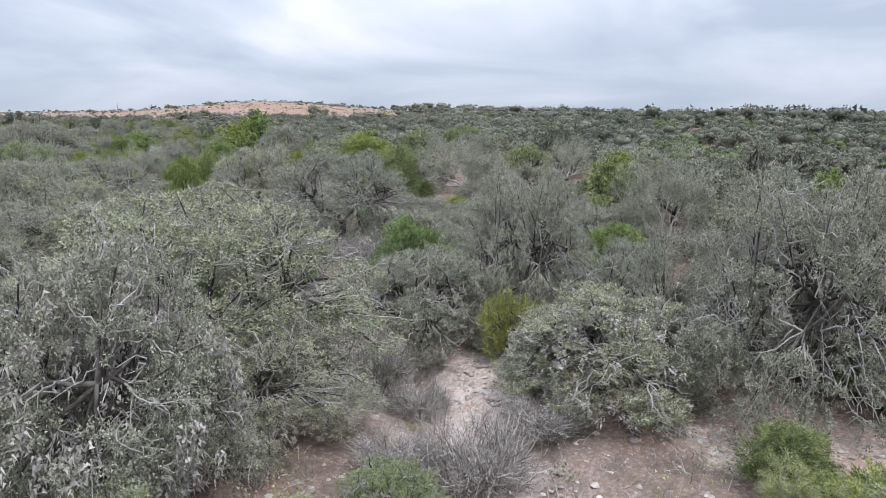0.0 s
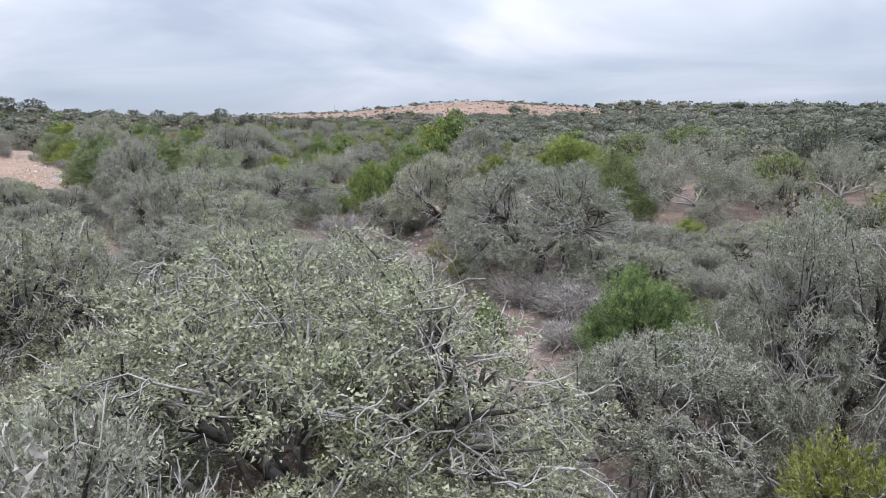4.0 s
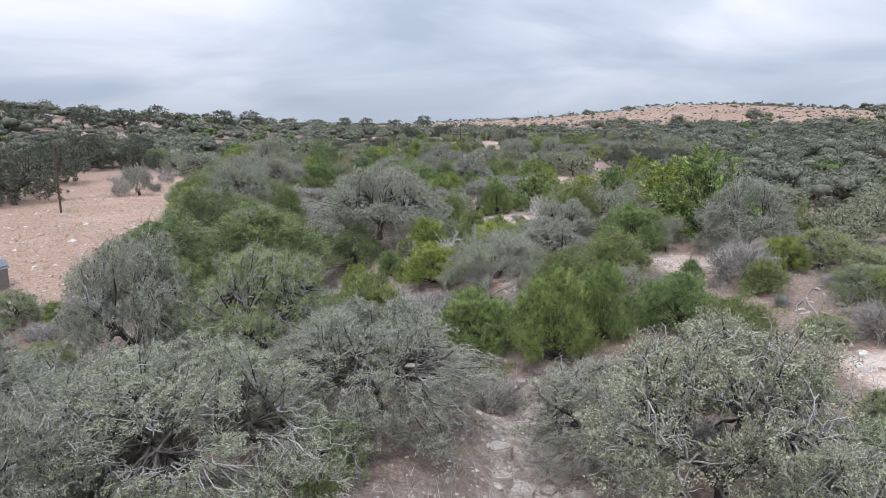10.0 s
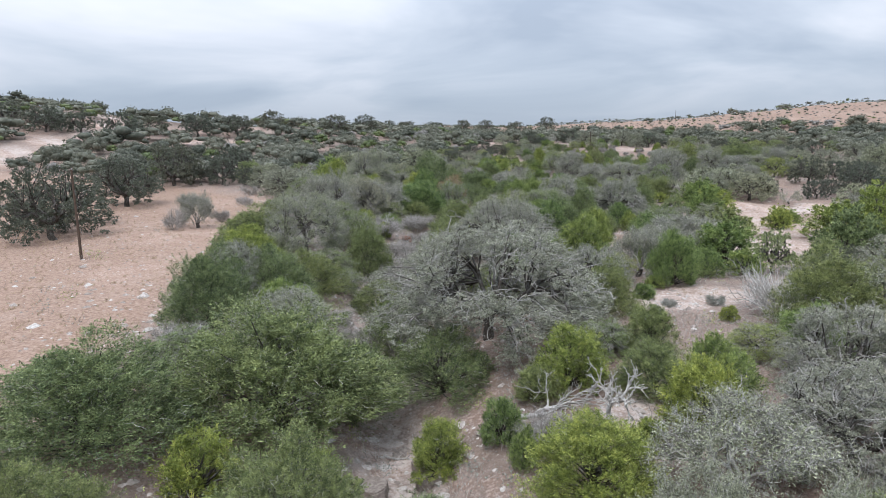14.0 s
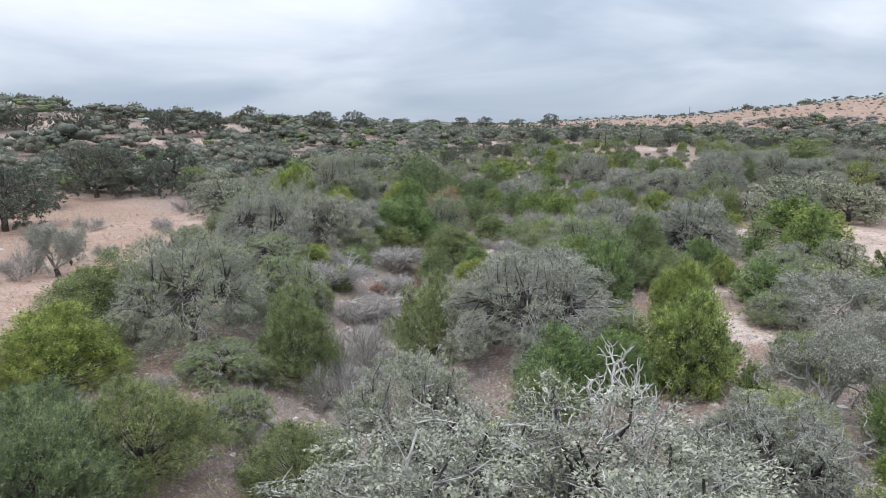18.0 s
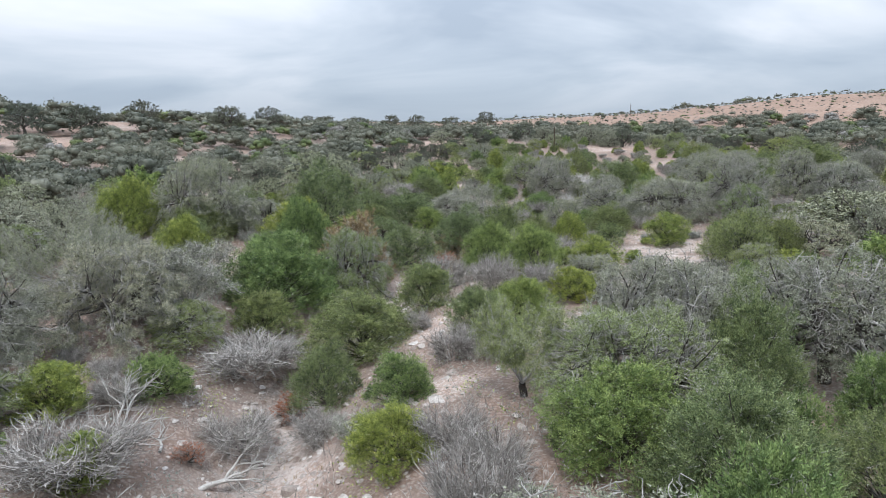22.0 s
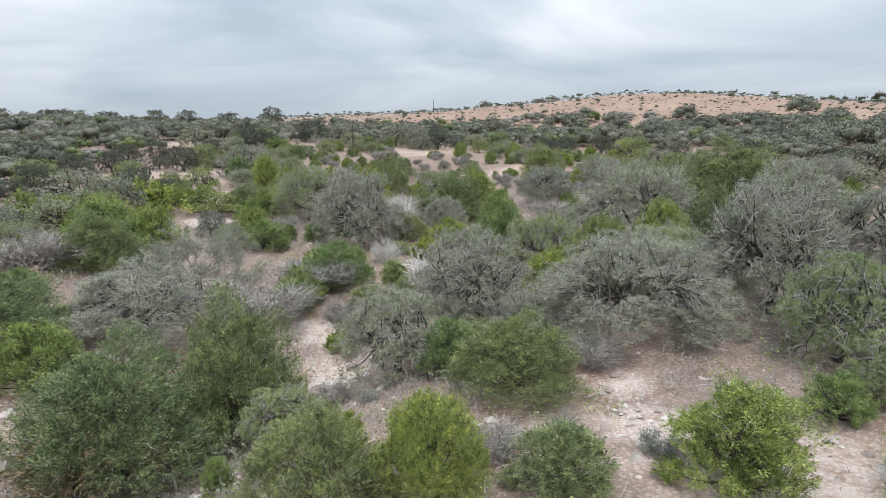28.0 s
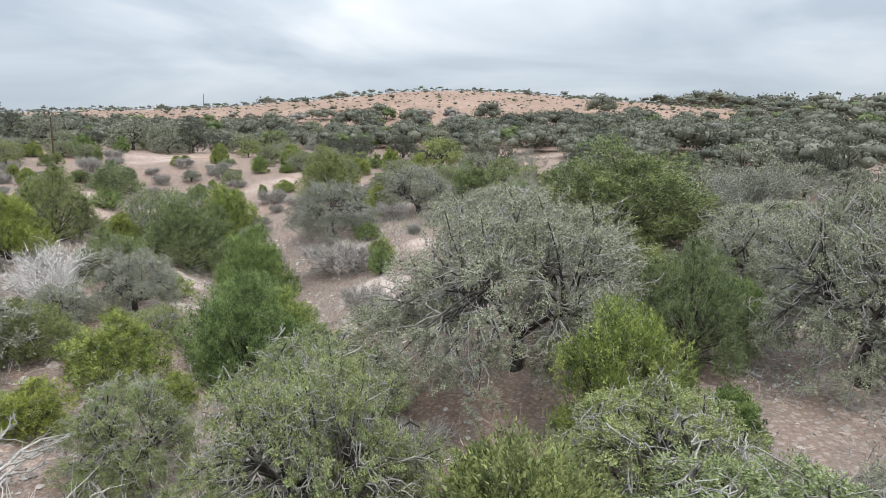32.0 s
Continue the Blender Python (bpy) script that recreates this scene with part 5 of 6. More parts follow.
for x, y, w, h in ((-91.4, 206.1, 2.3, 2.1), (-93.3, 207.8, 6.1, 6.3), (-90.1, 210.5, 3.0, 2.5), (-92.5, 216.8, 6.4, 4.0), (-104.5, 210.0, 10.3, 6.5), (-156.5, 181.2, 11.1, 6.9), (-90.3, 223.5, 7.2, 3.6), (-79.0, 234.9, 5.7, 4.5), (-130.4, 210.4, 9.5, 7.4), (-85.2, 238.1, 7.3, 4.4),):
    plant("oak", x, y, w, h)
for x, y, w, h in ((-121.1, 190.5, 1.8, 1.1), (-111.4, 198.0, 1.1, 1.2), (-143.9, 192.3, 6.1, 4.6), (-143.0, 197.2, 4.5, 3.8), (-159.5, 194.5, 2.0, 1.7), (-142.2, 208.9, 2.8, 2.6),):
    plant("small_juniper", x, y, w, h)
for x, y, w, h in ((-117.7, 200.0, 5.6, 3.9), (-124.9, 204.8, 2.7, 2.1),):
    plant("snag_brush", x, y, w, h)
for x, y, w, h in ((-82.0, 255.7, 4.6, 3.0),):
    plant("bare_oak", x, y, w, h)
for x, y, w, h in ((-116.7, 233.5, 5.6, 2.2),):
    plant("brush", x, y, w, h)
for x, y, w, h in ((-315.0, 123.4, 14.6, 9.2), (-305.6, 133.8, 14.6, 9.2), (-305.3, 145.1, 12.2, 7.7),):
    plant("dark_oak", x, y, w, h)
for x, y, w, h in ((-140.7, 217.2, 8.0, 5.8), (-147.0, 225.1, 6.7, 3.6),):
    plant("green_oak", x, y, w, h)
for x, y, w, h in ((-118.6, 223.9, 6.1, 3.8), (-94.4, 246.2, 5.5, 4.0), (-148.5, 216.0, 4.8, 3.0), (-122.5, 231.5, 5.5, 6.2), (-131.2, 228.3, 4.8, 3.2), (-139.1, 228.7, 5.4, 4.4), (-107.1, 252.6, 5.4, 4.7), (-131.7, 240.3, 7.4, 6.4), (-140.8, 236.5, 6.4, 5.6), (-116.6, 251.0, 3.3, 2.9), (-130.5, 243.9, 3.6, 4.2), (-157.5, 232.0, 3.7, 5.0),):
    plant("juniper", x, y, w, h)
for x, y, w, h in ((-126.3, 222.4, 4.8, 3.7), (-103.5, 239.3, 11.2, 4.2), (-163.2, 205.8, 8.4, 4.2), (-119.1, 242.1, 7.7, 4.6), (-112.8, 252.2, 8.0, 4.8),):
    plant("oak", x, y, w, h)
for x, y, w, h in ((-144.4, 211.8, 3.3, 2.7), (-153.7, 207.8, 6.2, 3.7), (-113.2, 231.3, 1.7, 1.8), (-113.5, 233.2, 2.1, 2.0), (-126.6, 227.4, 2.6, 1.6), (-152.6, 213.6, 4.1, 2.8), (-89.4, 251.7, 3.3, 2.8),):
    plant("small_juniper", x, y, w, h)
for x, y, w, h in ((-130.9, 221.3, 3.9, 2.5), (-133.4, 225.6, 5.6, 2.5),):
    plant("snag_brush", x, y, w, h)
for x, y, w, h in ((-297.8, 157.0, 14.6, 9.2), (-303.6, 172.3, 11.7, 7.4),):
    plant("dark_oak", x, y, w, h)
for x, y, w, h in ((-137.0, 245.9, 8.5, 5.4),):
    plant("green_oak", x, y, w, h)
for x, y, w, h in ((-132.1, 250.0, 5.9, 5.5), (-124.3, 261.6, 7.0, 6.0),):
    plant("juniper", x, y, w, h)
for x, y, w, h in ((-148.2, 256.4, 3.8, 2.2),):
    plant("small_juniper", x, y, w, h)
for x, y, w, h in ((-301.2, 188.2, 14.6, 9.2), (-297.8, 204.6, 14.6, 9.2),):
    plant("dark_oak", x, y, w, h)
for x, y, w, h in ((-154.2, 268.0, 6.6, 4.1),):
    plant("juniper", x, y, w, h)
for x, y, w, h in ((-323.5, 236.6, 14.3, 9.0), (-300.6, 258.0, 14.6, 9.2),):
    plant("dark_oak", x, y, w, h)
for x, y, w, h in ((-317.5, 289.2, 14.6, 9.2),):
    plant("dark_oak", x, y, w, h)
for x, y, w, h in ((-388.3, 380.9, 14.6, 9.2),):
    plant("dark_oak", x, y, w, h)
for x, y, w, h in ((-465.7, 353.0, 14.6, 9.2), (-331.1, 433.0, 14.6, 9.2), (-322.4, 458.3, 14.6, 9.2),):
    plant("dark_oak", x, y, w, h)
for x, y, w, h in ((-398.2, 418.9, 14.6, 9.2), (-376.8, 454.0, 14.6, 9.2),):
    plant("dark_oak", x, y, w, h)
for x, y, w, h in ((-408.8, 461.7, 14.6, 9.2),):
    plant("dark_oak", x, y, w, h)
for x, y, w, h in ((-518.2, 474.5, 14.6, 9.2),):
    plant("dark_oak", x, y, w, h)


# ---- woods between and beyond ----
# kept clear: masonry block, boulders, shed, bucket, stakes, poles, yucca
PLANTED += [(-30, 55.4, 4.5), (-28.6, 53.2, 3), (-26, 51.5, 3), (-22, 47.5, 3), (-31, 53.5, 1.5), (-28.5, 51, 2), (-70, 64, 4), (-66, 72, 2), (-125, 121, 3), (-131, 127, 3), (-106.8, 87.3, 2), (-103.4, 176.5, 1.5), (-24, 66, 2.5)]
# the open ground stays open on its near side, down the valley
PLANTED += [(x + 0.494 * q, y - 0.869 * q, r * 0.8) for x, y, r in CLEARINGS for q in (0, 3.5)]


def wooded(x, y):
    """Share of the ground under trees."""
    s, n = -0.494 * x + 0.869 * y, 0.869 * x + 0.494 * y
    v = 0.95 - 0.25 * smooth((s - 90) / 80)
    v = v * (1 - 0.45 * smooth((-n - 95) / 30) * (1 - smooth((-n - 190) / 50)))
    v = v + 0.3 * smooth((n - 40) / 60) * (1 - smooth((s - 260) / 120))
    v = v * (1 - 0.995 * smooth((y + 0.25 * (x + 138) - 350) / 50) * (1 - smooth((x + 60) / 140)))
    v = v * (1 - inside(x, y, FIELD)) * (1 - blob(x, y, CLEARINGS))
    v = v * (1 - smooth((7 - road_distance(x, y)) / 2)) * (1 - blob(x, y, GLADES))
    patch = 0.5 + 0.5 * np.sin(x * 0.07 + 2 * np.sin(y * 0.05)) * np.sin(y * 0.083 + 1.5 * np.sin(x * 0.043))
    return np.clip(v * (0.78 + 0.4 * patch), 0, 1)


def scatter(count, x0, x1, y0, y1, gap, seed, accept, near_by=0.62):
    """Seeded random places that keep clear of what stands already."""
    r = np.random.default_rng(seed)
    xs, ys = r.uniform(x0, x1, count), r.uniform(y0, y1, count)
    keep = r.random(count) < accept(xs, ys)
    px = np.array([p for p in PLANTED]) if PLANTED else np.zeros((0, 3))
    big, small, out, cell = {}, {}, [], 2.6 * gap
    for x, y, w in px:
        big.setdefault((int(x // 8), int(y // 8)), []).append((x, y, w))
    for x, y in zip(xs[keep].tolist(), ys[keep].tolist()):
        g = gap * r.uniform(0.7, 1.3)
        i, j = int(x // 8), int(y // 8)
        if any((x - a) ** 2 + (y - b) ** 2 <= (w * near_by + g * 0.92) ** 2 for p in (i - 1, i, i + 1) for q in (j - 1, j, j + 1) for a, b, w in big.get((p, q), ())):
            continue
        i, j = int(x // cell), int(y // cell)
        if any((x - a) ** 2 + (y - b) ** 2 <= (w * near_by + g * 0.92) ** 2 for p in (i - 1, i, i + 1) for q in (j - 1, j, j + 1) for a, b, w in small.get((p, q), ())):
            continue
        small.setdefault((i, j), []).append((x, y, g))
        out.append((x, y, g))
    return out


def view_side(x, y):
    """The land that lies ahead of the flight line and to both sides of it."""
    s, n = -0.494 * x + 0.869 * y, 0.869 * x + 0.494 * y
    return ((n < 2.2 * s + 40) & (-n < 1.4 * s + 60)).astype(float)


def beside(x, y):
    """1 on the ground next to the creek that the planted stretches do not already fill."""
    s = -0.494 * x + 0.869 * y
    d = creek_distance(x, y)
    return (d > np.where(s < 75, 5, 2.5)) & (d < 40)


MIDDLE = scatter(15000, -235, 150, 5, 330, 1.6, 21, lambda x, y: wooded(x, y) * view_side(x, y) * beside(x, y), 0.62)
mr = np.random.default_rng(5)
for x, y, g in MIDDLE:
    k = mr.random()
    s = -0.494 * x + 0.869 * y
    green = float(smooth((s - 60) / 60))
    close = s > 85 and float(creek_distance(x, y)) < 30
    if s > 58 and float(creek_distance(x, y)) < 24:
        if k < 0.4:
            plant("brush", x, y, g * mr.uniform(1.2, 2.0), g * mr.uniform(0.6, 1.1))
        elif k < 0.55:
            plant("oak" if k < 0.48 else "green_oak", x, y, g * mr.uniform(1.4, 2.3), g * mr.uniform(0.8, 1.4))
        elif k < 0.85:
            plant("juniper" if k < 0.68 else "small_juniper", x, y, g * mr.uniform(0.9, 1.7), g * mr.uniform(0.7, 1.3))
        else:
            plant("sage", x, y, g * mr.uniform(0.8, 1.3), g * mr.uniform(0.4, 0.7))
        continue
    if k < 0.5 - 0.25 * green and not close:
        plant("oak", x, y, g * mr.uniform(2.8, 4.2), g * mr.uniform(1.9, 2.7))
    elif k < 0.60 - 0.2 * green and not close:
        plant("bare_oak", x, y, g * mr.uniform(2.2, 3.2), g * mr.uniform(1.5, 2.1))
    elif k < 0.68 - 0.1 * green:
        plant("green_oak", x, y, g * mr.uniform(1.9, 2.9 if close else 3.6), g * mr.uniform(1.3, 1.9 if close else 2.4))
    elif k < 0.92:
        plant("juniper" if KINDS["juniper"][5][0] < 292 else "dark_oak", x, y, g * mr.uniform(1.6, 2.4 if close else 3.0), g * mr.uniform(1.4, 1.9 if close else 2.3))
    else:
        plant("brush", x, y, g * mr.uniform(1.0, 1.6), g * mr.uniform(0.7, 1.0))
UNDER = scatter(46000, -170, 45, 0, 250, 0.38, 22, lambda x, y: (0.35 + 0.5 * litter_at(x, y)) * view_side(x, y) * (creek_distance(x, y) < 34) * (1 - 0.93 * inside(x, y, FIELD)) * (1 - 0.93 * blob(x, y, CLEARINGS)))


def undergrowth(name, label, places, material, leaf, twigs, leaves, seed):
    """Waist-high thicket between the trees, too tangled to count."""
    r = np.random.default_rng(seed)
    tv, tf, lv, o = [], [], [], 0
    heights = land([p[0] for p in places], [p[1] for p in places])
    for (x, y, g), z in zip(places, heights):
        w = r.uniform(0.8, 2.4)
        h = w * r.uniform(0.5, 0.85)
        foot = np.array([x, y, z])
        p = np.stack([r.normal(0, 0.24 * w, twigs), r.normal(0, 0.24 * w, twigs), np.abs(r.normal(0, 0.3 * h, twigs))], 1)
        head = p * np.array([1.2, 1.2, 0.4]) / w + r.normal(0, 0.35, (twigs, 3)) + np.array([0, 0, 0.8])
        v, f = crooked_twigs(p + foot, head, 0.5 * h + 0.1, 0.016 * w ** 0.5, r, 0.4)
        tv.append(v)
        tf.append(f + o)
        o += len(v)
        if leaves:
            q = np.stack([r.normal(0, 0.27 * w, leaves), r.normal(0, 0.27 * w, leaves), np.abs(r.normal(0.35 * h, 0.3 * h, leaves))], 1)
            lv.append(leaf_triangles(q + foot, r.normal(size=(leaves, 3)) + np.array([0, 0, 0.5]), 0.11, 0.07, r)[0])
    tagged(new(name, raw_mesh(name, np.concatenate(tv), np.concatenate(tf), material)), label, "brush", kind="stuff")
    if lv:
        v = np.concatenate(lv)
        tagged(new(name + "_leaves", raw_mesh(name + "_leaves", v, np.arange(len(v)).reshape(-1, 3), leaf)), "sparse grey-green leaves of low brush", "brush", kind="stuff")


pick = np.random.default_rng(23).random(len(UNDER))
undergrowth("grey_undergrowth", "tangled leafless grey brush between the trees", [p for p, k in zip(UNDER, pick) if k < 0.62], BRUSH_TWIG, MOSS, 22, 14, 24)
undergrowth("sage_undergrowth", "low grey-green brush between the trees", [p for p, k in zip(UNDER, pick) if 0.62 <= k < 0.86], BRUSH_TWIG, SAGE_LEAF, 12, 60, 25)
undergrowth("green_undergrowth", "low green brush between the trees", [p for p, k in zip(UNDER, pick) if k >= 0.86], BRUSH_TWIG, OAK_GREEN, 8, 80, 26)


GOLD = (1 + 5 ** 0.5) / 2
ICO_V = unit(np.array([(-1, GOLD, 0), (1, GOLD, 0), (-1, -GOLD, 0), (1, -GOLD, 0), (0, -1, GOLD), (0, 1, GOLD), (0, -1, -GOLD), (0, 1, -GOLD), (GOLD, 0, -1), (GOLD, 0, 1), (-GOLD, 0, -1), (-GOLD, 0, 1)]))
ICO_F = np.array([(0, 11, 5), (0, 5, 1), (0, 1, 7), (0, 7, 10), (0, 10, 11), (1, 5, 9), (5, 11, 4), (11, 10, 2), (10, 7, 6), (7, 1, 8), (3, 9, 4), (3, 4, 2), (3, 2, 6), (3, 6, 8), (3, 8, 9), (4, 9, 5), (2, 4, 11), (6, 2, 10), (8, 6, 7), (9, 8, 1)])


def far_woods(name, label, places, leaf, tall, per, leaf_len, seed, lobes=7):
    """Distant trees in one mesh, each a rounded dome of lobes under leaf sprays."""
    r = np.random.default_rng(seed)
    vs, fs, o = [], [], 0
    heights = land([p[0] for p in places], [p[1] for p in places]) if places else []
    k = np.arange(lobes)
    f = (k + 0.3) / lobes
    for (x, y, g), z in zip(places, heights):
        w = g * r.uniform(0.8, 1.2)
        h = w * tall * r.uniform(0.85, 1.2)
        foot = np.array([x, y, z])
        n = int(per * min(2.5, max(0.4, (w / 2.5) ** 1.5)))
        a = k * 2.399963 + r.uniform(0, 6.283)
        rad = 0.78 * w * np.sqrt(f) * r.uniform(0.8, 1.15, lobes) if lobes > 1 else np.zeros(1)
        top = h * (0.76 - 0.42 * f ** 1.4) * r.uniform(0.88, 1.1, lobes)
        lc = np.stack([np.cos(a) * rad, np.sin(a) * rad, top], 1)
        wide = w * 1.3 / math.sqrt(lobes) * r.uniform(0.8, 1.3, (lobes, 1)) if lobes > 1 else np.full((1, 1), 0.75 * w)
        size = np.concatenate([wide, wide, np.minimum(wide * 0.75, 0.32 * h)], 1)
        core = lc[:, None] + ICO_V[None] * (size * 0.68)[:, None] * r.uniform(0.8, 1.15, (lobes, 12, 1))
        vs.append((core + foot).reshape(-1, 3))
        fs.append((ICO_F[None] + (np.arange(lobes) * 12)[:, None, None]).reshape(-1, 3) + o)
        o += lobes * 12
        d = unit(r.normal(size=(n, 3)) + np.array([0, 0, 0.35]))
        j = r.integers(0, lobes, n)
        p = lc[j] + d * size[j] * r.uniform(0.66, 1.0, (n, 1))
        v, q = leaf_triangles(p + foot, d * 0.35 + r.normal(0, 0.8, (n, 3)), leaf_len * w, leaf_len * 0.8 * w, r)
        vs.append(v)
        fs.append(q + o)
        o += len(v)
    if vs:
        me = raw_mesh(name, np.concatenate(vs), np.concatenate(fs), leaf)
        me.polygons.foreach_set("use_smooth", np.ones(len(me.polygons), bool))
        tagged(new(name, me), label, "woods", kind="stuff")


def far_zone(x, y):
    return wooded(x, y) * view_side(x, y) * (creek_distance(x, y) > 150)


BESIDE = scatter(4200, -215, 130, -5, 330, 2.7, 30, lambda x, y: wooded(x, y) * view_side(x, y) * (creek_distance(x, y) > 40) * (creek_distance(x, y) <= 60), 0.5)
for x, y, g in BESIDE:
    k = mr.random()
    if k < 0.5:
        plant("oak" if k < 0.34 else "dark_oak", x, y, g * mr.uniform(2.1, 2.9), g * mr.uniform(1.4, 1.8))
    elif k < 0.6:
        plant("green_oak", x, y, g * mr.uniform(1.9, 2.6), g * mr.uniform(1.3, 1.7))
    elif k < 0.7:
        plant("bare_oak", x, y, g * mr.uniform(1.8, 2.4), g * mr.uniform(1.2, 1.6))
    else:
        plant("dark_oak", x, y, g * mr.uniform(1.5, 2.2), g * mr.uniform(1.1, 1.5))
HALFWAY = scatter(15000, -330, 260, -10, 420, 2.6, 31, lambda x, y: wooded(x, y) * view_side(x, y) * (creek_distance(x, y) > 58) * (creek_distance(x, y) <= 150), 0.45)
fr = np.random.default_rng(8)
pick = fr.random(len(HALFWAY))
far_woods("oak_woods", "grey-green live oak woods on the valley sides", [(x, y, g * 1.4) for (x, y, g), k in zip(HALFWAY, pick) if k < 0.45], OAK_FAR, 1.08, 480, 0.085, 11, 7)
far_woods("dark_oak_woods", "dark oaks on the valley sides", [(x, y, g * 1.35) for (x, y, g), k in zip(HALFWAY, pick) if 0.45 <= k < 0.65], DARK_FAR, 1.08, 480, 0.085, 12, 7)
far_woods("bare_woods", "leafless grey trees on the valley sides", [p for p, k in zip(HALFWAY, pick) if 0.65 <= k < 0.73], GREY_FAR, 1.05, 420, 0.085, 13, 6)
far_woods("juniper_woods", "green junipers on the valley sides", [(x, y, g * 0.95) for (x, y, g), k in zip(HALFWAY, pick) if k >= 0.73], JUNIPER_FAR, 1.25, 380, 0.1, 14, 6)
FAR = scatter(36000, -700, 720, -40, 760, 3.1, 33, far_zone)
pick = fr.random(len(FAR))
far_woods("far_oak_woods", "distant grey-green oak woods on the slopes", [(x, y, g * 1.35) for (x, y, g), k in zip(FAR, pick) if k < 0.45], OAK_FAR, 1.1, 30, 0.2, 1, 3)
far_woods("far_dark_woods", "distant dark oak woods on the slopes", [(x, y, g * 1.35) for (x, y, g), k in zip(FAR, pick) if 0.45 <= k < 0.8], DARK_FAR, 1.15, 30, 0.2, 2, 3)
far_woods("far_juniper_woods", "distant green junipers on the slopes", [(x, y, g * 0.9) for (x, y, g), k in zip(FAR, pick) if k >= 0.8], JUNIPER_FAR, 1.3, 26, 0.22, 3, 2)
SCRUB = scatter(38000, -620, 320, 270, 760, 1.0, 35, lambda x, y: 0.9 * smooth((y + 0.25 * (x + 138) - 300) / 60) * view_side(x, y) * (creek_distance(x, y) > 70))
kind = fr.random(len(SCRUB))
far_woods("hill_scrub", "scattered dark bushes on the bare hill", [(x, y, g * (2.2 if k < 0.03 else 1.5 if k < 0.14 else 0.95)) for (x, y, g), k in zip(SCRUB, kind) if k < 0.36], DARK_FAR, 0.95, 14, 0.28, 4, 1)
far_woods("hill_green_scrub", "scattered green junipers on the bare hill", [(x, y, g * 1.3) for (x, y, g), k in zip(SCRUB, kind) if 0.36 <= k < 0.46], JUNIPER_FAR, 1.0, 14, 0.28, 6, 1)
far_woods("hill_brush", "grey brush on the bare hill", [(x, y, g * 0.9) for (x, y, g), k in zip(SCRUB, kind) if k >= 0.5], GREY_FAR, 0.7, 10, 0.28, 5, 1)


# ---- stones ----
def stone_mesh(seed, flat=0.5):
    """An angular lump of limestone, about 1 across: a box with its corners knocked about and its edges cut."""
    r = np.random.default_rng(seed)
    bm = bmesh.new()
    bmesh.ops.create_cube(bm, size=1.0)
    bmesh.ops.bevel(bm, geom=list(bm.edges), offset=0.17, segments=1, affect="EDGES")
    for v in bm.verts:
        v.co = Vector((v.co.x * r.uniform(0.8, 1.2), v.co.y * r.uniform(0.65, 1.05), v.co.z * flat * r.uniform(0.8, 1.25) + 0.1 * flat))
    me = bpy.data.meshes.new("stone")
    bm.to_mesh(me)
    bm.free()
    me.materials.append(STONE)
    return me


STONES = [stone_mesh(300 + k, (0.35, 0.5, 0.6, 0.28, 0.45, 0.7)[k]) for k in range(6)]
ground = bpy.data.objects["ground"]
sr = np.random.default_rng(41)


def lay_stone(x, y, size, tall=1.0, turn=None, name="stone", parent=ground, up=0.0):
    ob = new(name, STONES[int(sr.integers(0, 6))])
    ob.parent = parent
    turn = sr.uniform(0, 360) if turn is None else turn
    ob.matrix_world = pose(x, y, float(land(x, y)) + up, sr.uniform(-8, 8), sr.uniform(-8, 8), turn) @ Matrix.Diagonal((size, size, size * tall, 1))
    return ob


def stony(x, y):
    """Where loose stones lie: clearings, the creek bed, the upper edge of the field."""
    d = creek_distance(x, y)
    edge = turf_at(x, y)
    return np.clip(blob(x, y, CLEARINGS) * 1.2 + np.exp(-(d / 2.2) ** 2) + 0.5 * edge * (1 - edge) * 4 + 0.22, 0, 1)


# the larger ones, each by itself, in the stretch that the flight passes lowest over
spots = []
while len(spots) < 200:
    k = int(sr.integers(2, 19))
    (ax, ay), (bx, by), t = CREEK[k], CREEK[k + 1], sr.random()
    off = sr.normal(0, 1.0, 2) * (1.5 if sr.random() < 0.45 else 11)
    x, y = ax + (bx - ax) * t + off[0], ay + (by - ay) * t + off[1]
    if sr.random() < stony(x, y):
        spots.append((x, y))
for x, y in spots:
    lay_stone(x, y, sr.uniform(0.22, 0.75))


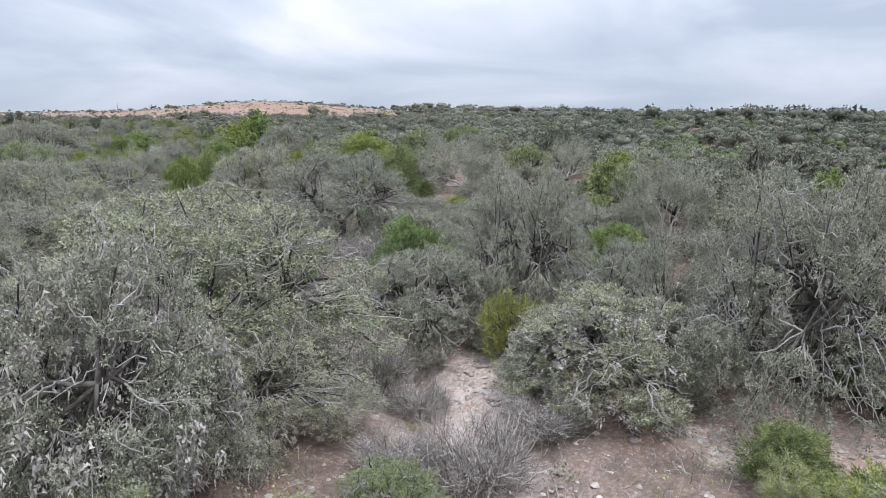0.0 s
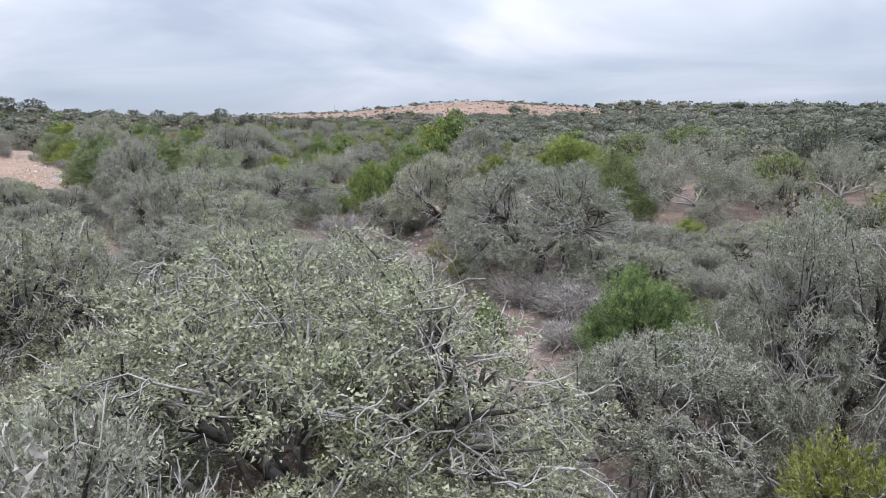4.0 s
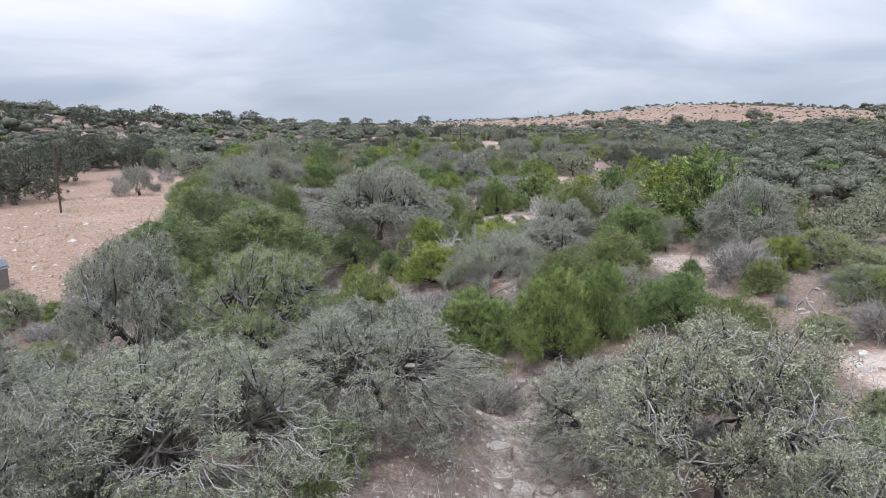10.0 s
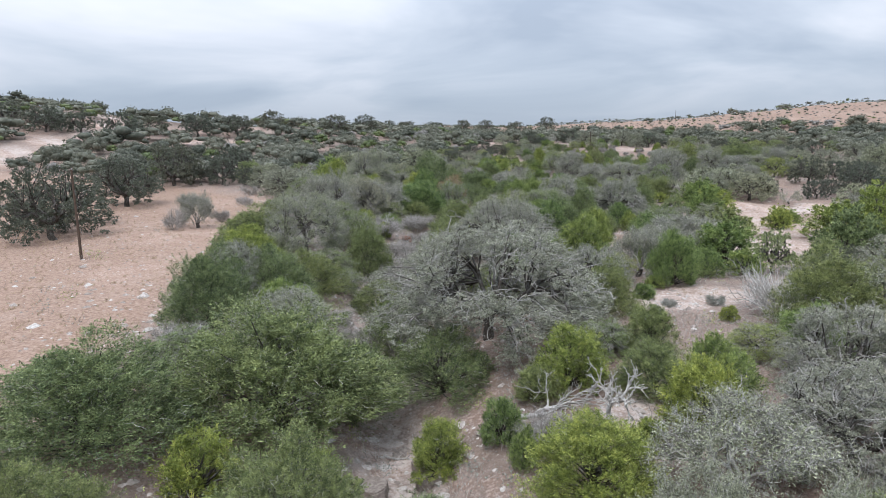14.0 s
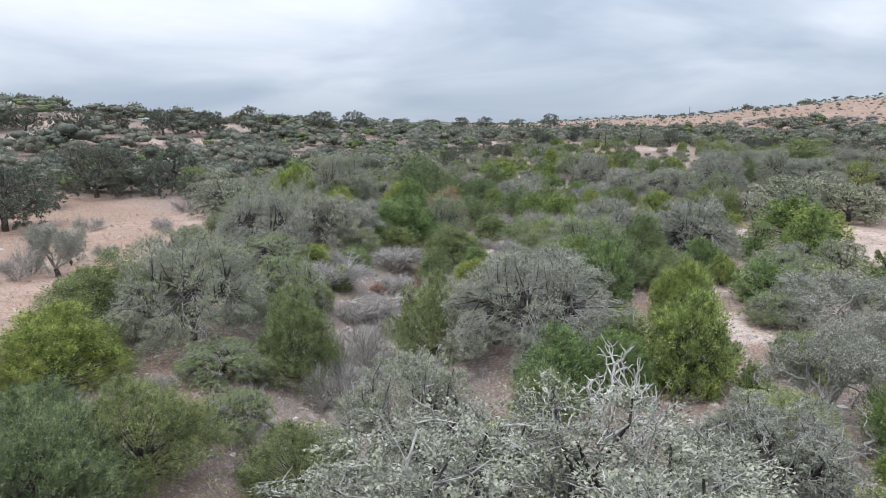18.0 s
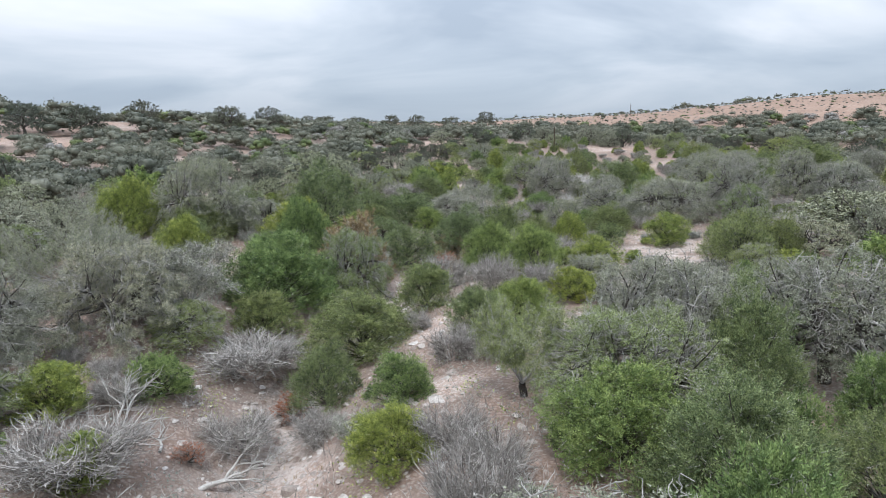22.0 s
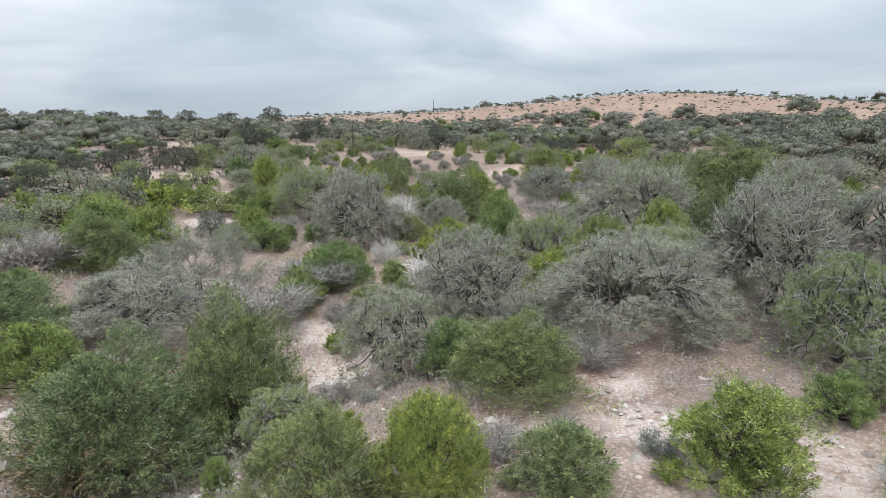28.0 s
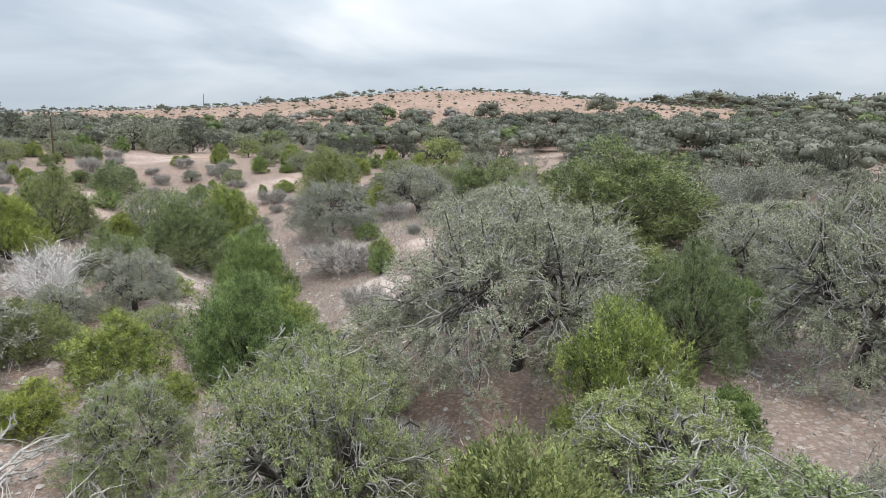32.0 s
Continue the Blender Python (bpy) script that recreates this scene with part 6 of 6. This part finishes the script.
def loose_stones(count, seed):
    r = np.random.default_rng(seed)
    x, y = r.uniform(-165, 35, count), r.uniform(8, 245, count)
    keep = (r.random(count) < stony(x, y) * view_side(x, y) * np.exp(-(creek_distance(x, y) / 28) ** 2) * (0.25 + 0.75 * (np.sin(x * 0.9 + 2 * np.sin(y * 0.6)) * np.sin(y * 0.8) > -0.2)))
    x, y = x[keep], y[keep]
    n = len(x)
    size = r.lognormal(-2.2, 0.5, n)
    base = np.array([[1, 0.1, 0], [0.35, 0.8, 0.05], [-0.7, 0.6, 0], [-0.95, -0.35, 0.05], [-0.1, -0.9, 0], [0.75, -0.65, 0], [0.25, 0.15, 0.75], [-0.35, -0.1, 0.65]])
    faces = np.array([[0, 1, 6], [1, 2, 6], [2, 7, 6], [2, 3, 7], [3, 4, 7], [4, 6, 7], [4, 5, 6], [5, 0, 6]])
    a = r.uniform(0, 6.283, n)
    v = base[None] * r.uniform(0.65, 1.3, (n, 8, 3)) * size[:, None, None]
    v = np.stack([v[..., 0] * np.cos(a)[:, None] - v[..., 1] * np.sin(a)[:, None], v[..., 0] * np.sin(a)[:, None] + v[..., 1] * np.cos(a)[:, None], v[..., 2] * 0.7], -1)
    v = v + np.stack([x, y, land(x, y) - 0.02], -1)[:, None]
    f = faces[None] + (np.arange(n) * 8)[:, None, None]
    tagged(new("loose_stones", raw_mesh("loose_stones", v.reshape(-1, 3), f.reshape(-1, 3), STONE)), "pale limestone rubble strewn over the ground", "stones", kind="stuff")


loose_stones(520000, 42)


def dry_grass(count, seed):
    r = np.random.default_rng(seed)
    x, y = r.uniform(-215, 35, count), r.uniform(8, 245, count)
    keep = r.random(count) < np.clip(turf_at(x, y) * 0.9 + blob(x, y, CLEARINGS) * 0.35 + 0.12, 0, 1) * view_side(x, y) * np.exp(-(creek_distance(x, y) / 70) ** 2)
    x, y = x[keep], y[keep]
    n, k = len(x), 7
    p = np.stack([x, y, land(x, y) - 0.03], -1)[:, None] + r.normal(0, 0.07, (n, k, 3)) * np.array([1, 1, 0])
    h = np.stack([r.normal(0, 0.5, (n, k)), r.normal(0, 0.5, (n, k)), np.ones((n, k))], -1)
    v, f = leaf_triangles(p.reshape(-1, 3), h.reshape(-1, 3), 0.26, 0.035, r)
    tagged(new("dry_grass", raw_mesh("dry_grass", v, f, GRASS)), "straw-coloured dry grass tufts", "grass", kind="stuff")


dry_grass(60000, 43)


# ---- rock ledges in the creek bed ----
def slab_mesh(seed, w, d, h):
    r = np.random.default_rng(seed)
    n = 9
    ring = [Vector((math.cos(k / n * 6.283) * w / 2 * r.uniform(0.8, 1.12), math.sin(k / n * 6.283) * d / 2 * r.uniform(0.75, 1.15), 0)) for k in range(n)]
    bm = bmesh.new()
    lo = [bm.verts.new(p * 1.06 + Vector((0, 0, -0.4))) for p in ring]
    hi = [bm.verts.new(p + Vector((0, 0, h + r.uniform(-0.03, 0.03)))) for p in ring]
    top = bm.faces.new(hi)
    for k in range(n):
        bm.faces.new((lo[k], lo[(k + 1) % n], hi[(k + 1) % n], hi[k]))
    bmesh.ops.bevel(bm, geom=list(top.edges), offset=0.06, segments=2, affect="EDGES")
    me = bpy.data.meshes.new("slab")
    bm.to_mesh(me)
    bm.free()
    me.materials.append(STONE)
    return me


SLABS = [slab_mesh(320 + k, 1.6, 1.2, 0.22) for k in range(4)]


def ledge(x, y, count, spread, seed):
    """Bare flat slabs of bedrock, stepped along the creek."""
    r = np.random.default_rng(seed)
    root = new("rock_ledge")
    root.matrix_world = pose(x, y, float(land(x, y)))
    for k in range(count):
        ob = new("slab", SLABS[k % 4])
        ob.parent = root
        px, py = x + r.normal(0, spread), y + r.normal(0, spread)
        s = r.uniform(0.5, 1.25)
        ob.matrix_world = pose(px, py, float(land(px, py)) + r.uniform(-0.04, 0.1), r.uniform(-4, 4), r.uniform(-4, 4), r.uniform(0, 360)) @ Matrix.Diagonal((s, s * r.uniform(0.7, 1.2), r.uniform(0.7, 1.4), 1))
    return tagged(root, "pale stepped limestone slabs in the dry creek bed", "rock", "rock ledges")


for k, (x, y, n, s) in enumerate(((-88, 117, 9, 1.5), (-87, 113.5, 7, 1.3), (-94, 126, 9, 1.8), (-90, 120, 7, 1.4), (-106, 143, 8, 1.5), (-113, 151.4, 8, 1.5), (-120, 182, 9, 1.8), (-120, 187, 9, 1.8), (-38, 94, 8, 1.3), (-121.8, 166.3, 8, 1.8), (-28, 70, 7, 1.6), (-56, 87, 6, 1.2))):
    ledge(x, y, n, s, 330 + k)


# ---- old masonry block and white boulders under the oaks ----
def masonry_block(x, y, turn):
    root = new("masonry_block")
    z = float(land(x, y))
    root.matrix_world = pose(x, y, z, 0, 0, turn)
    bm = bmesh.new()
    bmesh.ops.create_cube(bm, size=1.0)
    bmesh.ops.scale(bm, vec=(1.9, 1.5, 1.75), verts=bm.verts)
    bmesh.ops.translate(bm, vec=(0, 0, 0.6), verts=bm.verts)
    bmesh.ops.subdivide_edges(bm, edges=list(bm.edges), cuts=5, use_grid_fill=True)
    r = np.random.default_rng(5)
    for v in bm.verts:
        v.co += Vector(r.normal(0, 0.025, 3))
        if v.co.z > 1.3 and v.co.x < -0.6:
            v.co.z -= 0.22
    me = bpy.data.meshes.new("block_body")
    bm.to_mesh(me)
    bm.free()
    me.materials.append(STONE)
    body = new("body", me)
    body.parent = root
    for k, (px, py, s) in enumerate(((-0.3, 0.1, 0.5), (0.45, -0.25, 0.35), (0.1, 0.5, 0.4))):
        ob = new("loose_block", STONES[k])
        ob.parent = root
        ob.matrix_local = pose(px, py, 1.5, 0, 0, 40 * k) @ Matrix.Diagonal((s, s, s * 0.6, 1))
    return tagged(root, "weathered grey square masonry block under the oaks", "masonry")


masonry_block(-30.0, 55.4, 28)


def boulder(x, y, size, tall):
    ob = new("boulder", STONES[int(sr.integers(0, 6))])
    ob.matrix_world = pose(x, y, float(land(x, y)) + 0.1 * size, 6, -5, sr.uniform(0, 360)) @ Matrix.Diagonal((size, size, size * tall, 1))
    return tagged(ob, "white weathered limestone boulder in the brush", "boulder", "boulders")


for x, y, s, t in ((-31.0, 53.4, 1.0, 1.1), (-31.6, 53.9, 0.7, 1.0), (-28.8, 51.3, 1.3, 1.2), (-27.9, 50.6, 0.9, 1.0), (-29.6, 50.4, 0.8, 0.9), (-23.4, 38.0, 0.9, 0.9), (-24.6, 38.6, 0.6, 0.8)):
    boulder(x, y, s, t)


# ---- power poles ----
def plain(name, color, rough=0.7, metal=0.0, vary=0.25, scale=6.0):
    m, nodes, links, b = node_material(name, rough, 0.3)
    tex = nodes.new("ShaderNodeTexCoord")
    n = noise_node(nodes, links, scale, 5, tex.outputs["Object"], 0.65)
    r = ramp(nodes, ((0.3, tuple(c * (1 - vary) for c in color)), (0.7, tuple(min(1, c * (1 + vary)) for c in color))))
    links.new(n.outputs["Fac"], r.inputs[0])
    links.new(r.outputs[0], b.inputs["Base Color"])
    b.inputs["Metallic"].default_value = metal
    return m


POLE_WOOD = plain("tarred_pole_wood", (0.085, 0.06, 0.045), 0.9)
IRON = plain("weathered_iron", (0.16, 0.15, 0.145), 0.6, 0.6)
GLAZE = plain("grey_glazed_insulator", (0.42, 0.44, 0.45), 0.25)
WALL_BOARD = plain("grey_brown_shed_board", (0.20, 0.175, 0.165), 0.85)
ROOF_SHEET = plain("grey_blue_roofing", (0.26, 0.28, 0.31), 0.7)
RED_PLASTIC = plain("faded_red_plastic", (0.62, 0.06, 0.04), 0.5, 0.0, 0.12)


def solid(name, material, parts):
    """Boxes (centre, size) and cylinders (foot, top, radius) in one bevelled mesh."""
    bm = bmesh.new()
    for p in parts:
        if len(p) == 2:
            m = bmesh.ops.create_cube(bm, size=1.0)["verts"]
            bmesh.ops.scale(bm, vec=p[1], verts=m)
            bmesh.ops.translate(bm, vec=p[0], verts=m)
        else:
            a, b = Vector(p[0]), Vector(p[1])
            m = bmesh.ops.create_cone(bm, cap_ends=True, segments=12, radius1=p[2], radius2=p[3] if len(p) > 3 else p[2], depth=(b - a).length)["verts"]
            q = (b - a).to_track_quat("Z", "Y").to_matrix().to_4x4()
            bmesh.ops.transform(bm, matrix=Matrix.Translation((a + b) / 2) @ q, verts=m)
    bmesh.ops.bevel(bm, geom=[e for e in bm.edges if e.calc_face_angle(0) > 0.9], offset=0.008, segments=1, affect="EDGES")
    me = bpy.data.meshes.new(name)
    bm.to_mesh(me)
    bm.free()
    me.materials.append(material)
    return me


def power_pole():
    root = new("power_pole")
    part("pole", solid("pole", POLE_WOOD, [((0, 0, -0.8), (0, 0, 9.2), 0.15, 0.10)]), root)
    part("insulator", solid("insulator", GLAZE, [((0, 0, 9.2), (0, 0, 9.38), 0.045, 0.03)]), root, "grey glazed insulator on the pole top")
    part("bracket", solid("bracket", IRON, [((0.16, 0, 6.9), (0.12, 0.03, 0.5))]), root, "dark iron bracket")
    return tagged(root, "tarred wooden power pole standing in dry grass", "power pole", "power poles")


POLES = ((-106.8, 87.3), (-171.0, 281.0), (-235.0, 480.1))
first = power_pole()
first.matrix_world = pose(*POLES[0], float(land(*POLES[0])), 0, -1.2, 20)
for x, y in POLES[1:]:
    copy_thing(first, pose(x, y, float(land(x, y)), 0, 0.6, 35) @ Matrix.Diagonal((1, 1, 0.72, 1)))


# ---- shed, fence, red bucket ----
def shed(x, y, turn):
    root = new("shed")
    root.matrix_world = pose(x, y, float(land(x, y)), 0, 0, turn)
    w, d, h = 2.6, 3.4, 1.75
    boards = [((-w / 2 + 0.13 + 0.26 * k, s * d / 2, h / 2), (0.25, 0.05, h + 0.3)) for k in range(10) for s in (-1, 1)]
    for c, size in boards:
        part("board", solid("board", WALL_BOARD, [(c, size)]), root)
    for s in (-1, 1):
        part("side_wall", solid("side_wall", WALL_BOARD, [((s * w / 2, 0, h / 2), (0.05, d - 0.06, h + 0.3))]), root)
    for s in (-1, 1):
        lower, upper = new("lower_roof", solid("lower_roof", ROOF_SHEET, [((0, 0, 0), (0.75, d + 0.35, 0.05))])), new("upper_roof", solid("upper_roof", ROOF_SHEET, [((0, 0, 0), (1.12, d + 0.35, 0.05))]))
        for ob, px, pz, tilt in ((lower, 1.18, 2.02, 62), (upper, 0.5, 2.53, 22)):
            ob.parent = root
            ob.matrix_local = pose(s * px, 0, pz, 0, s * tilt, 0)
    part("gable", solid("gable", WALL_BOARD, [((0, -d / 2 + 0.06, 2.1), (2.0, 0.04, 0.6))]), root)
    part("gable", solid("gable", WALL_BOARD, [((0, d / 2 - 0.06, 2.1), (2.0, 0.04, 0.6))]), root)
    return tagged(root, "grey-brown board shed with a grey barn roof", "shed")


shed(-70.2, 64.2, 35)


def picket_fence():
    """The last leaning pickets of an old stake fence at the field's edge."""
    root = new("stake_fence")
    r = np.random.default_rng(17)
    root.matrix_world = pose(-128, 124, float(land(-128, 124)))
    stake = solid("stake", POLE_WOOD, [((0, 0, -0.25), (0, 0, 1.25), 0.05, 0.035)])
    for k in range(15):
        t = k / 14
        x, y = -122.5 - 12 * t, 118.6 + 11 * t
        ob = new("stake", stake)
        ob.parent = root
        ob.matrix_world = pose(x, y, float(land(x, y)), r.normal(0, 8), r.normal(6, 9), r.uniform(0, 360)) @ Matrix.Diagonal((1, 1, r.uniform(0.7, 1.15), 1))
    return tagged(root, "row of leaning weathered wooden stakes in pale ground", "fence")


picket_fence()


def bucket(x, y):
    root = new("bucket")
    root.matrix_world = pose(x, y, float(land(x, y)) + 0.16, 82, 0, 30)
    bm = bmesh.new()
    bmesh.ops.create_cone(bm, cap_ends=True, segments=20, radius1=0.15, radius2=0.19, depth=0.4)
    bmesh.ops.delete(bm, geom=[f for f in bm.faces if f.normal.z > 0.9], context="FACES")
    bmesh.ops.solidify(bm, geom=list(bm.faces), thickness=0.008)
    me = bpy.data.meshes.new("bucket_body")
    bm.to_mesh(me)
    bm.free()
    me.materials.append(RED_PLASTIC)
    part("body", me, root)
    arc = [(0.19 * math.cos(a), 0.12 * math.sin(a), 0.2 + 0.1 * math.sin(a)) for a in np.linspace(0, math.pi, 9)]
    part("handle", raw_mesh("bucket_handle", *tube(arc, [0.006] * 9, 5), IRON), root, "thin wire handle")
    return tagged(root, "faded red plastic bucket lying on stones", "bucket")


bucket(-65.9, 71.8)


# ---- yucca, fallen wood ----
YUCCA_LEAF = twig("stiff_grey_green_blade", ((0.0, (0.10, 0.13, 0.10)), (0.6, (0.19, 0.22, 0.18)), (1.0, (0.30, 0.31, 0.26))))


def yucca(x, y, s):
    r = np.random.default_rng(int(abs(x * 7)))
    root = new("yucca")
    root.matrix_world = pose(x, y, float(land(x, y)))
    n = 32
    a, e = r.uniform(0, 6.283, n), r.uniform(0.15, 1.35, n)
    h = np.stack([np.cos(a) * np.cos(e), np.sin(a) * np.cos(e), np.sin(e)], 1)
    for k in range(n):
        mid = h[k] * 0.42 * s + np.array([0, 0, 0.12])
        tip = h[k] * 0.85 * s + np.array([0, 0, 0.06])
        base = np.array([0, 0, 0.1])
        part("blade", raw_mesh("yucca_blade", *tube([base, mid, tip], [0.02, 0.022, 0.003], 3), YUCCA_LEAF), root)
    return tagged(root, "stiff grey-green yucca rosette on stony ground", "yucca", "yuccas")


yucca(-103.4, 176.5, 1.0)


def fallen_wood(x, y, length, turn, seed):
    r = np.random.default_rng(seed)
    root = new("fallen_branch")
    root.matrix_world = pose(x, y, float(land(x, y)) + 0.08, 0, 0, turn)
    main = wander(np.array([-length / 2, 0, 0]), np.array([length / 2, 0, 0.1]), 0.05 * length, r, 7)
    main[:, 2] = np.abs(main[:, 2]) * 0.5
    part("stem", raw_mesh("fallen_stem", *tube(main, np.linspace(0.07, 0.025, 7), 6), DEAD_BARK), root)
    for k in range(6):
        p = main[int(r.integers(1, 6))]
        q = p + np.array([r.uniform(0.1, 0.4), r.normal(0, 0.4), abs(r.normal(0, 0.22))]) * length * 0.5
        part("side_branch", raw_mesh("fallen_side", *tube(wander(p, q, 0.05, r, 5), np.linspace(0.03, 0.008, 5), 4), DEAD_BARK), root)
    return tagged(root, "bleached fallen branch lying on stony ground", "fallen branch", "fallen branches")


for k, (x, y, n, t) in enumerate(((-64.0, 120.3, 3.2, 10), (-65.5, 121.5, 2.4, 80), (-96.2, 210.1, 2.6, 20), (-97.0, 208.8, 2.0, 130), (-103.9, 125.3, 4.0, 60), (-102.6, 126.4, 3.0, 150), (-104.8, 124.0, 3.4, 95), (-117.8, 201.1, 4.2, 15), (-116.2, 200.2, 3.4, 70),
                                  (-118.6, 202.5, 3.0, 140), (-91.2, 119.0, 2.4, 40), (-95.0, 124.2, 2.8, 110), (-23.9, 66.2, 2.8, 75), (-58.0, 88.5, 2.2, 30), (-45.0, 92.6, 2.6, 160), (-113.6, 205.3, 2.8, 55))):
    fallen_wood(x, y, n, t, 360 + k)


def fallen_tree(x, y, length, turn, seed):
    """A whole dead tree that lies with its bare bleached crown spread on the ground."""
    r = np.random.default_rng(seed)
    root = new("fallen_tree")
    root.matrix_world = pose(x, y, float(land(x, y)) + 0.15, 0, 0, turn)
    sink = []
    branching(r, np.array([-length * 0.45, 0, 0.15]), unit(np.array([1.0, 0.0, 0.10])), length * 0.5, 0.13, 3, sink, 0.62, 4)
    for p, _, _ in sink:
        p[:, 2] = 0.05 + np.abs(p[:, 2]) * 0.75
    part("trunk", raw_mesh("fallen_trunk", *tube(sink[0][0], np.linspace(0.16, 0.09, 5), 8), DEAD_BARK), root)
    for p, q, d in sink[1:]:
        if d == 2:
            part("limb", raw_mesh("fallen_limb", *tube(p, q, 6), DEAD_BARK), root)
    part("branchwork", raw_mesh("fallen_branches", *join([tube(p, np.maximum(q, 0.011), 4) for p, q, d in sink if d < 2]), PALE_BRANCH), root, kind="stuff")
    return tagged(root, "bleached dead tree fallen among brush and pale stones", "fallen tree", "fallen trees")


for k, (x, y, n, t) in enumerate(((-118.0, 200.0, 7.5, 160), (-116.0, 202.5, 6.0, 40), (-121.5, 205.0, 5.5, 100), (-113.5, 206.5, 4.5, 10), (-102.5, 124.6, 6.5, 150), (-99.0, 127.5, 5.0, 70), (-97.0, 121.5, 4.5, 20), (-52.0, 92.5, 4.5, 60))):
    fallen_tree(x, y, n, t, 420 + k)


def dead_stub(x, y, height):
    """A barkless pale trunk leaning over the creek bed."""
    root = new("dead_tree_stub")
    root.matrix_world = pose(x, y, float(land(x, y)), 4, -7, 0)
    r = np.random.default_rng(77)
    p = wander(np.array([0, 0, -0.4]), np.array([0.05, 0.1, height]), 0.03, r, 7)
    part("trunk", raw_mesh("stub_trunk", *tube(p, np.linspace(0.13, 0.06, 7), 8), DEAD_BARK), root)
    for k in (3, 5):
        part("broken_limb", raw_mesh("stub_limb", *tube(wander(p[k], p[k] + np.array([0.3, 0.15, 0.22]), 0.02, r, 4), np.linspace(0.04, 0.015, 4), 5), DEAD_BARK), root)
    return tagged(root, "bleached broken trunk leaning over the dry creek", "dead trunk")


dead_stub(-24.2, 66.3, 2.3)
